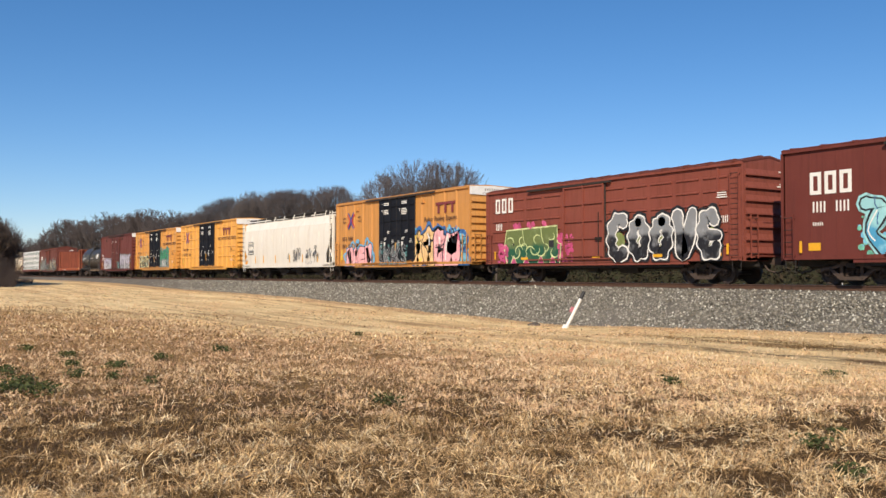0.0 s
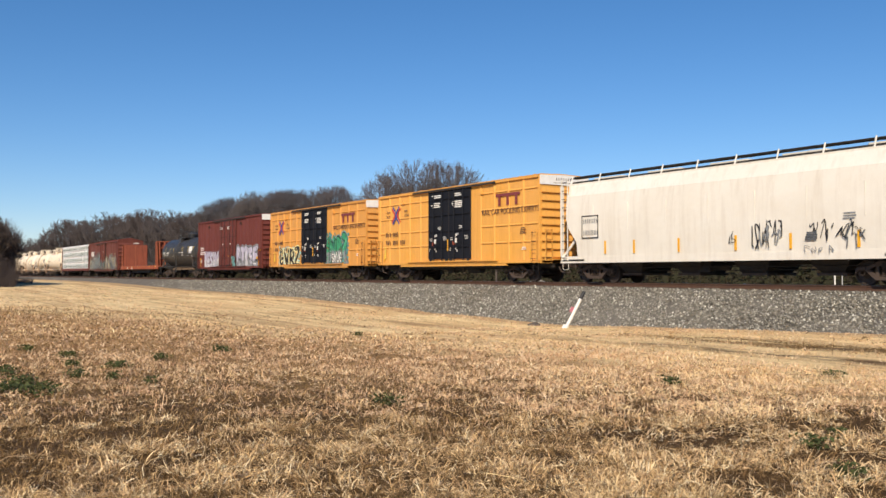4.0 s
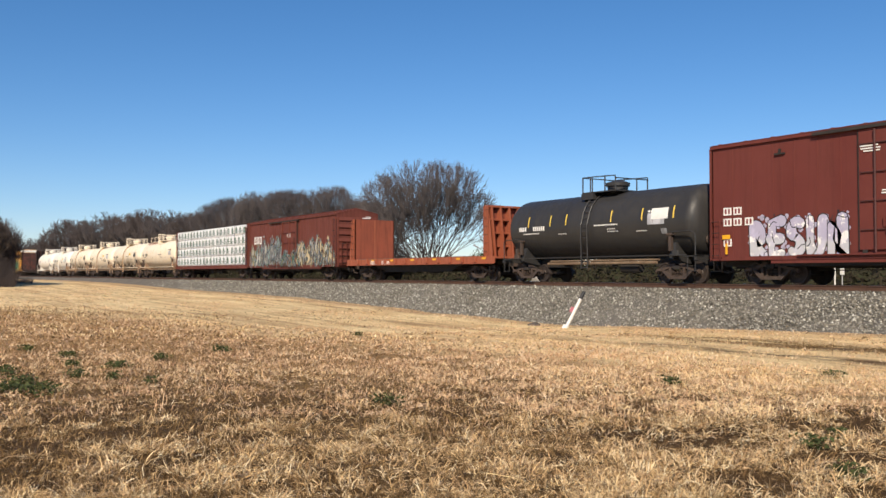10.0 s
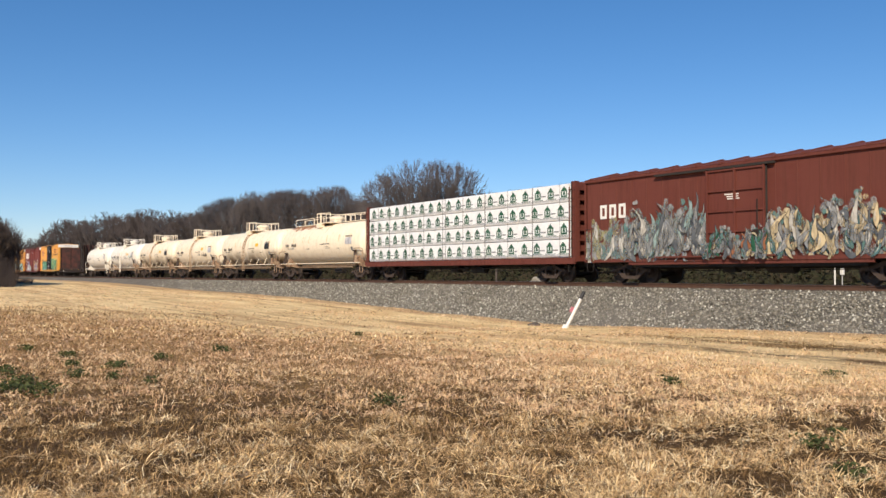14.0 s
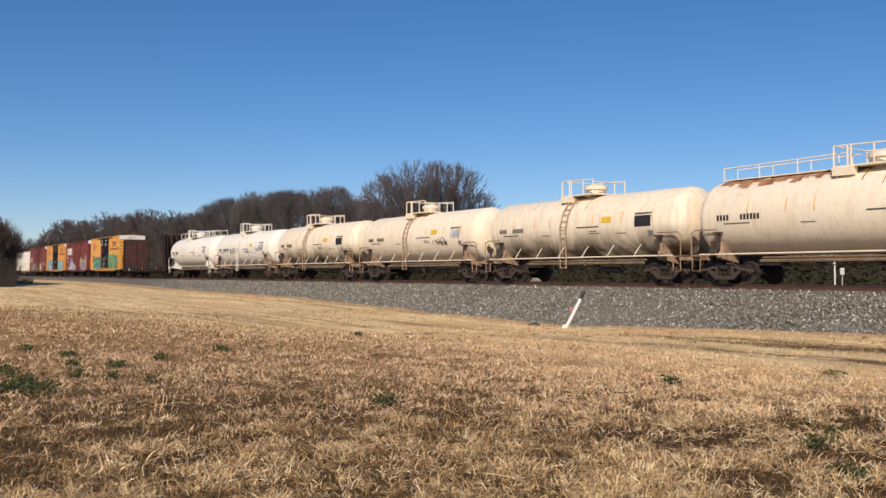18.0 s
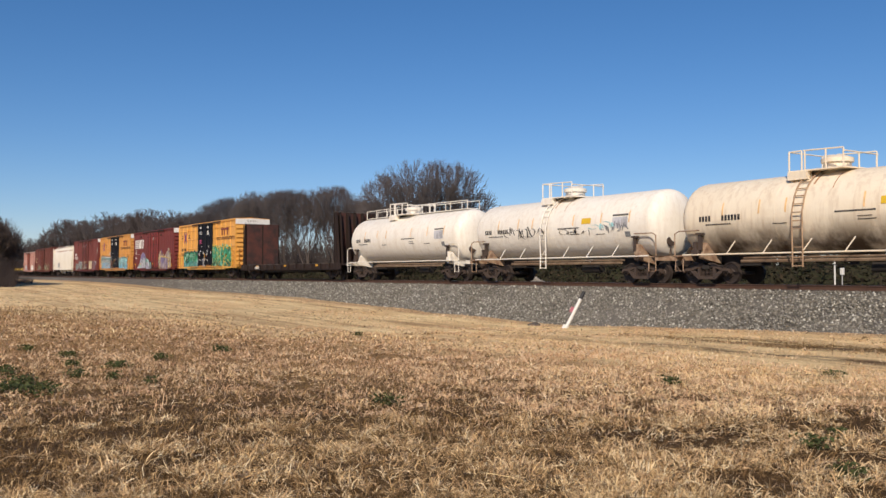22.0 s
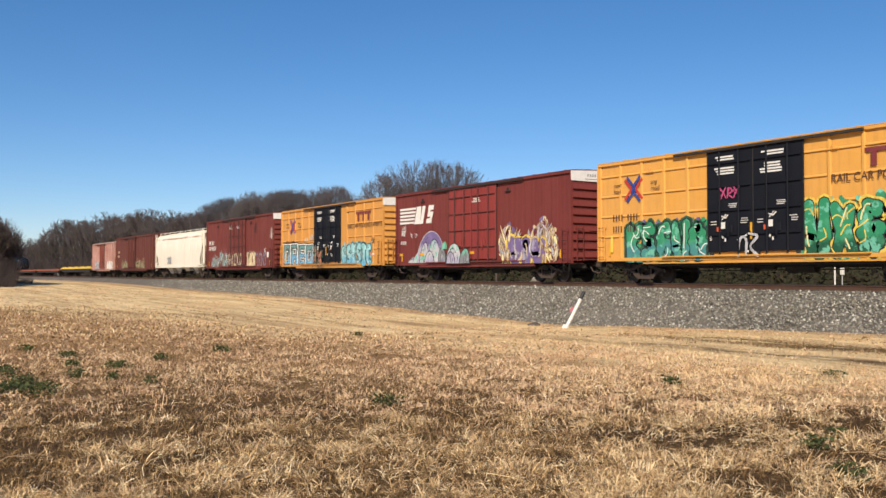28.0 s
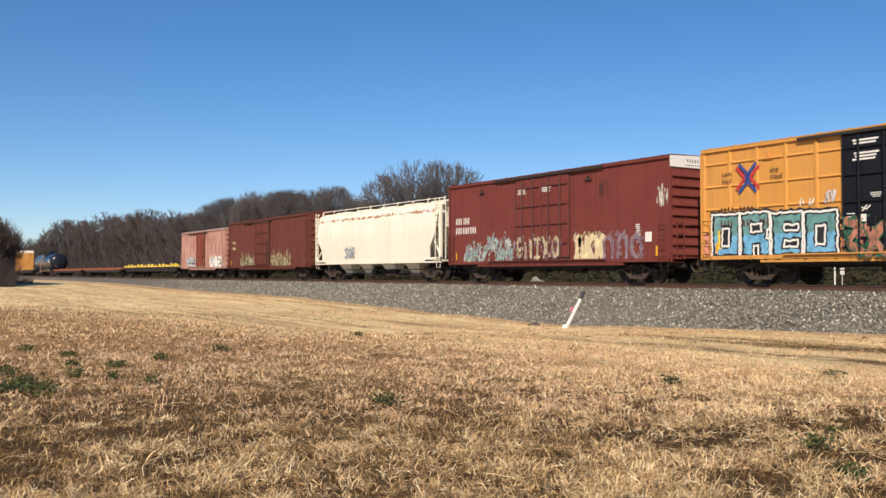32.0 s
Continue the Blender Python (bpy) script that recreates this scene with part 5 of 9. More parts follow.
    if eave > 4.8:
        for x in (-L * 0.62, L * 0.40):
            part("tack_bracket", Shape().box(x - 0.2, x + 0.2, -hw - 0.02, -hw + 0.07, eave - 0.62, eave - 0.57).box(x - 0.03, x + 0.03, -hw - 0.015, -hw + 0.07, eave - 0.57, eave - 0.42), UNDER if mat not in (YELLOW, YELLOW_B, YELLOW_C) else mat, car)
    rr2 = random.Random(int(-left))
    for z in (eave - 0.35 - 0.5 * end_white, eave - 0.9, eave - 1.45, eave - 2.0):
        y1 = hw - 0.35 - rr2.random() * 0.3
        part("notice", Shape().box(L + 0.10, L + 0.105, y1 - rr2.uniform(0.35, 0.7), y1, z, z + 0.05).box(L + 0.10, L + 0.105, y1 - rr2.uniform(0.3, 0.5), y1, z + 0.09, z + 0.13), P_WHITE if mat not in (YELLOW, YELLOW_B, YELLOW_C) else P_DKBR, car)
    ladder(car, L - 0.3, -hw - 0.10, sill + 0.05, sill + 1.6 if eave > 4.8 else eave - 0.3, -1, mat)
    ladder(car, -L + 0.3, -hw - 0.10, sill + 0.05, sill + 1.6, -1, mat)
    ladder(car, L + 0.16, -hw + 0.45, sill + 0.1, sill + 1.7, 0, mat)
    part("end_platform", Shape().box(L, L + 0.32, -0.9, 0.9, sill + 0.16, sill + 0.20), mat, car)
    part("handhold", Shape().pipe([(L + 0.1, -0.5, sill + 1.5), (L + 0.1, 1.1, sill + 1.5)], 0.018, 5), mat, car)
    wheel = Shape().lathe([(L + 0.16, 0.02), (L + 0.16, 0.06), (L + 0.19, 0.28), (L + 0.22, 0.28), (L + 0.22, 0.24), (L + 0.19, 0.05)], 16).moved(0, 0.75, sill + 1.15)
    part("brake_wheel", wheel, mat, car)
    for k in (-1, 1):
        stirrup(car, k * (L - 0.3), -hw + 0.02, sill + 0.05, mat)
    # floor, plus black strips hung below it as the shadowed underframe
    part("floor_frame", Shape().box(-L, L, -hw + 0.12, hw - 0.12, sill + 0.02, sill + 0.12).box(-L + 2.9, L - 2.9, -hw + 0.14, -hw + 0.2, sill - 0.2, sill + 0.02).box(-L, L, -0.7, -0.6, sill - 0.2, sill + 0.02), UNDER, car)
    cross = built("crossbearer", Shape().prism([(-0.06, -hw + 0.1, sill + 0.05), (-0.06, -0.35, sill - 0.18), (-0.06, 0.35, sill - 0.18), (-0.06, hw - 0.1, sill + 0.05)], (0.12, 0, 0)), UNDER)
    for i in range(6):
        part("crossbearer", cross, None, car, m=pose(-L + 3.4 + i * (2 * L - 6.8) / 5, 0, 0))
    running_gear(car, half, sill=sill)
    for i in range(5):
        reflector(car, -L + 0.7 + i * (2 * L - 1.4) / 4, sill + 0.45, POST_Y, 0.1, 0.4) if i in (0, 4) else None
    return car, half


def pool_mark(car, x, z, y, size=0.95):
    """A crossroads sign: two crossed arms, each red on its outer and blue on its inner side."""
    red, blue = Shape(), Shape()
    for kx in (-1, 1):
        for kz in (-1, 1):
            ux, uz, px, pz = kx * 0.68, kz * 0.733, kx * 0.733, -kz * 0.68
            for s, off, a, b in ((red, 0.085, 0.10, 0.62), (blue, -0.085, 0.0, 0.62)):
                run = [(x + size * (ux * q + px * off), z + size * (uz * q + pz * off)) for q in (a, b)]
                ribbon(s, run, 0.15 * size, y - (0.006 if s is red else 0.007))
    part("mark_chevron", red, P_RED, car)
    part("mark_chevron", blue, P_BLUE, car)


def bold_blocks(car, x, z, w, h, y, mat, count=3, gap=0.3, name="owner_mark"):
    """Plain blocks in place of an owner's initials."""
    s = Shape()
    for i in range(count):
        a = x + i * w * (1 + gap)
        q = w * 0.3
        s.box(a, a + q, y - 0.008, y, z, z + h).box(a + w - q, a + w, y - 0.008, y, z, z + h).box(a + q, a + w - q, y - 0.008, y, z, z + q).box(a + q, a + w - q, y - 0.008, y, z + h - q, z + h)
    part(name, s, mat, car)


def pool_boxcar(left, right, mat, label, eave=5.08, style="grid", slogan="RAIL CAR POOLING EXPERTS", doors=(-2.0, 2.1), sill=0.90):
    car, L = boxcar(left, right, eave, sill, mat, label, 0.08, style, doors, DOOR_BLACK, end_white=True)
    y = POST_Y
    pool_mark(car, -L + 2.1, eave - 1.22, y, 0.95)
    words(car, y, P_DKBR, "next\nload", -L + 0.95, eave - 1.08, 0.26)
    words(car, y, P_DKBR, "any\nroad", -L + 3.05, eave - 1.08, 0.26)
    stencil(car, y, P_DKBR, [(-L + 0.9, eave - 2.5, 2, 0.24, 0.26), (-L + 1.75, eave - 2.5, 2, 0.24, 0.26), (-L + 0.9, eave - 2.98, 2, 0.22, 0.26), (-L + 1.75, eave - 2.98, 2, 0.22, 0.26), (-L + 2.6, eave - 2.98, 2, 0.22, 0.26)], "numbering")
    s = Shape()
    xm = doors[1] + 2.2
    s.box(xm, xm + 1.95, y - 0.01, y, eave - 0.84, eave - 0.70)
    for k in range(3):
        s.box(xm + 0.2 + 0.68 * k, xm + 0.4 + 0.68 * k, y - 0.01, y, eave - 1.3, eave - 0.84)
    part("owner_mark", s, P_REDBR, car, "dark red owner's sign")
    words(car, y, P_DKBR, slogan, doors[1] + 1.0, eave - 1.72, 0.40, 0.88)
    a, b = doors
    for k in (0, 1):
        x = a + 0.35 + k * (b - a) / 2
        lines(car, DOOR_Y, P_WHITE, x, eave - 0.42, 0.95, 3, 0.06, 0.1)
        lines(car, DOOR_Y, P_WHITE, x - 0.05, eave - 0.84, 1.0, 3 + k, 0.06, 0.1)
        lines(car, DOOR_Y, P_WHITE, x + 0.62, sill + 2.05, 0.4, 3, 0.025, 0.06)
        lines(car, DOOR_Y, P_WHITE, x - 0.2, sill + 1.42, 0.3, 2, 0.03, 0.1)
        lines(car, DOOR_Y, P_WHITE, x - 0.25, sill + 0.95, 0.1, 4, 0.04, 0.07)
        lines(car, DOOR_Y, P_WHITE, x + 1.15, sill + 1.5, 0.35, 3, 0.025, 0.08)
        part("warning_label", Shape().box(x + 0.12, x + 0.29, DOOR_Y - 0.045, DOOR_Y - 0.035, sill + 1.06, sill + 1.23), P_ORANGE, car, "orange-red label")
        part("warning_label", Shape().box(x + 0.32, x + 0.50, DOOR_Y - 0.045, DOOR_Y - 0.035, sill + 1.16, sill + 1.40), P_WHITE, car)
        mark = Shape()
        ribbon(mark, [(x + 0.34, sill + 1.62), (x + 0.5, sill + 1.55), (x + 0.62, sill + 1.66)], 0.05, DOOR_Y - 0.03)
        ribbon(mark, [(x + 0.36, sill + 1.50), (x + 0.52, sill + 1.68)], 0.05, DOOR_Y - 0.033)
        mark.box(x + 0.34, x + 0.40, DOOR_Y - 0.03, DOOR_Y - 0.02, sill + 0.80, sill + 0.88).box(x + 0.46, x + 0.52, DOOR_Y - 0.03, DOOR_Y - 0.02, sill + 0.68, sill + 0.80)
        part("notice", mark, P_WHITE, car)
    part("reflector", Shape().box((a + b) / 2 - 0.12, (a + b) / 2 - 0.04, DOOR_Y - 0.02, DOOR_Y - 0.005, sill + 0.75, sill + 1.35), P_AMBER, car, "upright amber reflector strip")
    lines(car, y, P_DKBR, L - 1.5, sill + 1.7, 0.5, 4)
    lines(car, y, P_WHITE, L - 1.4, sill + 0.75, 0.4, 2)
    part("yellow_stripe", Shape().box(-L + 0.75, -L + 0.9, y - 0.006, y, sill + 0.4, sill + 1.1), P_YEL, car)
    return car, L


# ---- tank car ----
def part_brace(car, x, j, R, zc, mat):
    """A thin strut from the side pipe up to the shell."""
    part("handrail_bracket", Shape().tube((x, j * 1.5, 1.12), (x + 0.30, j * R * 0.95, zc - R * 0.62), 0.026, seg=5), mat, car)


def tank_car(left, right, mat, label, radius=1.45, centre=2.5, dome=0.0, walk_left=False, walk_right=False, trim=None, worn=None, brackets=True, inset=1.3, climb=True):
    car, half = start_car("tank_car", left, right, label, "tank car")
    trim = trim or mat
    worn = worn or trim
    R, zc, TL = radius, centre, half - 0.06
    rings, h = [], 0.66
    for i in range(9):
        w = math.pi / 2 * i / 8
        rings.append((-TL + h * (1 - math.sin(w)), max(0.02, R * math.cos(w) ** 0.72)))
    rings = rings[::-1]
    bands = sorted({-TL + h + (2 * (TL - h)) * i / 6 for i in range(7)})
    body = Shape()
    left_side = sorted(rings, key=lambda p: p[0])
    right_side = [(-s, r) for s, r in left_side][::-1]
    body.lathe(left_side + right_side, 40).moved(0, 0, zc)
    tank = part("tank", body, mat, car, soft=True)
    for x in bands[1:-1]:
        part("weld_band", Shape().lathe([(x - 0.04, R - 0.01), (x - 0.03, R + 0.003), (x + 0.03, R + 0.003), (x + 0.04, R - 0.01)], 40).moved(0, 0, zc), mat, tank, soft=True)
    # saddles, end sills and stub sills
    for k in (-1, 1):
        x = k * (half - inset)
        part("saddle", Shape().prism([(x - 0.11, -1.12, zc - 0.90), (x - 0.11, -1.36, 1.12), (x - 0.11, -1.36, 0.98), (x - 0.11, -0.4, 0.80), (x - 0.11, 0.4, 0.80), (x - 0.11, 1.36, 0.98), (x - 0.11, 1.36, 1.12), (x - 0.11, 1.12, zc - 0.90), (x - 0.11, 0.6, zc - R * 0.9), (x - 0.11, -0.6, zc - R * 0.9)], (0.22, 0, 0)), worn, car)
        part("stub_sill", Shape().box(min(k * half, k * (half - 3.2)), max(k * half, k * (half - 3.2)), -0.3, 0.3, 0.72, 1.08), UNDER, car)
        part("end_sill", Shape().box(min(k * half, k * (half - 0.14)), max(k * half, k * (half - 0.14)), -1.5, 1.5, 0.92, 1.12, 0).box(min(k * half, k * (half - 0.7)), max(k * half, k * (half - 0.7)), -1.5, -1.1, 1.06, 1.10).box(min(k * half, k * (half - 0.7)), max(k * half, k * (half - 0.7)), 1.1, 1.5, 1.06, 1.10), worn, car)
        for j in (-1, 1):
            part("end_handrail", Shape().pipe([(k * (half - 0.1), j * 1.48, 1.1), (k * (half - 0.1), j * 1.48, 1.95), (k * (half - 0.3), j * 1.48, 2.05), (k * (half - 1.3), j * 1.48, 2.05)], 0.025, 6), worn, car)
            part("stirrup_step", Shape().pipe([(k * (half - 0.12), j * 1.46, 1.0), (k * (half - 0.12), j * 1.46, 0.5), (k * (half - 0.5), j * 1.46, 0.5), (k * (half - 0.5), j * 1.46, 1.0)], 0.022, 5), worn, car)
        s = Shape().lathe([(k * (half - 0.15), 0.04), (k * (half - 0.15), 0.22), (k * (half - 0.2), 0.24), (k * (half - 0.2), 0.05)], 14).moved(0, -0.5, 1.75)
        part("brake_wheel", s.pipe([(k * (half - 0.2), -0.5, 1.1), (k * (half - 0.2), -0.5, 1.75)], 0.04, 6), STEEL if k > 0 else worn, car)
        part("jacking_lug", Shape().box(x - 0.16, x + 0.16, -1.50, -1.30, zc - 0.62, zc - 0.54).box(x - 0.07, x + 0.07, -1.46, -1.34, 1.30, zc - 0.62), STEEL, car, "dark T-shaped lug on the saddle")
        part("brake_stand", Shape().box(k * (half - 1.1) - 0.17, k * (half - 1.1) + 0.17, -1.52, -1.3, 1.1, 1.32, 0.03).box(k * (half - 1.1) - 0.06, k * (half - 1.1) + 0.06, -1.5, -1.36, 1.32, 1.62), STEEL if k < 0 else worn, car)
    # side pipes and their brackets
    for j in (-1, 1):
        part("side_handrail", Shape().pipe([(-half + 0.5, j * 1.5, 1.12), (half - 0.5, j * 1.5, 1.12)], 0.03, 6), trim, car)
        for i in range(6 if brackets else 0):
            x = -half + 2.6 + i * (2 * half - 5.2) / 5
            part_brace(car, x, j, R, zc, trim)
    part("heater_pipe", Shape().pipe([(-half + 2.8, -0.9, 0.86), (half - 2.6, -0.9, 0.86)], 0.06, 6).pipe([(-half + 2.8, -0.75, 0.98), (half - 2.6, -0.75, 0.98)], 0.04, 6), RUSTPIPE, car)
    part("bottom_outlet", Shape().tube((0.2, 0, zc - R), (0.2, 0, zc - R - 0.35), 0.2, 0.14, 12), UNDER, car)
    # top platform, manway and rails
    x, zt = dome, zc + R
    plat = part("platform", Shape().box(x - 1.15, x + 1.0, -1.0, 1.0, zt + 0.0, zt + 0.05).box(x - 1.15, x - 0.4, -1.05, -0.75, zt - 0.28, zt), trim, car)
    part("manway", Shape().lathe([(zt - 0.1, 0.46), (zt + 0.30, 0.46), (zt + 0.30, 0.54), (zt + 0.44, 0.54), (zt + 0.48, 0.45), (zt + 0.56, 0.2)], 20, "z").moved(x + 0.1, 0, 0), trim, car, soft=True)
    hr = 0.72
    for j in (-1, 1):
        part("guard_rail", Shape().pipe([(x - 0.55, j * 0.98, zt + hr), (x + 0.95, j * 0.98, zt + hr - 0.05), (x + 0.98, j * 0.98, zt + hr - 0.2)], 0.026, 6), trim, plat)
        part("guard_rail", Shape().pipe([(x - 1.12, j * 0.98, zt + hr), (x - 0.62, j * 0.98, zt + hr)], 0.026, 6), trim, plat)
        for dx in (-1.12, -0.62, -0.5, 0.3, 0.95):
            part("rail_post", Shape().tube((x + dx, j * 0.98, zt), (x + dx, j * 0.98, zt + hr - (0.1 if dx > 0.9 else 0)), 0.03, seg=6), trim, plat)
    part("guard_rail", Shape().pipe([(x - 1.12, -0.98, zt + hr), (x - 1.12, 0.98, zt + hr)], 0.026, 6), trim, plat)
    part("guard_rail", Shape().pipe([(x + 0.95, -0.98, zt + hr - 0.15), (x + 0.95, 0.98, zt + hr - 0.15)], 0.026, 6), trim, plat)
    for go, k in ((walk_left, -1), (walk_right, 1)):
        if go:
            e = k * (TL - 0.75)
            part("roof_walk", Shape().box(min(x + k, e), max(x + k, e), -0.35, 0.35, zt + 0.02, zt + 0.06), trim, car)
            for j in (-1, 1):
                part("walk_rail", Shape().pipe([(x + k, j * 0.40, zt + 0.55), (e, j * 0.40, zt + 0.5)], 0.022, 6), trim, car)
                for i in range(4):
                    xx = x + k * 1.3 + (e - x - k * 1.3) * i / 3
                    part("rail_post", Shape().tube((xx, j * 0.40, zt), (xx, j * 0.40, zt + 0.52), 0.022, seg=5), trim, car)
    # ladder bent round the tank on the near side
    lad = Shape()
    pts = []
    for i in range(11):
        a = radians(88 - i * 11)
        pts.append((-(R + 0.07) * math.cos(a) - (0.25 * max(0, i - 7) / 3 if i > 7 else 0), zc + (R + 0.07) * math.sin(a)))
    pts += [(-1.56, 1.3), (-1.56, 0.62)]
    pts = [(max(y, -1.58), z) for y, z in pts]
    lad.pipe([(x - 0.62, y, z) for y, z in pts], 0.03, 5)
    rail = Shape().pipe([(x - 0.22, y, z) for y, z in pts], 0.03, 5)
    if climb:
        steps = trim if mat is TANK_C or mat is TANK_K else LADDER_TAN
        lad_ob = part("ladder", lad, steps, car)
        part("stile", rail, steps, lad_ob)
        rung = built("rung", Shape().tube((-0.2, 0, 0), (0.2, 0, 0), 0.02, seg=5), steps)
        for i in range(1, len(pts) - 1):
            part("rung", rung, None, lad_ob, m=pose(x - 0.42, pts[i][0], pts[i][1]))
        part("rung", rung, None, lad_ob, m=pose(x - 0.42, -1.56, 0.95))
        part("rung", rung, None, lad_ob, m=pose(x - 0.42, -1.56, 0.66))
    # painted dashes on the shell: orange test marks
    for i, dx in enumerate((-4.2, -2.6, -1.5, 1.4, 3.2, 4.9)):
        if abs(dx) < TL - 0.9:
            shell_patch(tank, dx, dx + 0.07, 2, 22, R, zc, P_YEL if mat in (TANK_K,) else P_PEACH, "shell_mark")
    for k in (-1, 1):
        truck(car, k * (half - inset))
        part("coupler", GEAR["coupler"], None, car, m=pose(k * (half + 0.05), 0, 0, 0, 0, 0 if k > 0 else 180))
    part("brake_pipe", Shape().pipe([(-half + 0.6, -0.5, 0.7), (half - 0.6, -0.5, 0.7)], 0.02, 5), UNDER, car)
    part("air_reservoir", Shape().tube((1.2, -0.5, 0.62), (2.3, -0.5, 0.62), 0.19, seg=12), UNDER, car, soft=True)
    return car, half, tank


def shell_patch(tank, x0, x1, a0, a1, R, zc, mat, name="placard", proud=0.012):
    """A thin plate or paint patch that follows the tank's near side; a0, a1: degrees above its waist."""
    n = 5
    v = []
    for i in range(n):
        a = radians(a0 + (a1 - a0) * i / (n - 1))
        for x in (x0, x1):
            v.append((x, -(R + proud) * math.cos(a), zc + (R + proud) * math.sin(a)))
    part(name, Shape().add(v, [(2 * i, 2 * i + 1, 2 * i + 3, 2 * i + 2) for i in range(n - 1)]), mat, tank)


def shell_bars(tank, x, a, n, w, h_deg, R, zc, mat, name="numbering", gap=0.4):
    s = Shape()
    for i in range(n):
        v = []
        for k in range(3):
            g = radians(a + h_deg * k / 2)
            for xx in (x + i * w * (1 + gap), x + i * w * (1 + gap) + w):
                v.append((xx, -(R + 0.012) * math.cos(g), zc + (R + 0.012) * math.sin(g)))
        s.add(v, [(0, 1, 3, 2), (2, 3, 5, 4)])
    part(name, s, mat, tank)


def shell_scrawl(tank, x0, x1, a0, a1, R, zc, mat, seed, strokes=7, w=0.05):
    """Thin sprayed scrawl over the shell."""
    rnd = random.Random(seed)
    s = Shape()
    for i in range(strokes):
        cx = x0 + (x1 - x0) * (i + 0.5) / strokes + rnd.uniform(-0.06, 0.06)
        ca = rnd.uniform(a0 + 0.3 * (a1 - a0), a0 + 0.7 * (a1 - a0))
        rx, ra = (x1 - x0) / strokes * rnd.uniform(0.5, 1.1), (a1 - a0) * rnd.uniform(0.2, 0.48)
        g0, g1 = rnd.uniform(0, 360), rnd.choice((-1, 1)) * rnd.uniform(150, 400)
        sm = [(cx + rx * math.cos(radians(g0 + g1 * t / 11)) + 0.25 * rx * t / 11, ca + ra * math.sin(radians(g0 + g1 * t / 11))) for t in range(12)]
        if i % 2:
            sm = soften([(cx + rx * rnd.uniform(-0.7, 0.7) + 0.3 * rx * t, ca + ra * (1 if t % 2 else -1) * rnd.uniform(0.5, 1.3)) for t in range(5)], 3)
        n = len(sm)
        v = []
        rr = R + 0.012 + 0.0012 * i
        for x, a in sm:
            for dx in (-w / 2, w / 2):
                g = radians(a + dx * 12)
                v.append((x + dx, -rr * math.cos(g), zc + rr * math.sin(g)))
        s.add(v, [(2 * k, 2 * k + 1, 2 * k + 3, 2 * k + 2) for k in range(n - 1)])
    part("scrawl", s, mat, tank, "thin sprayed scrawl")


def tank_marks(tank, half, R=1.45, zc=2.5, mat=P_BLACK, sign=True, panel=P_SILVER):
    shell_bars(tank, -half + 1.3, -5, 4, 0.10, 8, R, zc, mat, gap=0.45)
    shell_bars(tank, -half + 2.35, -5, 6, 0.10, 8, R, zc, mat, gap=0.45)
    shell_bars(tank, -half + 1.6, -11, 12, 0.07, 2, R, zc, mat, "notice")
    shell_bars(tank, 0.4, -3, 14, 0.09, 2, R, zc, mat, "notice", 0.15)
    shell_bars(tank, half - 2.6, 14, 6, 0.13, 3, R, zc, mat, "notice", 0.2)
    shell_patch(tank, half - 2.6, half - 1.7, -6, 12, R, zc, panel, "data_panel")
    if sign:
        shell_patch(tank, 2.0, 2.6, 4, 14, R, zc, P_SIGN, "yellow_placard")
    for dx, a, n in ((-2.0, -14, 8), (1.2, -10, 7), (1.2, -14, 9), (2.9, -16, 8)):
        shell_bars(tank, dx, a, n, 0.055, 1.4, R, zc, mat, "notice", 0.3)
    shell_patch(tank, half - 1.9, half - 1.6, -22, -13, R, zc, P_GREY, "placard")


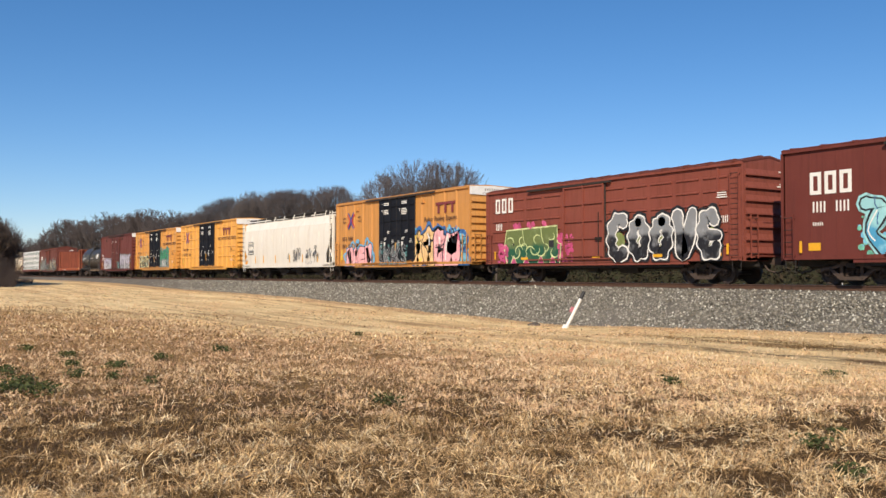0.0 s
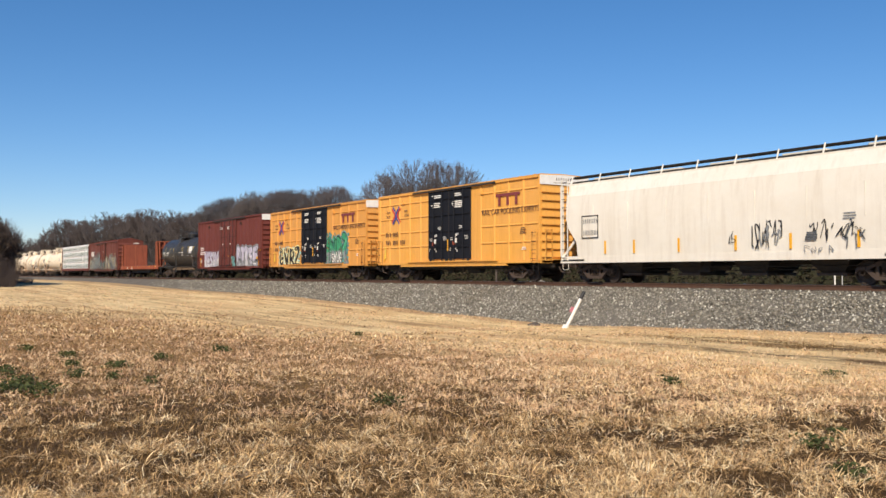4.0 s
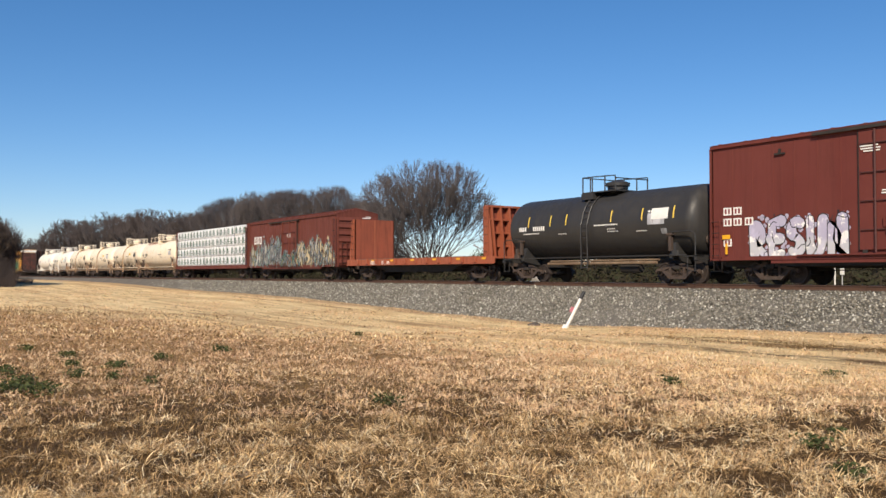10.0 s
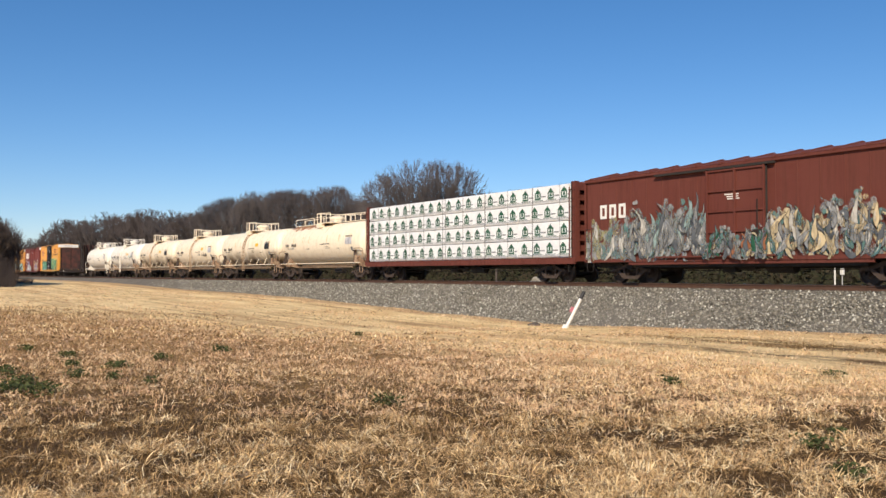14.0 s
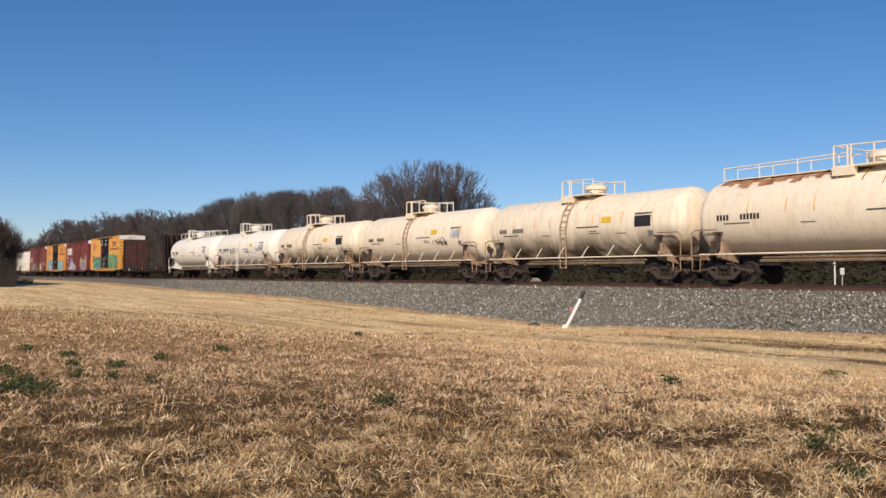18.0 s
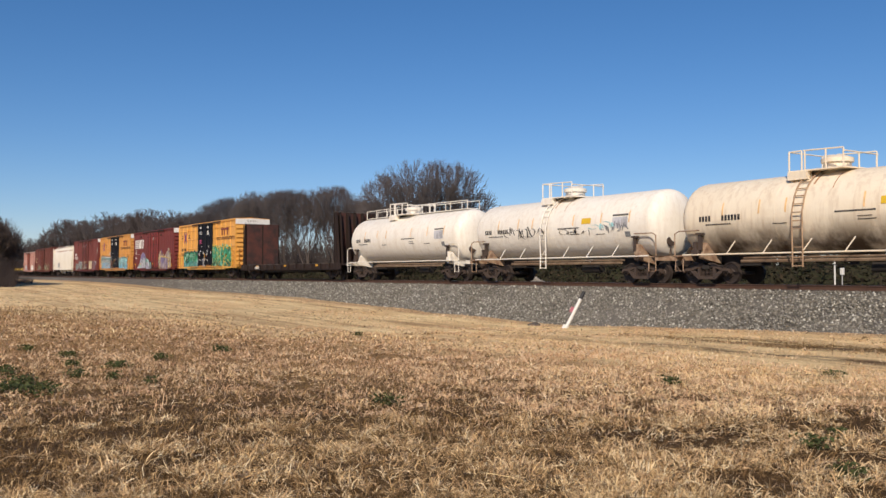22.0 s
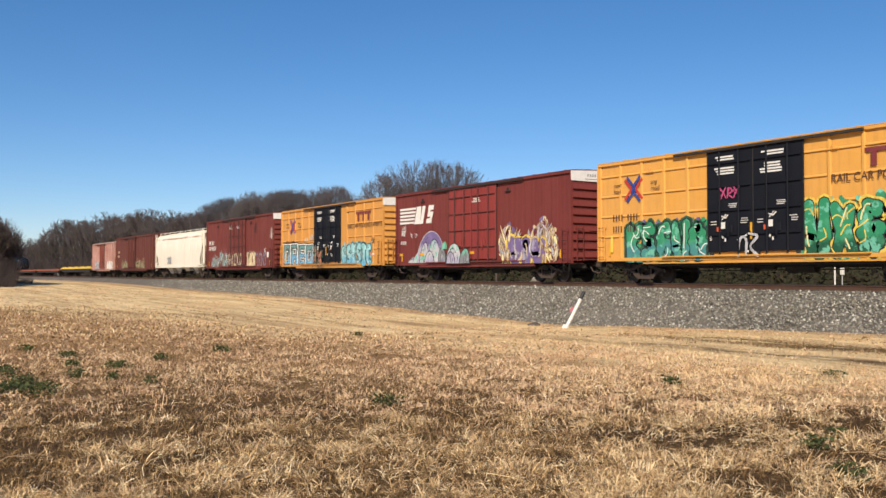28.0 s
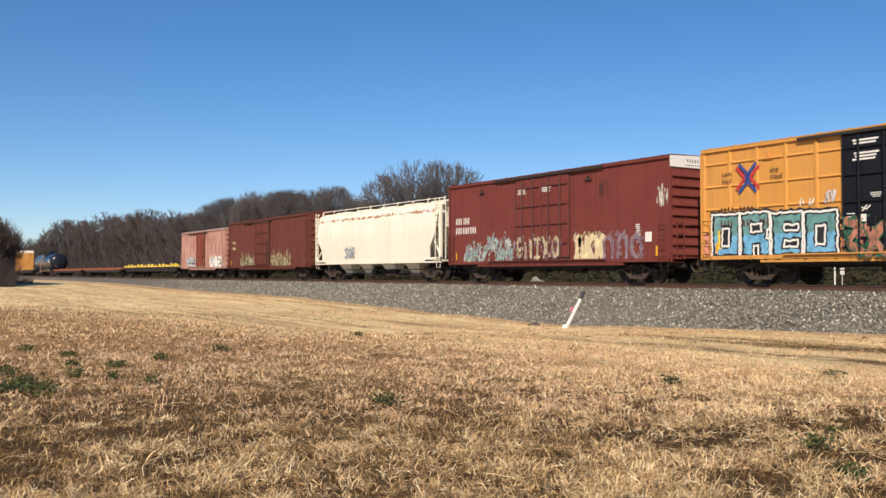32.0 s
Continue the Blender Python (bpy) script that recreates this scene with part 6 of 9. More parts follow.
# ---- covered hopper ----
def hopper_car(left, right, mat, label, top=4.35, bottom=1.05, gates=4, rail=None, gate_mat=None):
    car, L = start_car("covered_hopper", left, right, label, "hopper car")
    hw = 1.52
    for k in (-1, 1):
        y = k * hw
        # the side bulges at the waist and curves in to the roof; its lower corners are cut away over the trucks
        prof = [(hw - 0.02, bottom, 1.15), (hw + 0.02, bottom + 0.75, 1.1), (hw + 0.05, bottom + 1.35, 0.62), (hw + 0.05, bottom + 1.8, 0.45), (hw + 0.02, top - 0.95, 0.42), (hw - 0.04, top - 0.5, 0.4), (hw - 0.10, top - 0.46, 0.4), (hw - 0.22, top - 0.12, 0.4), (hw - 0.34, top + 0.04, 0.4)]
        v = []
        for inn in (0.0, 0.05):
            for yy, z, e in prof:
                v += [(-L + e, k * (yy - inn), z), (L - e, k * (yy - inn), z)]
        n = len(prof)
        f = [(2 * i, 2 * i + 1, 2 * i + 3, 2 * i + 2) for i in range(n - 1)] + [(2 * (n + i), 2 * (n + i) + 1, 2 * (n + i) + 3, 2 * (n + i) + 2) for i in range(n - 1)]
        f += [(2 * i, 2 * i + 2, 2 * (n + i) + 2, 2 * (n + i)) for i in range(n - 1)] + [(2 * i + 1, 2 * i + 3, 2 * (n + i) + 3, 2 * (n + i) + 1) for i in range(n - 1)]
        part("side_wall", Shape().add(v, f), mat, car, soft=True)
        part("side_sill", Shape().box(-L, L, min(y, y - k * 0.10), max(y, y - k * 0.10), bottom - 0.18, bottom + 0.12), mat, car)
        part("top_chord", Shape().box(-L + 0.2, L - 0.2, min(y + k * 0.03, y - k * 0.1), max(y + k * 0.03, y - k * 0.1), top - 0.02, top + 0.1).moved(0, -k * 0.36, 0.0), mat, car)
        post = built("side_seam", Shape().box(-0.012, 0.012, -0.012, 0.012, bottom + 1.2, top - 1.0), mat)
        for i in range(7):
            part("side_seam", post, None, car, m=pose(-L + 2.2 + i * (2 * L - 4.4) / 6, k * (hw + 0.045), 0))
        part("walk_rail", Shape().pipe([(-L + 0.3, k * 0.95, top + 0.42), (L - 0.3, k * 0.95, top + 0.40)], 0.024, 6).box(-L + 0.3, L - 0.3, k * 1.0 - 0.03, k * 1.0 + 0.03, top + 0.06, top + 0.20), rail or mat, car)
        for i in range(10):
            x = -L + 0.3 + i * (2 * L - 0.6) / 9
            part("walk_post", Shape().pipe([(x, k * 1.14, top + 0.05), (x, k * 1.0, top + 0.46)], 0.03, 6), mat, car)
    roof = part("roof", Shape().prism([(-L + 0.4, -hw + 0.36, top), (-L + 0.4, -0.7, top + 0.22), (-L + 0.4, 0.7, top + 0.22), (-L + 0.4, hw - 0.36, top)], (2 * L - 0.8, 0, 0)), ROOFM, car)
    for i in range(5):
        x = -L + 1.9 + i * (2 * L - 3.8) / 4
        part("hatch", Shape().box(x - 0.9, x + 0.9, -0.38, 0.38, top + 0.28, top + 0.36, 0.04), mat, roof)
    part("roof_walk", Shape().box(-L + 0.1, L - 0.1, -0.95, -0.55, top + 0.37, top + 0.41).box(-L + 0.1, L - 0.1, 0.55, 0.95, top + 0.37, top + 0.41), UNDER, car)
    for k in (-1, 1):
        e = k * L
        part("slope_sheet", Shape().prism([(k * (L - 0.75), -hw + 0.05, bottom + 1.9), (k * (L - 3.0), -hw + 0.05, bottom + 0.1), (k * (L - 3.06), -hw + 0.05, bottom + 0.1), (k * (L - 0.81), -hw + 0.05, bottom + 1.96)], (0, 2 * hw - 0.1, 0)), mat, car)
        part("end_wall", Shape().box(min(e - k * 0.55, e - k * 0.62), max(e - k * 0.55, e - k * 0.62), -hw + 0.05, hw - 0.05, bottom + 1.85, top), mat, car)
        for j in (-1, 1):
            part("end_post", Shape().box(min(e, e - k * 0.12), max(e, e - k * 0.12), j * (hw - 0.06) - 0.06, j * (hw - 0.06) + 0.06, bottom, top), mat, car)
            part("end_brace", Shape().pipe([(e - k * 0.1, j * (hw - 0.1), bottom + 0.1), (k * (L - 1.4), j * (hw - 0.3), bottom + 1.5)], 0.06, 6), mat, car)
        part("end_sill", Shape().box(min(e, e - k * 1.6), max(e, e - k * 1.6), -hw, hw, bottom - 0.1, bottom - 0.02), mat, car)
        ladder(car, k * (L - 0.32), -hw - 0.02, bottom - 0.1, top + 0.3, -1, mat)
        stirrup(car, k * (L - 0.3), -hw + 0.05, bottom - 0.05, mat)
    ladder(car, L + 0.05, -hw + 0.5, bottom, top + 0.2, 0, mat)
    for i in range(gates):
        x = (i - (gates - 1) / 2) * (2 * L - 6.2) / max(1, gates - 1) * 0.86
        g = part("hopper_gate", Shape().add([(x - 0.95, -1.2, bottom), (x + 0.95, -1.2, bottom), (x + 0.95, 1.2, bottom), (x - 0.95, 1.2, bottom), (x - 0.42, -0.75, 0.42), (x + 0.42, -0.75, 0.42), (x + 0.42, 0.75, 0.42), (x - 0.42, 0.75, 0.42)],
                                            [(0, 1, 2, 3), (7, 6, 5, 4), (0, 4, 5, 1), (1, 5, 6, 2), (2, 6, 7, 3), (3, 7, 4, 0)]), gate_mat or UNDER, car)
        part("gate_frame", Shape().box(x - 0.55, x + 0.55, -0.85, 0.85, 0.33, 0.43), STEEL, g)
    running_gear(car, L, inset=1.75, sill=1.0)
    return car, L


# ---- flat cars ----
def bulkhead_flat(left, right, mat, label, deck=1.28, depth=0.45, top=3.95, wear=None, face=None, ties=True):
    car, L = start_car("bulkhead_flatcar", left, right, label, "flatcar")
    hw = 1.45
    deckp = part("deck", Shape().box(-L, L, -hw, hw, deck - 0.10, deck), wear or mat, car)
    for k in (-1, 1):
        part("side_sill", Shape().box(-L, L, min(k * hw, k * (hw + 0.05)), max(k * hw, k * (hw + 0.05)), deck - depth, deck + 0.02).box(-L, L, min(k * hw, k * (hw + 0.12)), max(k * hw, k * (hw + 0.12)), deck - depth, deck - depth + 0.05), mat, car)
        part("belly_sill", Shape().prism([(-L + 3.2, k * hw * 0.8, deck - depth), (-L + 4.6, k * hw * 0.8, 0.52), (L - 4.6, k * hw * 0.8, 0.52), (L - 3.2, k * hw * 0.8, deck - depth)], (0, -k * 0.06, 0)), UNDER, car)
    pocket = built("stake_pocket", Shape().box(-0.09, 0.09, -0.14, 0, deck - 0.28, deck + 0.03, 0.02), mat)
    for i in range(12):
        part("stake_pocket", pocket, None, car, m=pose(-L + 1.6 + i * (2 * L - 3.2) / 11, -hw - 0.05, 0))
        if i % (2 if ties else 4) == 1:
            part("reflector", Shape().box(-0.18, 0.18, -0.008, 0, deck - 0.14, deck - 0.03), P_AMBER, car, "amber reflector plate", m=pose(-L + 2.3 + i * (2 * L - 3.2) / 11, -hw - 0.055, 0))
    board = built("deck_board", Shape().box(0, 0.24, -hw + 0.04, hw - 0.04, deck + 0.0, deck + 0.05), TIEWOOD)
    for i in range(int((2 * L - 2.4) / 0.26)):
        part("deck_board", board, None, deckp, m=pose(-L + 1.2 + i * 0.26, 0, 0))
    for k in (-1, 1):
        inner = k * (L - 1.0)
        bh = part("bulkhead", Shape().box(min(inner, inner + k * 0.06), max(inner, inner + k * 0.06), -hw, hw, deck, top), face or mat, car, "tall steel bulkhead with worn face")
        part("face_seam", Shape().box(min(inner - k * 0.015, inner), max(inner - k * 0.015, inner), -0.05, 0.05, deck, top), mat, bh)
        for j in (-1, 1):
            part("bulkhead_side", Shape().prism([(inner, j * hw, deck), (inner, j * hw, top), (inner + k * 0.38, j * hw, top), (inner + k * 0.75, j * hw, deck + 0.3), (inner + k * 0.75, j * hw, deck)], (0, -j * 0.05, 0)), mat, bh)
        for i in range(5):
            y = -hw + 0.3 + i * (2 * hw - 0.6) / 4
            part("stiffener", Shape().prism([(inner + k * 0.06, y - 0.05, deck), (inner + k * 0.06, y - 0.05, top), (inner + k * 0.32, y - 0.05, top), (inner + k * 0.68, y - 0.05, deck)], (0, 0.1, 0)), mat, bh)
        for i in range(4 if ties else 0):
            z = deck + 0.5 + i * (top - deck - 0.6) / 3
            part("crosspiece", Shape().box(min(inner + k * 0.06, inner + k * 0.34), max(inner + k * 0.06, inner + k * 0.34), -hw + 0.05, hw - 0.05, z, z + 0.1), mat, bh)
        ladder(car, k * (L - 0.72), -hw - 0.06, deck + 0.1, top - 0.1, -1, mat, 0.36)
        stirrup(car, k * (L - 0.3), -hw + 0.02, deck - 0.35, mat)
    running_gear(car, L, inset=1.95, sill=deck - 0.22)
    return car, L


def plain_flat(left, right, mat, label, deck=1.15, stuff=None):
    car, L = start_car("flatcar", left, right, label, "flatcar")
    hw = 1.4
    part("deck", Shape().box(-L, L, -hw, hw, deck - 0.12, deck), TIEWOOD, car)
    for k in (-1, 1):
        part("side_sill", Shape().box(-L, L, min(k * hw, k * (hw + 0.06)), max(k * hw, k * (hw + 0.06)), deck - 0.16, deck + 0.02), mat, car)
        part("side_beam", Shape().box(-L + 0.8, L - 0.8, min(k * (hw - 0.1), k * hw), max(k * (hw - 0.1), k * hw), deck - 0.45, deck - 0.16), UNDER, car)
    if stuff:
        for i in range(15):
            x = -L + 0.8 + i * (2 * L - 1.6) / 14
            for k in (-1, 1):
                foot = Shape().box(x - 0.30, x + 0.30, k * hw - 0.15, k * hw + 0.15, deck, deck + 0.13, 0.03).box(x - 0.16, x + 0.16, k * hw - 0.1, k * hw + 0.1, deck + 0.13, deck + (0.34 if i % 3 else 0.22), 0.03)
                part("container_pedestal", foot, stuff, car)
    else:
        for i in range(5):
            x = -L + 1.2 + i * (2 * L - 2.4) / 4
            part("hitch_plate", Shape().box(x - 0.4, x + 0.4, -0.6, 0.6, deck, deck + 0.16, 0.06), mat, car)
    running_gear(car, L, inset=2.0, sill=deck - 0.2)
    return car, L


# ---- centre-beam car with wrapped lumber ----
def lumber_car(left, right, label):
    car, L = start_car("centerbeam_flatcar", left, right, label, "lumber car")
    hw, deck, top = 1.45, 1.12, 4.52
    part("deck", Shape().box(-L, L, -hw, hw, deck - 0.16, deck), RED_C, car)
    for k in (-1, 1):
        part("side_sill", Shape().box(-L, L, min(k * hw, k * (hw + 0.08)), max(k * hw, k * (hw + 0.08)), deck - 0.28, deck - 0.01), RED_C, car)
        part("end_frame", Shape().box(min(k * L, k * (L - 0.30)), max(k * L, k * (L - 0.30)), -hw, -hw + 0.25, deck, top + 0.06).box(min(k * L, k * (L - 0.30)), max(k * L, k * (L - 0.30)), hw - 0.25, hw, deck, top + 0.06).box(min(k * (L - 0.24), k * (L - 0.30)), max(k * (L - 0.24), k * (L - 0.30)), -hw, hw, deck, top), RED_C, car, "oxide red end bulkhead")
        for i in range(7):
            z = deck + 0.3 + i * 0.46
            part("end_rib", Shape().box(min(k * (L - 0.24), k * (L - 0.06)), max(k * (L - 0.24), k * (L - 0.06)), -hw + 0.25, hw - 0.25, z, z + 0.1), RED_C, car)
        ladder(car, k * (L - 0.2), -hw - 0.06, deck - 0.1, top - 0.2, -1, RED_C, 0.36)
        stirrup(car, k * (L - 0.3), -hw, deck - 0.2, RED_C)
    part("centre_beam", Shape().box(-L, L, -0.12, 0.12, deck, top + 0.1).box(-L, L, -0.35, 0.35, top + 0.06, top + 0.14), RED_C, car)
    step = 2 * L / 15
    for i in range(16):
        part("deck_bolster", Shape().box(-0.08, 0.08, -hw - 0.1, -hw + 0.05, deck - 0.2, deck + 0.02), RED_C, car, m=pose(-L + i * step * 0.995 + 0.05, 0, 0))
    running_gear(car, L, inset=2.2, sill=deck - 0.14)
    # the load: four tiers of wrapped bundles, with printed green marks
    x0, x1 = -L + 0.42, L - 0.42
    per = 5
    w = (x1 - x0) / per
    th = (top - deck - 0.02) / 4
    rnd = random.Random(5)
    for tier in range(4):
        for i in range(per):
            a, b = x0 + i * w + 0.015, x0 + (i + 1) * w - 0.015
            z0 = deck + 0.03 + tier * th
            d = rnd.uniform(-0.012, 0.012)
            bun = part("wrapped_package", Shape().prism([(a, -hw - 0.03 + d, z0 + 0.07), (a, -hw + 0.02 + d, z0), (a, -0.16, z0), (a, -0.16, z0 + th - 0.035), (a, -hw + 0.03 + d, z0 + th - 0.035), (a, -hw - 0.03 + d, z0 + th - 0.07)], (b - a, 0, 0)), WRAP, car, "lumber bundle in white printed wrap")
            mark, line = Shape(), Shape()
            y = -hw - 0.034 + d
            off = rnd.uniform(0.1, 0.4)
            for j in range(4):
                m = a + off + j * w / 4
                if m + 0.42 > b:
                    break
                zb = z0 + 0.20
                for a0, a1, b0, b1 in ((0, 0.42, 0, 0.08), (0, 0.07, 0.08, 0.28), (0.35, 0.42, 0.08, 0.28), (0.12, 0.30, 0.11, 0.17), (0.15, 0.27, 0.17, 0.27)):
                    mark.box(m + a0, m + a1, y - 0.006, y, zb + b0, zb + b1)
                mark.add([(m - 0.03, y - 0.003, zb + 0.28), (m + 0.45, y - 0.003, zb + 0.28), (m + 0.30, y - 0.003, zb + 0.43), (m + 0.12, y - 0.003, zb + 0.43)], [(0, 1, 2, 3)])
                mark.add([(m + 0.12, y - 0.003, zb + 0.43), (m + 0.30, y - 0.003, zb + 0.43), (m + 0.21, y - 0.003, zb + 0.52)], [(0, 1, 2)])
                mark.box(m - 0.1, m + 0.6, y - 0.006, y, zb - 0.05, zb - 0.025)
                line.box(m + 0.46, min(m + 0.80, b), y - 0.005, y, zb + 0.10, zb + 0.16)
            line.box(a, b, y - 0.005, y, z0 + 0.095, z0 + 0.12)
            part("printed_mark", mark, P_DKGREEN, bun, "dark green printed tree sign")
            part("printed_line", line, P_GREY, bun)
            part("strap", Shape().box(a + w * 0.3, a + w * 0.3 + 0.02, y - 0.012, y - 0.006, z0 + 0.05, z0 + th - 0.05), P_BLACK, bun)
    for i in range(10):
        x = x0 + 0.6 + i * (x1 - x0 - 1.2) / 9
        part("tie_cable", Shape().pipe([(x, -0.3, top + 0.12), (x, -hw - 0.05, top + 0.03), (x, -hw - 0.06, deck - 0.1)], 0.008, 4), UNDER, car)
    return car, L


# ---- the train, from its head ----
S = 17.63


def train():
    # two oxide-red boxcars at the head
    car, L = boxcar(-19.28, -3.6, 4.66, 0.85, RED_B, "faded red boxcar with white lettering and blue graffiti", 0.16, "slim", (-1.5, 1.5), posts=16, door_style="slide", name="boxcar")
    y = SHEET_Y
    bold_blocks(car, -L + 1.05, 3.05, 0.42, 0.75, y, P_WHITE)
    stencil(car, y, P_WHITE, [(-L + 1.15, 2.45, 2, 0.2, 0.36), (-L + 2.0, 2.45, 2, 0.2, 0.36), (-L + 1.15, 2.0, 3, 0.1, 0.12)], "numbering")
    piece(car, y, -L + 2.9, -L + 7.6, 0.95, 2.8, ["bolt", "snake", "hook", "peak", "arch"], [duo(P_AQUA, P_BLUE2, 1.9)], P_BLACK, P_AQUA, (P_MINT, P_SKY), P_WHITE, None, 3, 0.40, cuts=P_COBALT)
    reflector(car, -L + 1.2, 1.3, y, 0.45, 0.26)

    car, L = boxcar(-36.67, -20.93, 4.52, 0.86, RED, "oxide red boxcar with ribbed panels and large black and white graffiti", 0.28, "panels", (-1.9, 0.72), door_style="slide", roof_mat=RED_C)
    bold_blocks(car, -L + 0.75, 3.4, 0.36, 0.72, PANEL_Y, P_WHITE, 3, 0.45)
    stencil(car, PANEL_Y, P_WHITE, [(-L + 0.8, 2.55, 2, 0.2, 0.34), (L - 1.1, 2.3, 3, 0.14, 0.26)], "numbering")
    slab_piece(car, PANEL_Y - 0.045, -6.3, -2.1, 0.90, 2.6, duo(P_MOSS, P_DKGREEN, 1.72), P_LIME, P_HOTPINK, 11)
    piece(car, PANEL_Y - 0.045, 0.9, 7.0, 0.87, 2.95, ["C", "ring", "ring", "V", "hook"], [duo(P_GREY, P_BLACK, 1.95)], P_WHITE, P_BLACK, (), None, P_OLIVE, 6, 0.40, 1.26, 0.05)
    lines(car, PANEL_Y, P_WHITE, L - 1.2, 3.4, 0.5, 3)
    for x in (-L + 3.1, 0.2, L - 4.1, L - 1.2):
        reflector(car, x, 1.12, PANEL_Y - 0.05, 0.5, 0.12)

    car, L = pool_boxcar(-53.78, -38.23, YELLOW_C, "yellow boxcar with black doors and pink and blue graffiti", 5.05, "posts", "Railcar Pooling Experts", (-1.9, 2.3))
    blue = collections.defaultdict(Shape)
    for run, wide in (([(-L + 1.3, 1.3), (-L + 1.1, 1.6), (-L + 1.5, 1.75)], 0.16), ([(-L + 1.9, 2.0), (-L + 2.3, 2.45), (-L + 2.75, 2.2)], 0.14), ([(-L + 2.9, 2.45), (-L + 3.05, 2.5), (-L + 3.15, 2.45)], 0.24), ([(-L + 4.0, 2.2), (-L + 4.3, 2.65), (-L + 4.75, 2.1)], 0.17), ([(-L + 4.8, 1.9), (-L + 5.2, 1.5), (-L + 5.1, 0.95)], 0.24), ([(-L + 1.6, 1.9), (-L + 1.5, 1.3), (-L + 1.3, 0.95)], 0.2)):
        pts = soften(run)
        swath(blue["edge", P_PALEBLUE], pts, [wide] * len(pts), POST_Y - 0.001, 0.88)
    lay_down(car, blue)
    piece(car, POST_Y, -L + 1.5, -L + 4.9, 0.88, 2.25, ["N", "peak", "comb", "N"], [duo(P_PINK, P_PEACH, 0.6)], P_BLACK, P_PALEBLUE, (), None, None, 21, 0.50, 1.24)
    piece(car, DOOR_RIB_Y, -1.7, 1.5, 0.95, 2.15, ["U", "loop", "peak", "K", "snake"], [P_BLACK], P_SILVER, None, (P_TEAL,), P_WHITE, None, 22, 0.20, 1.5)
    piece(car, POST_Y, 2.1, L - 1.1, 0.84, 2.95, ["arch", "arch", "loop", "M"], [duo(P_PEACH, P_PEACH, 1.0, P_YEL), P_PEACH, P_PINK, duo(P_PINK, P_PINK, 1.0, P_HOTPINK)], P_BLACK, P_COBALT, (P_COBALT, P_SKY), P_WHITE, None, 23, 0.70, 1.2, cuts=P_BLACK)
    piece(car, POST_Y, L - 1.5, L - 0.15, 0.84, 2.6, ["bolt"], [P_SKY], P_COBALT, P_COBALT, (P_COBALT, P_COBALT, P_AQUA), P_AQUA, None, 24)

    car, L = hopper_car(-71.26, -54.29, WHITE, "white covered hopper car with black scrawled tags", 4.38, 1.05, rail=UNDER)
    for dx in (-5.6, -3.9, -1.5, 1.2, 3.5, 6.0):
        part("reflector", Shape().box(dx, dx + 0.1, -1.555, -1.54, 1.25, 1.8), P_AMBER, car, "upright amber reflector strip")
    plate = Shape()
    for a, b, c, d in ((0, 1.05, 0, 0.04), (0, 1.05, 0.96, 1.0), (0, 0.04, 0, 1.0), (1.01, 1.05, 0, 1.0)):
        plate.box(-L + 1.5 + a, -L + 1.5 + b, -1.59, -1.575, 1.95 + c, 1.95 + d)
    part("numbering", plate, P_BLACK, car)
    scrawl(car, -1.575, 0.95, 1.3, 1.5, 1.95, P_BLACK, 31, 2, 0.035)
    scrawl(car, -1.575, 2.0, 3.3, 1.25, 2.3, P_BLACK, 32, 9, 0.045)
    scrawl(car, -1.578, 2.2, 3.2, 1.4, 2.1, P_GREY, 36, 5, 0.06)
    scrawl(car, -1.575, 4.2, 6.2, 1.45, 2.2, P_BLACK, 33, 9, 0.035)
    scrawl(car, -1.575, 4.0, 5.2, 1.08, 1.35, P_GREY, 34, 4, 0.035)
    scrawl(car, -1.578, 5.6, 6.3, 1.2, 2.1, P_SLATE, 35, 4, 0.04)
    lines(car, -1.58, P_SLATE, 4.1, 1.75, 0.55, 4, 0.06, 0.075)
    lines(car, -1.58, P_GREY, 5.5, 2.35, 0.5, 3)
    stencil(car, -1.58, P_GREY, [(-L + 1.62, 2.6, 4, 0.17, 0.2), (-L + 1.62, 2.1, 5, 0.14, 0.2)], "numbering")

    car, L = pool_boxcar(-88.22, -72.73, YELLOW_B, "bright yellow boxcar with black double doors, nearly clean", 5.10, "grid")

    car, L = pool_boxcar(-105.44, -89.89, YELLOW, "yellow boxcar with black doors and green graffiti", 5.08, "grid", "RAIL CARPOOLING EXPERTS")
    piece(car, POST_Y, -L + 1.7, -L + 5.5, 0.90, 2.4, ["hook", "V", "loop", "Z"], [P_BLACK], P_LEMON, None, (P_AQUA, P_AQUA), None, None, 41, 0.27, 1.65, cuts=P_LEMON)
    piece(car, POST_Y, 2.1, 5.3, 0.9, 3.05, ["arch", "peak", "bow", "bolt"], [duo(P_GREEN, P_GREY, 1.9, P_DKGREEN)], P_BLACK, P_TEAL2, (P_TEAL,), P_MINT, None, 42, 0.48, 1.28, cuts=P_RUST)
    piece(car, POST_Y - 0.03, 2.9, 4.5, 1.15, 1.85, ["snake", "fork", "U", "hook"], [P_WHITE], P_WHITE, None, (), None, None, 43, 0.16, 1.0)

    car, L = boxcar(-123.03, -107.28, 5.18, 0.86, RED_B, "plain red boxcar with double plug doors and purple graffiti", 0.06, "slim", (-1.95, 2.05), end_white=True, posts=18)
    for k in (0, 1):
        lines(car, DOOR_Y - 0.012, P_WHITE, -1.9 + k * 1.85, 4.45, 0.75, 3)
        lines(car, DOOR_Y - 0.012, P_WHITE, -1.2 + k * 1.85, 3.0, 0.3, 2)
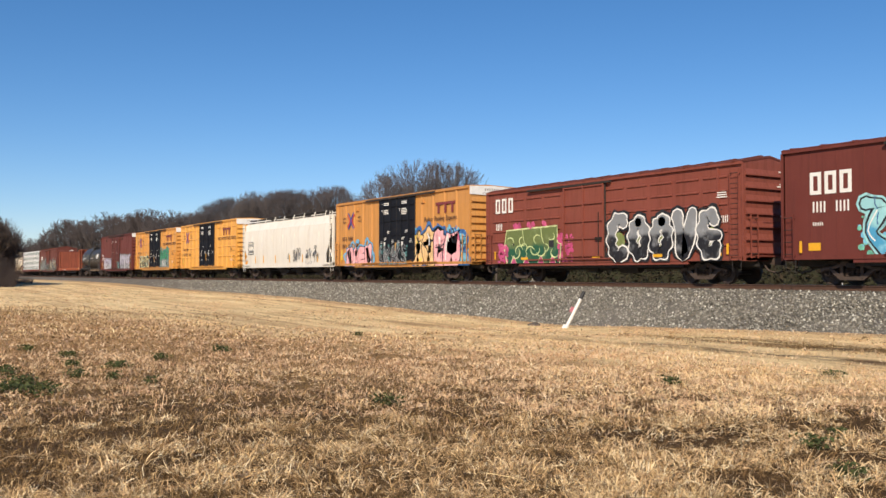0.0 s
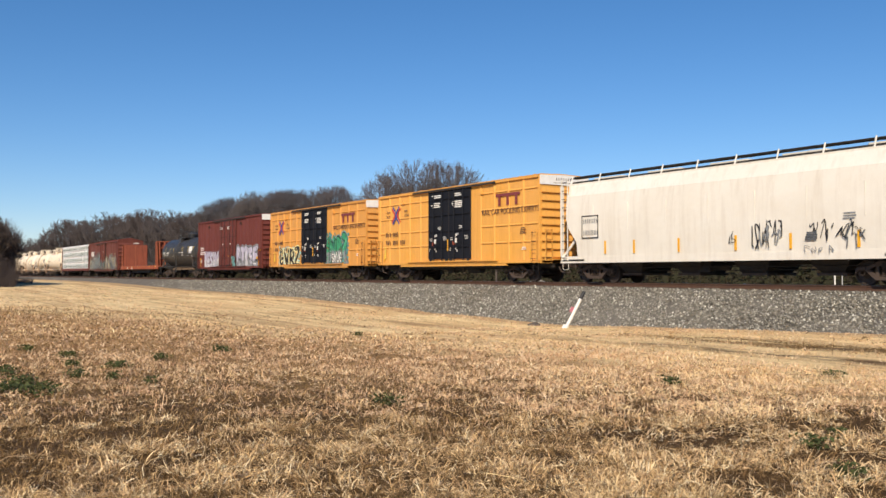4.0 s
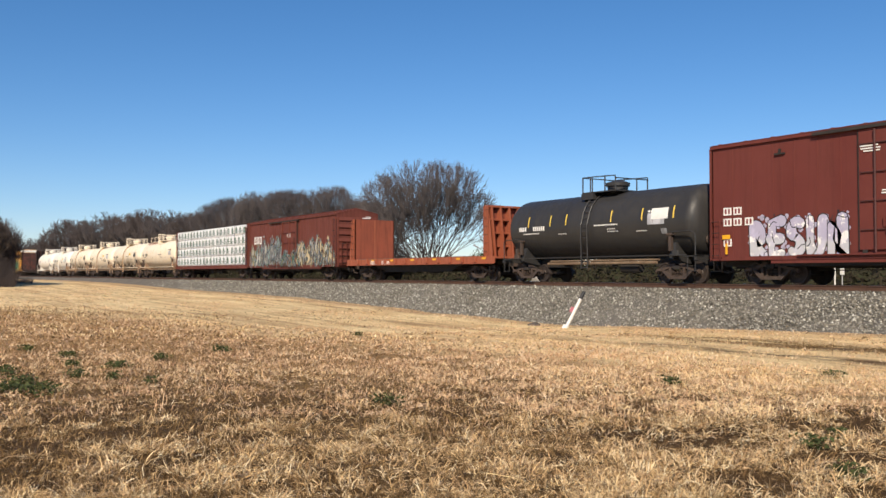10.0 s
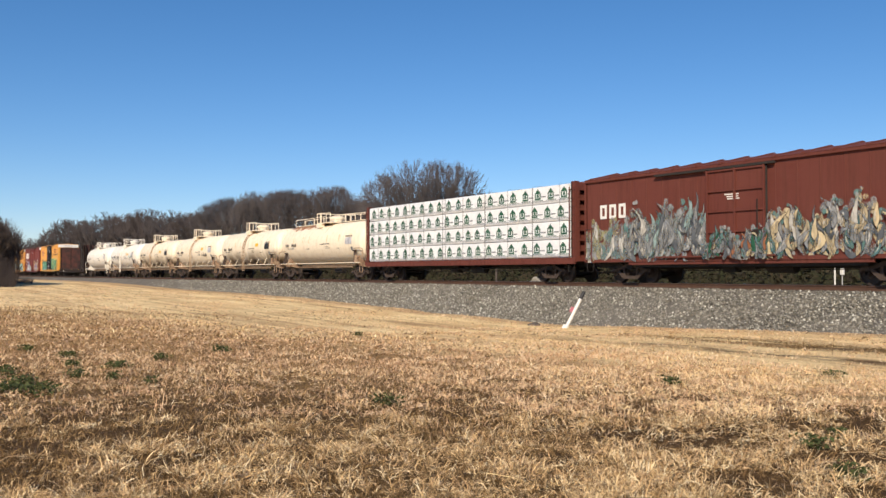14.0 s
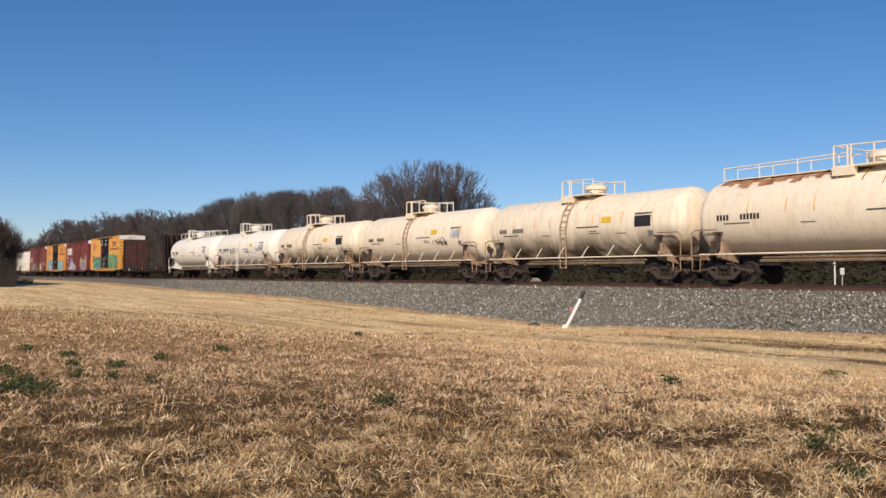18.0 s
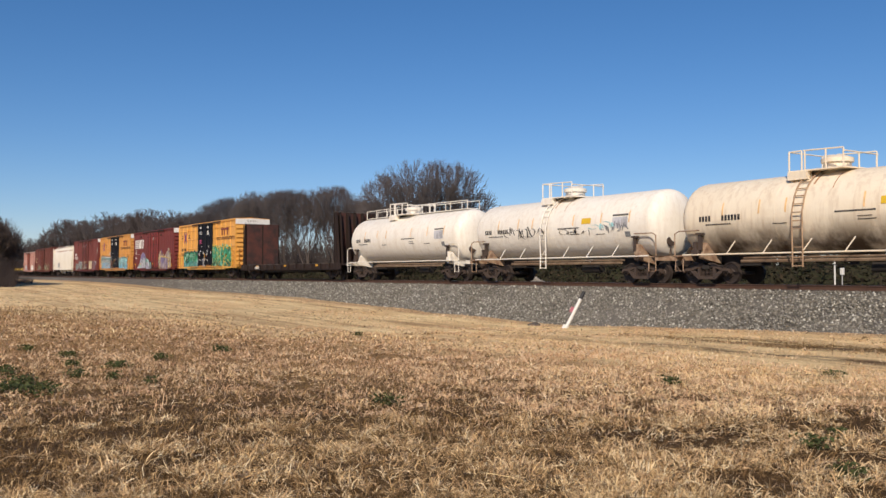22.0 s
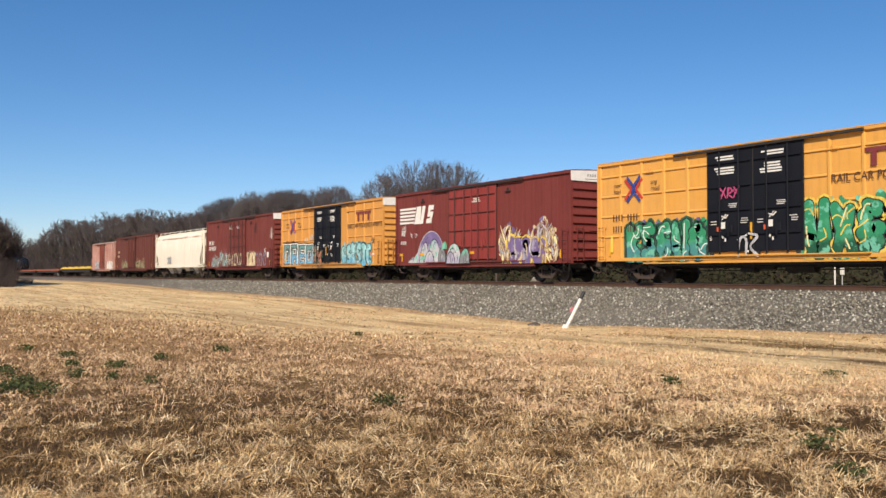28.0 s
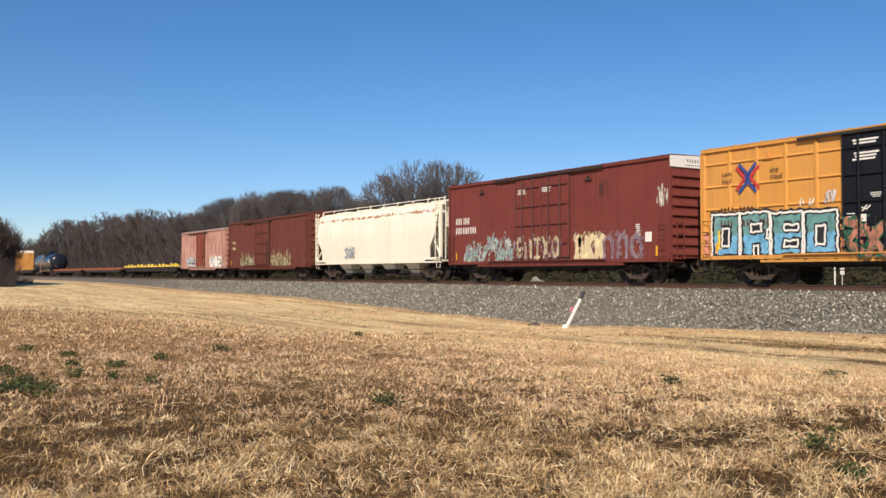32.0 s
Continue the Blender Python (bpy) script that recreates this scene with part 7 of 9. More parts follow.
    for i, (dx, z) in enumerate(((0.55, 2.55), (1.0, 2.55), (0.55, 2.15), (1.0, 2.15), (1.5, 2.15), (0.55, 1.4))):
        part("number_panel", Shape().box(-L + dx, -L + dx + 0.36, y - 0.006, y, z, z + 0.28), P_WHITE, car)
        part("numbering", Shape().box(-L + dx + 0.06, -L + dx + 0.14, y - 0.010, y - 0.006, z + 0.05, z + 0.23).box(-L + dx + 0.21, -L + dx + 0.29, y - 0.010, y - 0.006, z + 0.05, z + 0.23), P_REDBR, car)
    piece(car, y, -L + 1.7, -L + 5.5, 0.88, 2.4, ["loop", "comb", "snake", "U", "N"], [duo(P_LILAC, P_SILVER, 1.6, P_WHITE)], P_BLACK, None, (P_LILAC,), None, None, 51, 0.44, 1.2, sharp=True, cuts=P_BLACK)
    piece(car, y, 2.2, L - 1.0, 0.88, 2.75, ["loop", "I", "K", "snake", "comb"], [duo(P_LILAC, P_GREY, 1.55, P_SILVER)], P_BLACK, P_GREY, (P_GREY,), P_WHITE, None, 52, 0.52, 1.18, sharp=True, cuts=P_BLACK)
    piece(car, DOOR_RIB_Y, 1.2, 2.1, 1.0, 1.9, ["bolt"], [P_TEAL2], P_TEAL, None, (P_TEAL2,), None, None, 53)
    for x, z in ((L - 0.4, 2.3), (L - 1.0, 1.7), (-L + 0.7, 1.75), (0.4, 1.85)):
        reflector(car, x, z, DOOR_Y if abs(x) < 1.5 else y - 0.045, 0.35, 0.16)

    car, L, tank = tank_car(-136.05, -123.75, TANK_K, "dull black tank car with white stencils", centre=2.55, dome=0.3, brackets=False, inset=1.4)
    tank_marks(tank, L, 1.45, 2.55, P_WHITE, False)
    shell_patch(tank, L - 2.4, L - 1.5, 2, 20, 1.45, 2.55, P_WHITE, "data_panel", 0.016)

    car, L = bulkhead_flat(-152.9, -136.75, ORANGE, "empty orange-red bulkhead flatcar with worn bulkheads", 1.28, 0.37, 3.92, face=ORANGEFACE)
    stencil(car, -1.51, P_WHITE, [(-L + 3.2, 0.93, 3, 0.2, 0.26), (-L + 4.6, 0.93, 4, 0.18, 0.26)], "numbering")

    car, L = boxcar(-170.21, -154.29, 4.50, 0.86, RED_C, "brown-red boxcar covered low down in jagged graffiti", 0.34, "slim", (-1.2, 1.4), posts=18, door_style="slide")
    bold_blocks(car, -L + 0.9, 2.75, 0.4, 0.6, y, P_WHITE, 3, 0.4)
    wildstyle(car, POST_Y, -L + 0.1, -L + 2.6, 0.88, 3.0, [W_GREY, W_WHITE, W_TEAL, W_OLIVE], W_GREY, None, 40, 60, (W_OLIVE, W_GREY), 2)
    wildstyle(car, POST_Y, -L + 2.3, -1.3, 0.88, 3.75, [W_GREY, W_GREY, W_WHITE, P_SLATE, W_GREY, W_AQUA], W_DARK, W_WHITE, 110, 61, (W_GREY, W_TEAL), 3)
    wildstyle(car, DOOR_RIB_Y - 0.03, -1.4, 1.5, 0.9, 2.5, [W_GREY, P_DKGREEN, P_RUST, P_SLATE, W_TEAL, W_GREY, W_SAND], W_DARK, None, 70, 62, (W_TEAL, W_GREY), 2)
    wildstyle(car, POST_Y, 1.4, L - 0.3, 0.88, 3.35, [W_GREY, W_WHITE, W_SAND, W_GREY, W_SAND, W_GREY, P_SLATE, P_SAND, W_TEAL], W_DARK, W_WHITE, 130, 63, (W_GREY, W_SAND, W_TEAL), 4)
    lines(car, DOOR_Y - 0.012, P_WHITE, -0.4, 3.3, 0.7, 3)

    lumber_car(-190.6, -170.95, "centerbeam car loaded with white-wrapped lumber bundles")

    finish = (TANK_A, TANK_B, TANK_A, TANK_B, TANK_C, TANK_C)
    words_for = ("cream tank car with rust along its top", "cream tank car with black grime along its belly", "cream tank car with a yellow placard and a scrawl", "dusty cream tank car with tall guard rails", "white tank car with black scrawled tags", "clean white tank car with a long roof handrail")
    ends = ((-204.65, -191.0), (-218.15, -205.0), (-231.85, -218.75), (-245.75, -232.65), (-259.65, -246.55), (-273.8, -260.65))
    for i, (a, b) in enumerate(ends):
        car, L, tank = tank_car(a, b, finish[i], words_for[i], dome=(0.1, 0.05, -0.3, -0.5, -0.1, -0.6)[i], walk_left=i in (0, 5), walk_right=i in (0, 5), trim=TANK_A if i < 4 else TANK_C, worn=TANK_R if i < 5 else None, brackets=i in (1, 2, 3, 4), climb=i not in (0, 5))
        tank_marks(tank, L, sign=i not in (0, 5), panel=P_BLACK if i in (1, 3) else P_SILVER)
        # orange seam at each head, and rust run down from the dome
        for k in (-1, 1):
            shell_patch(tank, k * (L - 0.80) - 0.04, k * (L - 0.80) + 0.04, -30, 40, 1.44, 2.5, P_PEACH if i > 3 else P_YEL, "head_seam", 0.006)
        if i in (2, 3):
            shell_scrawl(tank, L - 1.0, L - 0.55, 2, 26, 1.32, 2.5, P_BLACK, 60 + i, 5, 0.025)
        if i < 5:
            for k in range(3):
                dx = (0.1, 0.05, -0.3, -0.5, -0.1)[i] + (-1.0, -0.1, 0.7)[k]
                shell_patch(tank, dx, dx + 0.04 + 0.03 * (k % 2), 50 - 9 * k, 72, 1.45, 2.5, P_DRIP, "rust_stain", 0.005)
        if i == 0:
            rr = random.Random(5)
            for k in range(22):
                x0 = -L + 0.9 + 5.0 * k / 22
                shell_patch(tank, x0, x0 + rr.uniform(0.15, 0.45), rr.uniform(46, 64), rr.uniform(70, 88), 1.45, 2.5, P_DRIP if k % 3 else P_RUST, "rust_stain", 0.006 + 0.0004 * k)
        if i == 2:
            shell_scrawl(tank, 2.2, 3.6, -24, -6, 1.45, 2.5, P_BLACK, 3)
        if i == 4:
            shell_scrawl(tank, -3.6, -0.6, -14, 6, 1.45, 2.5, P_BLACK, 4, 9)
            shell_scrawl(tank, 0.6, 2.2, -14, -4, 1.45, 2.5, P_BLACK, 5, 6, 0.04)
            shell_scrawl(tank, 3.2, 4.6, -14, 2, 1.45, 2.5, P_GREY, 6, 6)
            shell_scrawl(tank, 2.6, 4.0, -8, 8, 1.45, 2.5, P_AQUA, 7, 4)

    car, L = bulkhead_flat(-293.1, -274.7, BROWN, "empty dark brown bulkhead flatcar with rusty bulkheads", 1.08, 0.40, 4.54, face=RUSTFACE, ties=False)
    stencil(car, -1.51, P_WHITE, [(-L + 3.2, 0.76, 4, 0.18, 0.22)], "numbering")

    car, L = pool_boxcar(-310.3, -294.4, YELLOW_B, "yellow boxcar with black doors and green and yellow graffiti", 5.12, "grid", "RAIL CAR POOLING EXPERTS")
    piece(car, POST_Y, -L + 1.7, -2.1, 0.86, 2.5, ["K", "snake", "hook", "U", "ring"], [duo(P_GREEN, P_TEAL, 1.6, P_MINT)], P_BLACK, P_DKGREEN, (P_PURPLE, P_BLACK, P_GREEN), P_WHITE, None, 71, 0.46, 1.25, cuts=P_WHITE)
    piece(car, DOOR_RIB_Y, -0.6, 0.35, 0.98, 1.9, ["arch", "bolt"], [P_SILVER], P_WHITE, None, (), None, None, 72, 0.16, 1.2)
    piece(car, POST_Y, 2.1, L - 1.0, 0.86, 2.9, ["U", "fork", "hook", "snake", "ring"], [duo(P_GREEN, P_DKGREEN, 1.5, P_MINT)], P_BLACK, P_YEL, (P_MINT, P_GREEN), P_LEMON, None, 73, 0.46, 1.2, cuts=P_YEL)
    piece(car, DOOR_RIB_Y, -1.35, -0.45, 3.15, 3.6, ["fork", "loop", "fork"], [P_HOTPINK], P_HOTPINK, None, (), None, None, 74, 0.16, 1.0)

    car, L = boxcar(-327.66, -312.1, 5.08, 0.86, RED_N, "deep red boxcar with white striped sign and graffiti", 0.1, "slim", (-2.1, 2.2), door_mat=RED_D, end_white=True, posts=18)
    s = Shape()
    for i in range(5):
        s.prism([(-L + 0.4, y - 0.008, 3.3 + i * 0.2), (-L + 1.95 + 0.06 * i, y - 0.008, 3.3 + i * 0.2), (-L + 1.99 + 0.06 * i, y - 0.008, 3.42 + i * 0.2), (-L + 0.4, y - 0.008, 3.42 + i * 0.2)], (0, 0.008, 0))
    for a, b, c, d in ((2.0, 2.32, 2.32, 2.64), (2.32, 2.64, 2.64, 2.78), (2.62, 2.94, 2.92, 3.24)):
        s.prism([(-L + a, y - 0.010, 3.25), (-L + b, y - 0.010, 3.25), (-L + d, y - 0.010, 4.25), (-L + c, y - 0.010, 4.25)], (0, 0.008, 0))
    for a, z in ((3.28, 3.25), (3.42, 3.62), (3.5, 3.98)):
        s.prism([(-L + a, y - 0.010, z), (-L + a + 0.55, y - 0.010, z), (-L + a + 0.62, y - 0.010, z + 0.27), (-L + a + 0.07, y - 0.010, z + 0.27)], (0, 0.008, 0))
    s.prism([(-L + 3.65, y - 0.010, 3.5), (-L + 3.9, y - 0.010, 3.5), (-L + 3.95, y - 0.010, 3.62), (-L + 3.7, y - 0.010, 3.62)], (0, 0.008, 0))
    s.prism([(-L + 3.48, y - 0.010, 3.86), (-L + 3.73, y - 0.010, 3.86), (-L + 3.76, y - 0.010, 3.98), (-L + 3.51, y - 0.010, 3.98)], (0, 0.008, 0))
    part("owner_mark", s, P_WHITE, car, "white striped owner's sign")
    mid = duo(P_LILAC, P_SILVER, 2.0, P_MINT)
    lobes(car, y - 0.016, [(-5.9, 0.9, 0.55, 0.42, 0.3, P_SILVER, P_GREY), (-5.35, 0.9, 0.5, 0.75, 0.35, duo(P_MINT, P_SILVER, 1.3), P_SILVER), (-4.0, 0.9, 1.45, 1.85, 0.05, duo(P_PURPLE, P_LILAC, 1.95), P_SILVER), (-4.75, 1.0, 0.42, 1.15, 0.2, mid, P_BLACK), (-3.55, 0.95, 0.62, 1.35, -0.05, mid, P_BLACK), (-4.15, 0.9, 0.5, 0.75, 0.1, duo(P_SILVER, P_LILAC, 1.3), P_BLACK), (-2.75, 0.9, 0.42, 0.9, -0.1, P_GREY, P_BLACK), (-2.6, 1.75, 0.24, 0.38, 0.2, P_MINT, P_OLIVE)])
    lobes(car, DOOR_RIB_Y - 0.05, [(-1.5, 0.95, 0.72, 1.05, 0.1, duo(P_SILVER, P_LILAC, 1.3, P_MINT), P_BLACK), (-1.75, 0.95, 0.4, 0.6, 0.0, P_LILAC, P_BLACK), (-0.45, 0.95, 0.45, 0.75, 0.15, duo(P_MINT, P_GREY, 1.4), P_BLACK)])
    scrawl(car, y, -L + 1.5, -L + 2.3, 2.45, 2.75, P_WHITE, 84, 5, 0.03)
    scrawl(car, y, -L + 0.6, -L + 1.1, 2.75, 3.2, W_WHITE, 85, 6, 0.04)
    wildstyle(car, y, 2.5, L - 0.9, 0.9, 3.1, [P_SAND, W_SAND, P_SILVER, P_LEMON], P_REDBR, P_WHITE, 150, 82, (P_SAND, P_PURPLE), 2)
    piece(car, y - 0.09, 3.3, 6.0, 0.9, 2.1, ["U", "ring", "U"], [duo(P_PURPLE, P_PURPLE, 1.5, P_LILAC)], P_PURPLE, P_YEL, (P_PURPLE,), P_SAND, None, 83, 0.55, 1.2)
    lines(car, DOOR_Y - 0.012, P_WHITE, 0.1, 4.3, 0.8, 3)
    stencil(car, y, P_WHITE, [(-L + 0.6, 2.6, 2, 0.16, 0.3), (-L + 0.5, 2.1, 3, 0.16, 0.2)], "numbering")
    for x in (-L + 0.6, -L + 2.9, 0.1, 3.8):
        reflector(car, x, 1.5, DOOR_Y if abs(x) < 1.5 else y - 0.045, 0.4, 0.14)

    car, L = pool_boxcar(-344.9, -329.3, YELLOW, "yellow boxcar with black doors and pale blue block graffiti", 5.08, "grid", "RAIL CAR POOLING EXPERTS")
    block_piece(car, POST_Y, -L + 0.45, -2.15, 1.0, 2.6, 4, P_TEAL2, P_PALEBLUE, P_WHITE, 91)
    piece(car, POST_Y, -L + 0.05, -L + 0.5, 0.95, 1.9, ["bolt"], [P_SALMON], P_RUST, None, (P_SALMON,), None, None, 94, 0.4, 1.2)
    scrawl(car, POST_Y, -3.6, -3.0, 2.7, 3.0, P_WHITE, 95, 4, 0.04)
    scrawl(car, POST_Y, -2.7, -2.2, 2.75, 3.2, P_SILVER, 96, 6, 0.05)
    piece(car, POST_Y, 2.3, 6.4, 0.9, 2.4, ["hook", "snake", "K", "snake", "I", "C"], [duo(P_AQUA, P_SKY, 1.5, P_TEAL2)], P_BLACK, P_TEAL2, (P_SALMON, P_AQUA), P_WHITE, None, 92, 0.46, 1.3, sharp=True, cuts=P_BLACK)
    piece(car, DOOR_RIB_Y, -1.9, -0.5, 0.9, 2.2, ["bolt", "fork"], [W_SALMON], P_DKGREEN, None, (W_SALMON, P_DKGREEN), None, None, 93, 0.32)

    car, L = boxcar(-362.2, -346.5, 5.12, 0.86, RED_E, "deep red boxcar with grey and sand coloured tags", 0.08, "slim", (-2.0, 1.9), end_white=True, posts=18)
    stencil(car, y, P_WHITE, [(-L + 0.6, 3.0, 2, 0.22, 0.34), (-L + 1.3, 3.0, 2, 0.22, 0.34), (-L + 0.6, 2.5, 2, 0.22, 0.34), (-L + 1.25, 2.5, 2, 0.22, 0.34), (-L + 1.9, 2.5, 2, 0.22, 0.34)], "numbering")
    for k in (0, 1):
        lines(car, DOOR_Y - 0.012, P_WHITE, -1.9 + k * 1.85, 4.4, 0.75, 3)
    wildstyle(car, y, -L + 1.4, -2.2, 0.9, 2.55, [W_WHITE, W_AQUA, W_AQUA, W_LILAC], W_AQUA, None, 70, 101, (W_AQUA,), 3)
    piece(car, DOOR_RIB_Y, -1.9, 1.4, 1.05, 2.2, ["hook", "arch", "I", "fork", "ring"], [W_SAND], W_WHITE, None, (W_LILAC,), None, None, 102, 0.24, 1.1)
    piece(car, y, 2.2, 4.1, 0.92, 2.2, ["peak", "K", "fork"], [duo(P_SAND, P_SAND, 1.4, P_LEMON)], W_WHITE, None, (W_SAND,), None, None, 103, 0.52, 1.1)
    piece(car, y - 0.02, 4.0, 6.4, 0.92, 2.2, ["arch", "arch", "ring"], [W_LILAC], W_LILAC, None, (W_LILAC,), None, None, 104, 0.22, 1.2)
    scrawl(car, y, L - 0.75, L - 0.1, 3.1, 4.0, W_WHITE, 105, 9, 0.05)
    scrawl(car, y, 3.8, 4.4, 3.7, 4.5, DARK_BAR, 106, 6, 0.05)
    lines(car, y, P_WHITE, L - 1.9, 2.4, 0.3, 6)
    part("data_panel", Shape().box(L - 1.35, L - 1.0, y - 0.006, y, 1.7, 2.1), P_WHITE, car)

    car, L = hopper_car(-379.2, -363.1, CREAM, "cream covered hopper car with rust along its roof edge", 4.28, 1.2, gate_mat=CREAM)
    piece(car, -1.575, -3.4, -2.0, 1.4, 2.15, ["snake", "ring", "loop"], [W_AQUA], P_LILAC, None, (W_LILAC,), None, None, 111, 0.22, 1.3, 0.25)
    s = Shape()
    rnd = random.Random(8)
    for i in range(70):
        x = -L + 0.7 + i * (2 * L - 1.6) / 69
        disc(s, x, 4.02 - rnd.random() * 0.1, 0.03 + 0.08 * rnd.random(), -0.0004 * i, rnd, 8)
    s.v = [(px, py - 1.432 + (pz - 3.82) * 0.353, pz) for px, py, pz in s.v]
    part("rust_stain", s, P_DRIP, car, "rusty streak under the roof edge")

    car, L = boxcar(-396.65, -380.1, 4.74, 0.86, RED_C, "brown-red boxcar with sand coloured graffiti", 0.18, "slim", (-2.0, 0.8), posts=18, door_style="slide")
    wildstyle(car, y, -5.4, -1.8, 0.9, 2.3, [W_SAND, W_OLIVE, W_OLIVE, W_WHITE], W_OLIVE, None, 70, 121, (W_OLIVE,), 3)
    wildstyle(car, y, 0.9, 4.9, 0.9, 2.3, [W_SAND, W_SAND, W_OLIVE], W_OLIVE, None, 70, 122, (W_SAND,), 3)
    stencil(car, y, P_SAND, [(-L + 0.9, 2.9, 4, 0.14, 0.24), (-L + 0.9, 2.4, 4, 0.14, 0.24)], "numbering")

    car, L = boxcar(-410.03, -397.66, 4.40, 0.86, PINK, "chalky faded pink-red boxcar with a white tag", 0.16, "posts", (-1.4, 0.9), posts=12, door_style="slide", door_mat=RED, roof_mat=ROOFM)
    piece(car, POST_Y, 2.2, 5.6, 0.95, 2.0, ["ring", "hook", "snake"], [P_WHITE], P_SAND, None, (P_SAND, P_WHITE), None, None, 131, 0.5, 1.2)
    piece(car, POST_Y, -4.6, -1.6, 0.95, 2.0, ["fork", "loop", "U"], [P_SILVER], P_GREY, None, (P_SILVER,), None, None, 132, 0.3, 1.3)

    plain_flat(-433.4, -411.6, UNDER, "empty dark container flatcar with yellow pedestals", 1.12, P_YEL)
    plain_flat(-456.6, -434.8, ORANGE, "empty rusty flatcar with orange-brown deck edge", 1.05)
    plain_flat(-480.4, -458.0, ORANGE, "empty rusty flatcar with orange-brown deck edge", 1.05)
    car, L, tank = tank_car(-499.8, -482.6, TANK_N, "glossy black tank car", 1.40, 2.40)
    tank_marks(tank, L, 1.40, 2.40, P_WHITE, False)
    plain_flat(-518.4, -501.2, UNDER, "empty dark flatcar behind the black tank car", 1.05)
    pool_boxcar(-535.6, -519.7, YELLOW, "yellow boxcar with black doors and a white topped end", 5.08, "grid")


train()


# ---- bare winter trees ----
def grow(seed, height, width=0.5, stems=4, lean=0.4, levels=7, first=0.24, twigs=2, fine=0.012, sag=0.45, lift=0.10):
    """Skeleton of a bare tree: (a, b, ra, rb, order) for each piece. Stems part from one foot and fork again and again,
    bending upwards, inside a rounded crown; short twigs fringe the younger wood. width: half the crown's width by its height."""
    rnd = random.Random(seed)
    out = []
    half = height * width

    def inside(p):
        up = height * (1.0 - sag) if p.z > height * sag else height * (sag + 0.15)
        return (p.x ** 2 + p.y ** 2) / half ** 2 + ((p.z - height * sag) / up) ** 2 < rnd.uniform(0.88, 1.06)

    def sideways(d):
        v = Vector((rnd.gauss(0, 1), rnd.gauss(0, 1), rnd.gauss(0, 0.7)))
        return (v - d * v.dot(d)).normalized()

    def fork(p, d, length, r, level):
        n = 3 if level < 5 else 2
        order = 0 if level < 2 else 1 if level < 4 else 2
        for i in range(n):
            d = (d + Vector((rnd.gauss(0, 0.11), rnd.gauss(0, 0.11), rnd.gauss(0, 0.07) + lift * rnd.random()))).normalized()
            e = p + d * (length / n)
            if level > 1 and not inside(e):
                return
            r1 = r * (0.9 if i < n - 1 else 0.82)
            out.append((p, e, max(r, fine), max(r1, fine), order))
            if level >= 3:
                for _ in range(twigs if level > 4 else rnd.random() < 0.5):
                    q = p.lerp(e, rnd.random())
                    td = (d * rnd.uniform(0.6, 1.1) + sideways(d) * rnd.uniform(0.5, 1.0) + Vector((0, 0, 0.25))).normalized()
                    m = q + td * height * rnd.uniform(0.02, 0.045)
                    t = m + (td + sideways(td) * 0.35 + Vector((0, 0, 0.2))).normalized() * height * rnd.uniform(0.015, 0.035)
                    if inside(t):
                        out.append((q, m, fine * 0.9, fine * 0.75, 3))
                        out.append((m, t, fine * 0.75, fine * 0.45, 3))
            p, r = e, r1
        if level >= levels:
            return
        side = sideways(d)
        open_by = rnd.uniform(0.32, 0.58) if level < 3 else rnd.uniform(0.20, 0.42)
        share = rnd.uniform(0.35, 0.65)
        ways = [side * open_by * share * 1.2, -side * open_by * (1 - share) * 1.2]
        if rnd.random() < (0.4 if level < 4 else 0.15):
            ways.append(side.cross(d) * rnd.choice((-1, 1)) * open_by)
        for w in ways:
            fork(p, (d + w).normalized(), length * rnd.uniform(0.76, 0.93), r * rnd.uniform(0.64, 0.78), level + 1)

    for k in range(stems):
        w, tilt = 2.4 * k + rnd.uniform(-0.3, 0.3), lean * math.sqrt((k + 0.35) / stems)
        d = Vector((math.cos(w) * tilt, math.sin(w) * tilt, 1)).normalized()
        fork(Vector((math.cos(w) * 0.12, math.sin(w) * 0.12, -0.15)), d, height * first * rnd.uniform(0.85, 1.1), height * 0.022 / stems ** 0.35, 0)
    return out


def tubes(pieces, name, mat, sides=3):
    """Tapered three-sided tubes for all pieces at once."""
    A = np.array([p[0][:] for p in pieces])
    B = np.array([p[1][:] for p in pieces])
    ra, rb = np.array([p[2] for p in pieces]), np.array([p[3] for p in pieces])
    D = B - A
    D /= np.linalg.norm(D, axis=1)[:, None] + 1e-9
    ref = np.where(np.abs(D[:, 2:3]) > 0.9, np.array([[1.0, 0, 0]]), np.array([[0, 0, 1.0]]))
    P = np.cross(D, ref)
    P /= np.linalg.norm(P, axis=1)[:, None]
    Q = np.cross(D, P)
    N = len(A)
    V = np.zeros((N, 2 * sides, 3))
    for i in range(sides):
        w = 2 * math.pi * i / sides
        o = P * math.cos(w) + Q * math.sin(w)
        V[:, i] = A + o * ra[:, None]
        V[:, sides + i] = B + o * rb[:, None]
    f = []
    for i in range(sides):
        j = (i + 1) % sides
        f += [(i, j, sides + j), (i, sides + j, sides + i)]
    F = np.array(f)[None] + (2 * sides * np.arange(N))[:, None, None]
    return fast_mesh(name, V.reshape(-1, 3), F.reshape(-1, 3), mat)


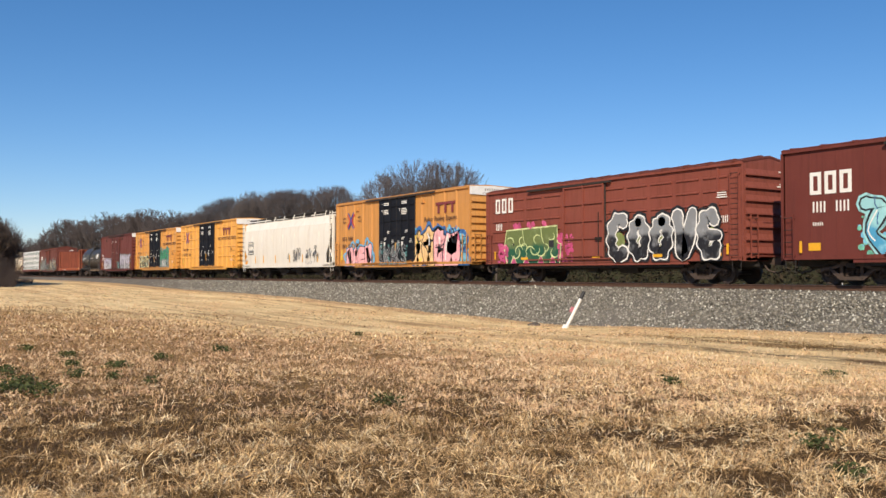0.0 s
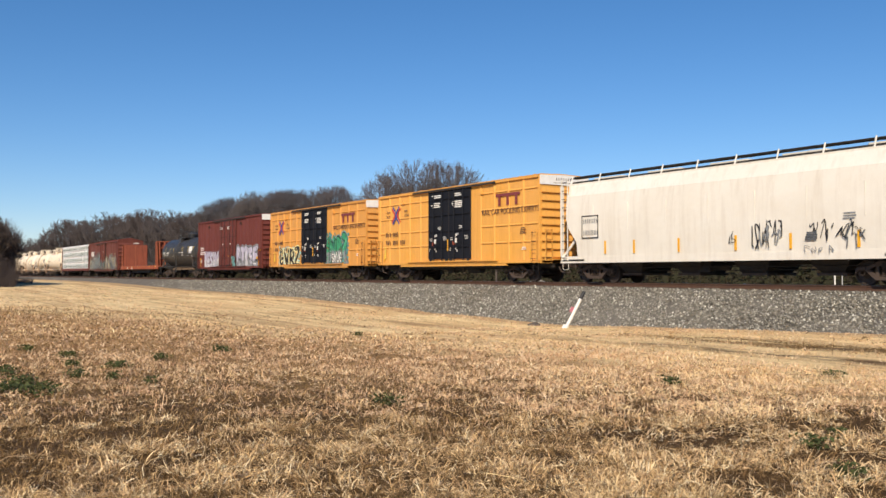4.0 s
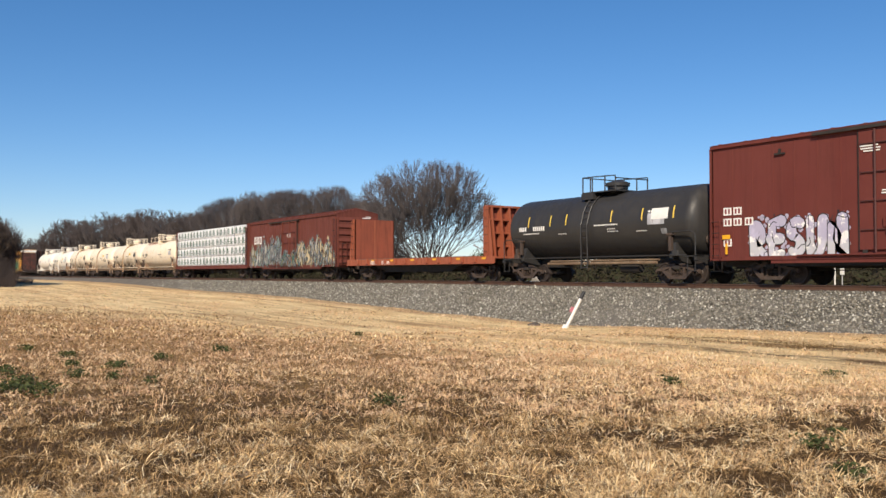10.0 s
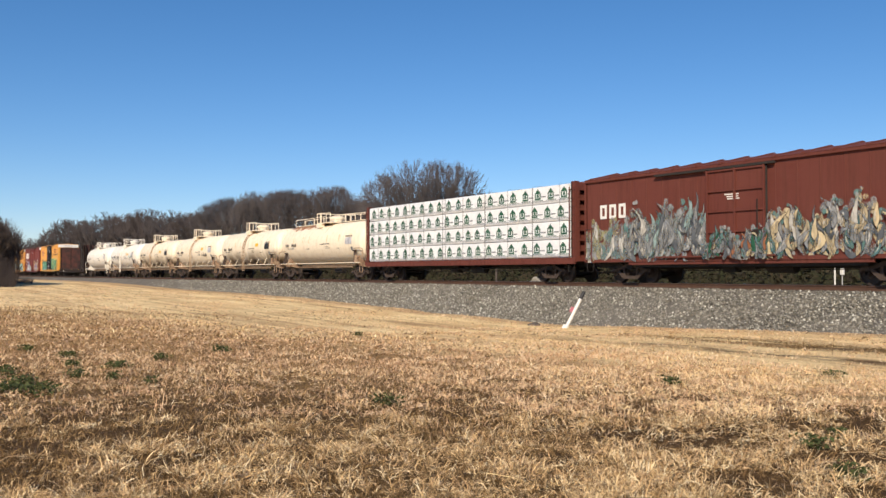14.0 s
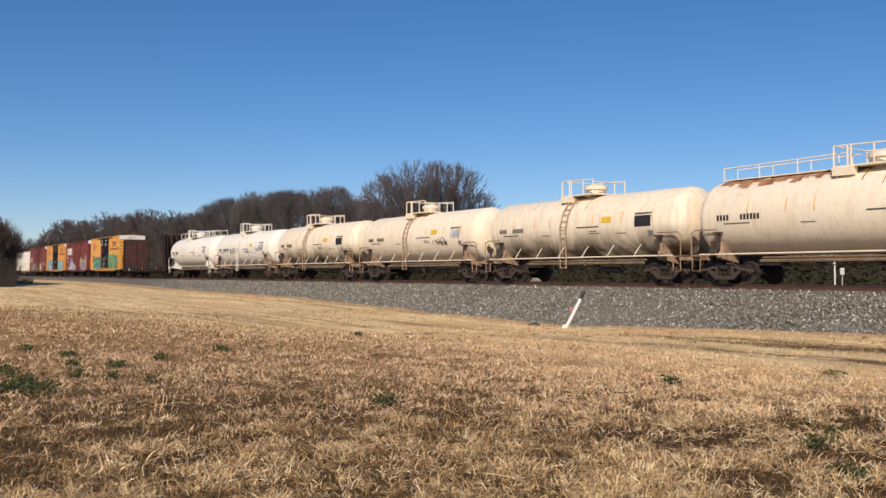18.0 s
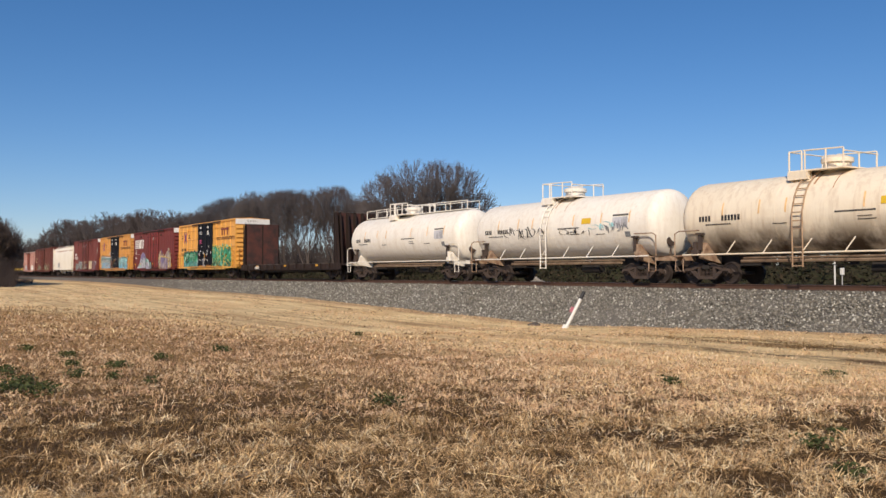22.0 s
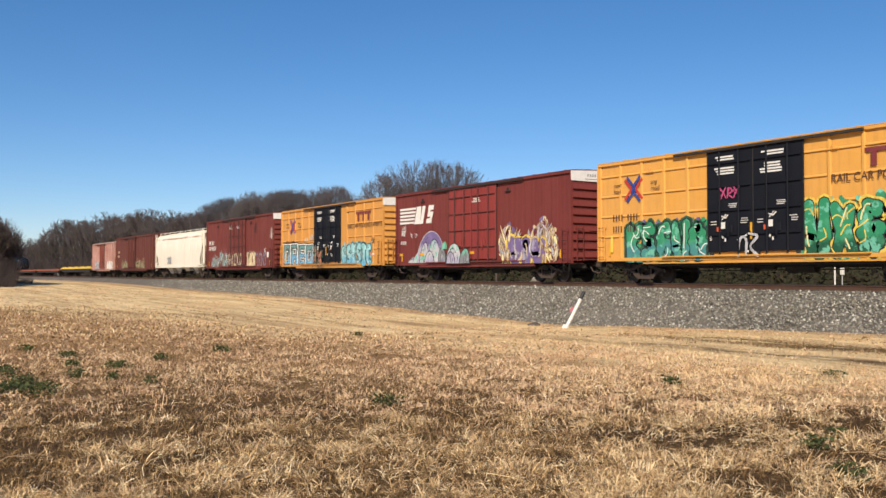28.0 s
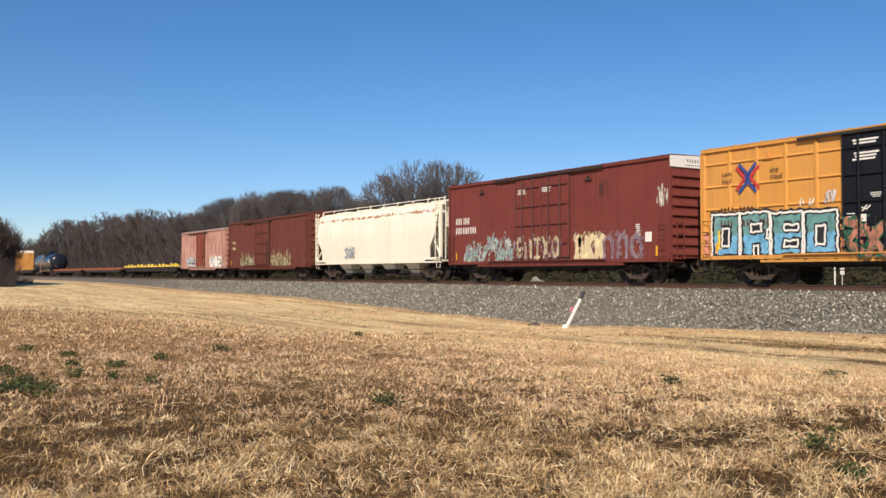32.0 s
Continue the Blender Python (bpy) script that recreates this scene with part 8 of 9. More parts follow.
def bare_tree(name, label, seed, height, mat=None, category="tree", group="", **shape):
    sk = grow(seed, height, **shape)
    k = height / float(np.percentile([p[1].z for p in sk], 99.3))
    sk = [(a * k, b * k, ra, rb, o) for a, b, ra, rb, o in sk if b.z * k < height * 1.02]
    tree = tagged(new(name), label, category, group)
    part("trunk", tubes([p for p in sk if p[4] < 2], "trunk", BARK, 5), None, tree)
    part("crown", tubes([p for p in sk if p[4] >= 2], "crown", mat or TWIG), None, tree, "dense bare twigs")
    return tree


def woods():
    x, y = at(-0.017, 74)
    t = bare_tree("tree", "large spreading bare tree with grey-brown branches", 23, 9.1, width=0.66, stems=12, lean=1.5, levels=6, first=0.20, twigs=1, fine=0.0145, sag=0.40, lift=0.07)
    t.matrix_basis = pose(x, y, ground_z(x, y), 0, 0, 30)
    # two smaller trees added to fill out the large tree's crown
    for s, d, seed, h, turn in ((-0.024, 75.5, 27, 7.6, 80), (-0.008, 76.0, 41, 7.2, 210)):
        x, y = at(s, d)
        t = bare_tree("tree", "bare tree crowded in behind the large one", seed, h, width=0.52, stems=9, lean=1.1, levels=6, first=0.22, twigs=1, fine=0.0135, sag=0.40, lift=0.07)
        t.matrix_basis = pose(x, y, ground_z(x, y), 0, 0, turn)
    x, y = at(-0.058, 82)
    t = bare_tree("tree", "bare tree with fine upright twigs", 31, 8.6, width=0.42, stems=5, lean=0.5, levels=6, twigs=1, fine=0.013)
    t.matrix_basis = pose(x, y, ground_z(x, y), 0, 0, 200)
    near = [bare_tree("tree", "bare winter tree of the wood beside the track", 50 + i, 10, (TWIG, TWIG_R, TWIG)[i], "tree", "trees of the wood", width=0.46, stems=4 + i, lean=0.55, levels=6, twigs=1, fine=0.014) for i in range(3)]
    far = [bare_tree("tree", "bare winter tree of the wood far along the track", 70 + i, 10, (TWIG_R, TWIG)[i], "tree", "trees of the wood", width=0.48, stems=5, lean=0.5, levels=5, twigs=1, fine=0.026) for i in range(2)]
    rnd = random.Random(9)
    # side, depth and rise above the eye of the crowns along the wood's edge, from the far end in
    tops = [(-0.46, 232, 0.0413), (-0.435, 228, 0.0445), (-0.42, 222, 0.0585), (-0.40, 210, 0.063), (-0.385, 200, 0.064), (-0.37, 190, 0.063), (-0.35, 182, 0.0655), (-0.335, 175, 0.070), (-0.318, 165, 0.069),
            (-0.302, 155, 0.068), (-0.288, 150, 0.067), (-0.272, 143, 0.072), (-0.255, 134, 0.081), (-0.242, 130, 0.083), (-0.228, 122, 0.081), (-0.213, 118, 0.085),
            (-0.20, 112, 0.09), (-0.185, 106, 0.0935), (-0.168, 103, 0.092), (-0.15, 100, 0.0935), (-0.132, 98, 0.092), (-0.115, 96, 0.089), (-0.098, 95, 0.0846), (-0.08, 94, 0.0763), (-0.062, 92, 0.067)]
    used = set()
    for i, (s, d, h) in enumerate(tops):
        for row in range(2):
            kit = near if d < 150 else far
            j = rnd.randrange(len(kit))
            dd = d * (1 + 0.10 * row) + rnd.uniform(-2, 2)
            x, y = at(s + rnd.uniform(-0.006, 0.006) + row * 0.006, dd)
            k = (EYE + h * dd - ground_z(x, y)) / 10 * rnd.uniform(0.95, 1.08) * (1 if row == 0 else rnd.uniform(0.8, 1.0))
            m = pose(x, y, ground_z(x, y), 0, 0, rnd.uniform(0, 360)) @ Matrix.Diagonal((k * 1.1, k * 1.1, k, 1))
            src = kit[j]
            if src.name in used:
                c = copy_thing(src, m)
                c.matrix_basis = m
            else:
                src.matrix_basis = m
                used.add(src.name)
    for src in near + far:
        if src.name not in used:
            x, y = at(-0.3, 190)
            src.matrix_basis = pose(x, y, 0.5)
    # the bare thicket on the near side of the track, where the train comes out
    th = bare_tree("bush", "tall bare brown thicket beside the track", 91, 6.6, THICK, "bush", "thicket by the track", width=0.34, stems=22, lean=0.55, levels=4, first=0.17, twigs=2, fine=0.024, sag=0.30)
    spots = [(-0.511, 92, 1.0), (-0.520, 88, 1.02), (-0.530, 90, 1.08), (-0.543, 86, 1.1), (-0.515, 98, 0.95), (-0.497, 94, 0.42), (-0.502, 90, 0.5), (-0.513, 87, 0.55), (-0.528, 86, 0.6), (-0.507, 95, 0.85), (-0.514, 90, 0.8), (-0.522, 94, 0.95), (-0.500, 96, 0.6), (-0.508, 86, 0.4), (-0.535, 92, 0.9)]
    for i, (s, d, k) in enumerate(spots):
        x, y = at(s, d)
        m = pose(x, y, ground_z(x, y), 0, 0, i * 77) @ Matrix.Diagonal((k, k, k, 1))
        if i:
            c = copy_thing(th, m)
            c.matrix_basis = m
        else:
            th.matrix_basis = m
    # low stems and brush that fill the foot of the wood
    pieces = []
    for i in range(38000):
        k = rnd.random()
        s = -0.5 + 0.46 * k
        d = np.interp(s, [-0.5, -0.42, -0.3, -0.2, -0.05], [236, 222, 155, 112, 92]) + rnd.uniform(-6, 16)
        x, y = at(s, d)
        h = rnd.uniform(1.0, 5.0) * (1.75 if d > 140 else 1)
        a = Vector((x, y, ground_z(x, y) - 0.1 + h * 0.5 * rnd.random()))
        b = a + Vector((rnd.gauss(0, 0.8), rnd.gauss(0, 0.8), 1)).normalized() * h * 0.5
        pieces.append((a, b, 0.0001 * d + 0.006, 0.005, 3))
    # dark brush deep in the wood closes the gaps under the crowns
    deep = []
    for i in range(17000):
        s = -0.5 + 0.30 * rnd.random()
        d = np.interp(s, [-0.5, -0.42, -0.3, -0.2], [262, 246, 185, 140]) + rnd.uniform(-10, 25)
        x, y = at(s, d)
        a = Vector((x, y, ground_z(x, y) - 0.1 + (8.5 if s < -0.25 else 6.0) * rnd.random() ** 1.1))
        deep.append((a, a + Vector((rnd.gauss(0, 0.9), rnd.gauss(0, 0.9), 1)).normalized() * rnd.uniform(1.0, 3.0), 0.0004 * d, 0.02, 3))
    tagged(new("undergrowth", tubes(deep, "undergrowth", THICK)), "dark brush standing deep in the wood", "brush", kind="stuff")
    # low brush added by the track in place of thicket shadow on the ballast
    for i in range(400):
        x, y = at(rnd.uniform(-0.490, -0.462), rnd.uniform(98, 109))
        a = Vector((x, y, ground_z(x, y) - 0.1))
        pieces.append((a, a + Vector((rnd.gauss(0, 0.4), rnd.gauss(0, 0.4), 1)).normalized() * rnd.uniform(0.2, 0.9), 0.02, 0.008, 3))
    for i in range(4200):
        x, y = at(rnd.uniform(-0.57, -0.482), rnd.uniform(84, 97))
        a = Vector((x, y, ground_z(x, y) - 0.1))
        pieces.append((a, a + Vector((rnd.gauss(0, 0.25), rnd.gauss(0, 0.25), 1)).normalized() * rnd.uniform(0.6, 3.2), 0.017, 0.007, 3))
    tagged(new("undergrowth", tubes(pieces, "undergrowth", TWIG_R)), "tangled bare brush at the foot of the wood", "brush", kind="stuff")


def leaf_cloud(rng, centres, radii, count, size):
    """Small leaf triangles scattered through several uneven lobes."""
    n = len(centres)
    which = rng.integers(0, n, count)
    u = rng.normal(size=(count, 3))
    u /= np.linalg.norm(u, axis=1)[:, None]
    r = rng.random(count) ** 0.45
    P = np.array(centres)[which] + u * (r * np.array(radii)[which])[:, None] * np.array([1, 1, 0.8])
    D = rng.normal(size=(count, 3, 3)) * size
    V = P[:, None] + D
    return V.reshape(-1, 3), np.arange(3 * count).reshape(-1, 3)


def far_side():
    rng = np.random.default_rng(2)
    # low trees across the field behind the track
    kinds = [("tree", "dark evergreen tree across the field", EVERGREEN, 0.142, 138, 7.0, 4.6), ("tree", "dark evergreen shrub across the field", EVERGREEN, 0.118, 142, 4.6, 4.0),
             ("tree", "leafless tree with dull brown crown", RUSTLEAF, 0.19, 146, 7.2, 5.2), ("tree", "leafless tree with dull brown crown", RUSTLEAF, 0.222, 150, 6.6, 4.6),
             ("tree", "broad tree holding dead brown leaves", RUSTLEAF, 0.285, 140, 7.6, 7.0), ("tree", "tree holding dead rust-brown leaves", RUSTLEAF, 0.325, 141, 6.6, 5.2), ("tree", "low tree holding dead brown leaves", RUSTLEAF, 0.255, 143, 5.8, 5.0),
             ("tree", "low scrubby tree beside the pole", RUSTLEAF, 0.485, 170, 5.2, 7.0), ("tree", "low scrubby tree by the field", RUSTLEAF, 0.40, 190, 4.2, 6.0), ("tree", "low scrubby tree by the field", EVERGREEN, 0.06, 132, 4.5, 6.0)]
    for i, (nm, lab, mt, s, d, h, w) in enumerate(kinds):
        x, y = at(s, d)
        h, w = h * 1.12, w * 1.55
        t = tagged(new(nm), lab, "tree", "low trees across the field")
        t.matrix_basis = pose(x, y, ground_z(x, y))
        sk = grow(200 + i, h, 0.5, 4, 0.5, 5, fine=0.03)
        top = max(p[1].z for p in sk)
        sk = [(a * (h / top), b * (h / top), ra, rb, o) for a, b, ra, rb, o in sk]
        part("trunk", tubes([p for p in sk if p[4] < 2], "trunk", BARK, 5), None, t)
        rr = random.Random(i)
        lobes = [(Vector((rr.gauss(0, w * 0.24), rr.gauss(0, w * 0.2), h * rr.uniform(0.25, 0.8)))) for _ in range(14)]
        V, F = leaf_cloud(rng, [l[:] for l in lobes], [w * rr.uniform(0.16, 0.27) for _ in lobes], 6500, 0.10)
        V[:, 2] = np.maximum(V[:, 2], 0.05)
        part("crown", fast_mesh("crown", V, F, mt), None, t)
        part("brushwood", tubes([p for p in sk if p[4] >= 2], "brushwood", TWIG), None, t)
    x, y = at(0.066, 88)
    t = bare_tree("tree", "small rusty bare tree beside the large one", 310, 6.2, RUSTTWIG, width=0.48, stems=5, lean=0.8, levels=6, fine=0.011)
    t.matrix_basis = pose(x, y, ground_z(x, y))
    for i, (s, d, h) in enumerate(((0.385, 200, 8.6), (0.46, 205, 6.4), (0.42, 230, 6.0))):
        x, y = at(s, d)
        t = bare_tree("tree", "pale bare tree far across the field", 300 + i, h, TWIG, "tree", "low trees across the field", width=0.5, stems=4, lean=0.5, levels=5, fine=0.03)
        t.matrix_basis = pose(x, y, ground_z(x, y))
    # scrub strip just behind the track
    N = 80000
    X = -190 + 225 * rng.random(N)
    Y = TRACK_Y + 6.0 + 9.5 * rng.random(N)
    H = (0.2 + 0.5 * rng.random(N)) * (0.9 + 0.25 * np.sin(X * 0.23) * np.sin(X * 0.071 + 1))
    Z = np.array([ground_z(float(a), float(b)) for a, b in zip(X, Y)])
    P = np.stack([X, Y, Z + H * rng.random(N)], -1)
    V = (P[:, None] + rng.normal(size=(N, 3, 3)) * np.array([0.10, 0.10, 0.10])).reshape(-1, 3)
    tagged(new("scrub", fast_mesh("scrub", V, np.arange(3 * N).reshape(-1, 3), SCRUB)), "dull green and brown scrub behind the track", "scrub", kind="stuff")
    # utility pole with its lines
    x, y = at(0.446, 118)
    z = ground_z(x, y)
    pole = tagged(new("utility_pole"), "dark wooden utility pole with crossarm and pale transformer", "utility pole")
    pole.matrix_basis = pose(x, y, z, 0, 0, 20)
    H = 9.4
    part("pole", Shape().tube((0, 0, -0.3), (0, 0, H), 0.17, 0.12, 10), BARK, pole, soft=True)
    part("crossarm", Shape().box(-0.85, 0.85, -0.06, 0.06, H - 1.35, H - 1.22), BARK, pole)
    part("transformer", Shape().lathe([(H - 4.0, 0.05), (H - 4.0, 0.26), (H - 3.1, 0.26), (H - 3.05, 0.1)], 12, "z").moved(-0.42, 0, 0), P_SILVER, pole, "pale grey transformer can", soft=True)
    for dx in (-0.78, -0.3, 0.3, 0.78):
        part("insulator", Shape().tube((dx, 0, H - 1.22), (dx, 0, H - 1.08), 0.05, 0.03, 6), P_GREY, pole)
    wire = Shape()
    for dz, off in ((H - 1.08, -1.1), (H - 1.08, 1.1), (H - 2.4, 0)):
        a, b = Vector((off, 0, dz)), Vector((60 + off, 34, dz - 0.6))
        wire.pipe([a.lerp(b, i / 8) - Vector((0, 0, 1.0 * 4 * (i / 8) * (1 - i / 8))) for i in range(9)], 0.012, 4)
    part("wire", wire, UNDER, pole)


def small_things():
    # leaning white marker by the foot of the bank
    x, y = at((1008 - 784) / 1572, 32.2)
    mk = tagged(new("marker_post"), "white plastic marker post with black cap, leaning over", "marker post")
    z = ground_z(x, y)
    mk.matrix_basis = Matrix.Translation((x - 0.2, y - 0.1, z - 0.12)) @ Matrix.Rotation(radians(27), 4, FWD)
    part("post", Shape().tube((0, 0, 0), (0, 0, 1.36), 0.058, 0.058, 14), P_WHITE, mk, soft=True)
    part("cap", Shape().lathe([(1.33, 0.068), (1.60, 0.068), (1.63, 0.05), (1.64, 0.01)], 14, "z"), P_BLACK, mk, "black plastic cap", soft=True)
    part("collar", Shape().box(-0.15, 0.05, -0.07, 0.07, 0.08, 0.24, 0.02), P_WHITE, mk)
    part("tape", Shape().box(-0.24, -0.055, -0.012, 0.012, 0.74, 0.94, 0.004), P_TAPE, mk, "faded pink marker tape")
    # small pegs and a box behind the rails
    for nm, lab, cat, s, yy, h, w, mt in (("signal_post", "thin white post behind the rails", "post", (1477 - 784) / 1572, 36.0, 1.35, 0.06, P_WHITE), ("signal_box", "small white box on a peg behind the rails", "box", (1490 - 784) / 1572, 36.2, 0.95, 0.075, P_WHITE)):
        depth = yy / (FWD.y + s * RIGHT.y)
        x, y = at(s, depth)
        ob = tagged(new(nm), lab, cat)
        ob.matrix_basis = pose(x, y, 2.18 - 1.35)
        part("post", Shape().tube((0, 0, -0.3), (0, 0, h), 0.022, seg=8), P_SILVER, ob)
        if nm == "signal_box":
            part("case", Shape().box(-w, w, -w, w, h - 0.22, h + 0.08, 0.02), mt, ob)
        else:
            part("sleeve", Shape().tube((0, 0, 0.05), (0, 0, h + 0.02), 0.035, seg=8), mt, ob)
    x, y = at((948 - 784) / 1572, 36.6 / (FWD.y + (948 - 784) / 1572 * RIGHT.y))
    heap = tagged(new("stone_heap"), "small heap of pale grey stones beyond the rails", "stone heap")
    heap.matrix_basis = pose(x, y, 0.45)
    rnd = random.Random(3)
    for i in range(16):
        a, r = rnd.random() * 6.28, rnd.random() * 0.6
        k = 0.16 + 0.12 * rnd.random()
        s = Shape().lathe([(-k, 0.3 * k), (-0.5 * k, 0.9 * k), (0.3 * k, k), (0.9 * k, 0.4 * k)], 7, "z")
        s.v = [(vx * rnd.uniform(0.85, 1.15), vy * rnd.uniform(0.85, 1.15), vz) for vx, vy, vz in s.v]
        part("stone", s.moved(r * math.cos(a), r * math.sin(a), 0.3 + 0.75 * (0.65 - r)), HEAPSTONE, heap)
    x, y = at(0.06, 60)
    ob = tagged(new("wooden_post"), "thin dark wooden post standing in the scrub", "post")
    ob.matrix_basis = pose(x, y, ground_z(x, y))
    part("post", Shape().tube((0, 0, -0.2), (0, 0, 4.9 - ground_z(x, y)), 0.08, 0.065, 8), BARK, ob, soft=True)
    part("post_cap", Shape().lathe([(4.88 - ground_z(x, y), 0.08), (4.96 - ground_z(x, y), 0.07), (5.0 - ground_z(x, y), 0.01)], 8, "z"), BARK, ob)
    s = (103 - 784) / 1572
    x, y = at(s, 33.2 / (FWD.y + s * RIGHT.y))
    ob = tagged(new("trackside_marker"), "small pale trackside marker far down the line", "marker")
    ob.matrix_basis = pose(x, y, RAIL - 0.3)
    part("post", Shape().tube((0, 0, -0.3), (0, 0, 0.8), 0.05, seg=8), P_GREY, ob)
    part("plate", Shape().box(-0.25, 0.25, -0.03, 0.03, 0.5, 1.15, 0.0), P_WHITE, ob)
    s = (945 - 784) / 1572
    x, y = at(s, 35.2)
    cl = tagged(new("dark_clod"), "dark clod of earth at the foot of the bank", "clod")
    cl.matrix_basis = pose(x, y, ground_z(x, y))
    part("lump", Shape().lathe([(-0.1, 0.3), (0.03, 0.26), (0.09, 0.15), (0.11, 0.03)], 11, "z"), TIEWOOD, cl, soft=True)


# ---- grass ----
def grass():
    rng = np.random.default_rng(7)

    def field(x, y, scale, z):
        return np.array([noise.noise((float(a) * scale, float(b) * scale, z)) for a, b in zip(x, y)])

    sets = {}

    def blades(mat, x, y, a, e0, droop, length, w, lift, fine=True):
        """Curved, tapering blades; a: heading, e0: rise at the foot, droop: how far they bend over."""
        V_all, F_all = sets.setdefault(mat, ([], []))
        base = sum(len(v) for v in V_all)
        n = len(x)
        z = np.array([ground_z(float(p), float(q)) for p, q in zip(x, y)]) - 0.008 + lift
        tw = a + np.pi / 2 + rng.normal(0, 0.6, n)
        px, py = np.cos(tw) * w, np.sin(tw) * w
        pz = rng.normal(0, 0.4, n) * w
        side = rng.normal(0, 0.5, n)
        steps = 3 if fine else 2
        B = np.zeros((n, 2 * steps + 1, 3))
        cx, cy, cz = x.copy(), y.copy(), z.copy()
        for k in range(steps + 1):
            if k:
                e = e0 - droop * (k - 0.5) / steps
                ak = a + side * (k - 1)
                cx, cy = cx + np.cos(ak) * np.cos(e) * length / steps, cy + np.sin(ak) * np.cos(e) * length / steps
                cz = np.maximum(cz + np.sin(e) * length / steps, z + 0.008)
            if k < steps:
                taper = 1 - 0.5 * (k / steps) ** 2
                B[:, 2 * k] = np.stack([cx - px * taper, cy - py * taper, cz - pz], -1)
                B[:, 2 * k + 1] = np.stack([cx + px * taper, cy + py * taper, cz + pz], -1)
            else:
                B[:, 2 * steps] = np.stack([cx, cy, cz], -1)
        f = []
        for k in range(steps - 1):
            f += [(2 * k, 2 * k + 1, 2 * k + 3), (2 * k, 2 * k + 3, 2 * k + 2)]
        f.append((2 * steps - 2, 2 * steps - 1, 2 * steps))
        F = np.array(f)[None] + (base + (2 * steps + 1) * np.arange(n))[:, None, None]
        V_all.append(B.reshape(-1, 3))
        F_all.append(F.reshape(-1, 3))

    def scatter(d0, d1, n):
        d = np.sqrt(d0 ** 2 + (d1 ** 2 - d0 ** 2) * rng.random(n))
        s = (rng.random(n) * 2 - 1) * 0.56
        x, y = FWD.x * d + RIGHT.x * s * d, FWD.y * d + RIGHT.y * s * d
        ok = y < 23.2 + 0.9 * rng.random(n)
        return x[ok], y[ok], d[ok]

    # bare muddy spots: side, depth, radius
    bare = [(*at(s, d), r) for s, d, r in ((0.29, 8.6, 1.1), (0.21, 9.0, 0.65), (0.13, 9.3, 0.4), (0.37, 6.6, 0.5), (0.49, 6.4, 0.6), (0.45, 7.6, 0.6), (0.47, 9.0, 0.7), (0.38, 9.6, 0.5), (0.22, 6.1, 0.3), (0.33, 9.3, 0.4), (0.47, 9.6, 0.5), (0.43, 9.0, 0.35), (0.50, 8.2, 0.4), (-0.42, 9.6, 0.5), (-0.30, 7.6, 0.45), (-0.12, 9.8, 0.4), (-0.36, 8.9, 0.5), (-0.20, 8.6, 0.4), (-0.46, 8.2, 0.35))]

    def to_left(x, y):
        return (x * RIGHT.x + y * RIGHT.y) / (x * FWD.x + y * FWD.y)

    def grown(x, y):
        """How thickly grass grows: less on the muddy spots and in the ruts."""
        k = np.ones(len(x))
        for cx, cy, r in bare:
            k = np.minimum(k, np.clip(np.hypot(x - cx, (y - cy)) / r * 1.4 - 0.45, 0.06, 1))
        rut = np.maximum(np.clip(1.6 - np.abs(y - 18.9) / 0.8, 0, 1), 0.7 * np.clip(1.5 - np.abs(y - 16.2) / 0.4, 0, 1)) * np.clip((x + 19) / 6, 0, 1)
        return k * (1 - 0.95 * rut)

    def matting(d0, d1, n, ln, w, high, crests, hollows):
        """Straw that grows in clumps, bright on their crests, brown and thin between them; shade of the gaps is partly
        in that brown.
        """
        x, y, d = scatter(d0, d1, n)
        far = max(1.0, d0 / 9)
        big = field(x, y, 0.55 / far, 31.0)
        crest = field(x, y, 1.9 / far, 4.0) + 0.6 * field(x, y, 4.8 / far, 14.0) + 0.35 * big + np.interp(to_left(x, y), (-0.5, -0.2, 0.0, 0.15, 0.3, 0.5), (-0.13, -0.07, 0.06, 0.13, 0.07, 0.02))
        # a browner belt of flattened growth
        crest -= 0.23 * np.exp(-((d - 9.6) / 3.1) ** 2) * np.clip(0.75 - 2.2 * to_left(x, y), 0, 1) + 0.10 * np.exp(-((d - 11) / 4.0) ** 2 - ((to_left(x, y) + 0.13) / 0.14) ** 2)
        ok = rng.random(len(x)) < np.clip(0.42 + 2.0 * crest, 0.42, 1) * np.maximum(grown(x, y), 0.12) * np.clip((17.0 - y + 0.15 * x + 3.0 * field(x, y, 0.3, 40.0)) / 4.0, 0.05, 1)
        x, y, crest = x[ok], y[ok], crest[ok]
        m = len(x)
        comb = 5.5 * field(x, y, 0.9, 55.0) + 3.0 * field(x, y, 3.0, 66.0) + 0.9
        a = comb + rng.normal(0, 1.0, m) + np.where(rng.random(m) < 0.3, np.pi, 0)
        lift = high * np.clip(0.2 + 1.3 * crest, 0, 1.2) * rng.random(m) ** 0.7
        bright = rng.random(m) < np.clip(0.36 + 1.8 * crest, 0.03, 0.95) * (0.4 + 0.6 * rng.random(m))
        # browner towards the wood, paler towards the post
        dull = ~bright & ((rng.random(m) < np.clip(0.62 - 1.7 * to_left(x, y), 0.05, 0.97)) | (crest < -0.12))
        fair = bright & (rng.random(m) < np.clip(0.9 - 2.2 * to_left(x, y), 0.1, 1)) if d0 > 9 else bright
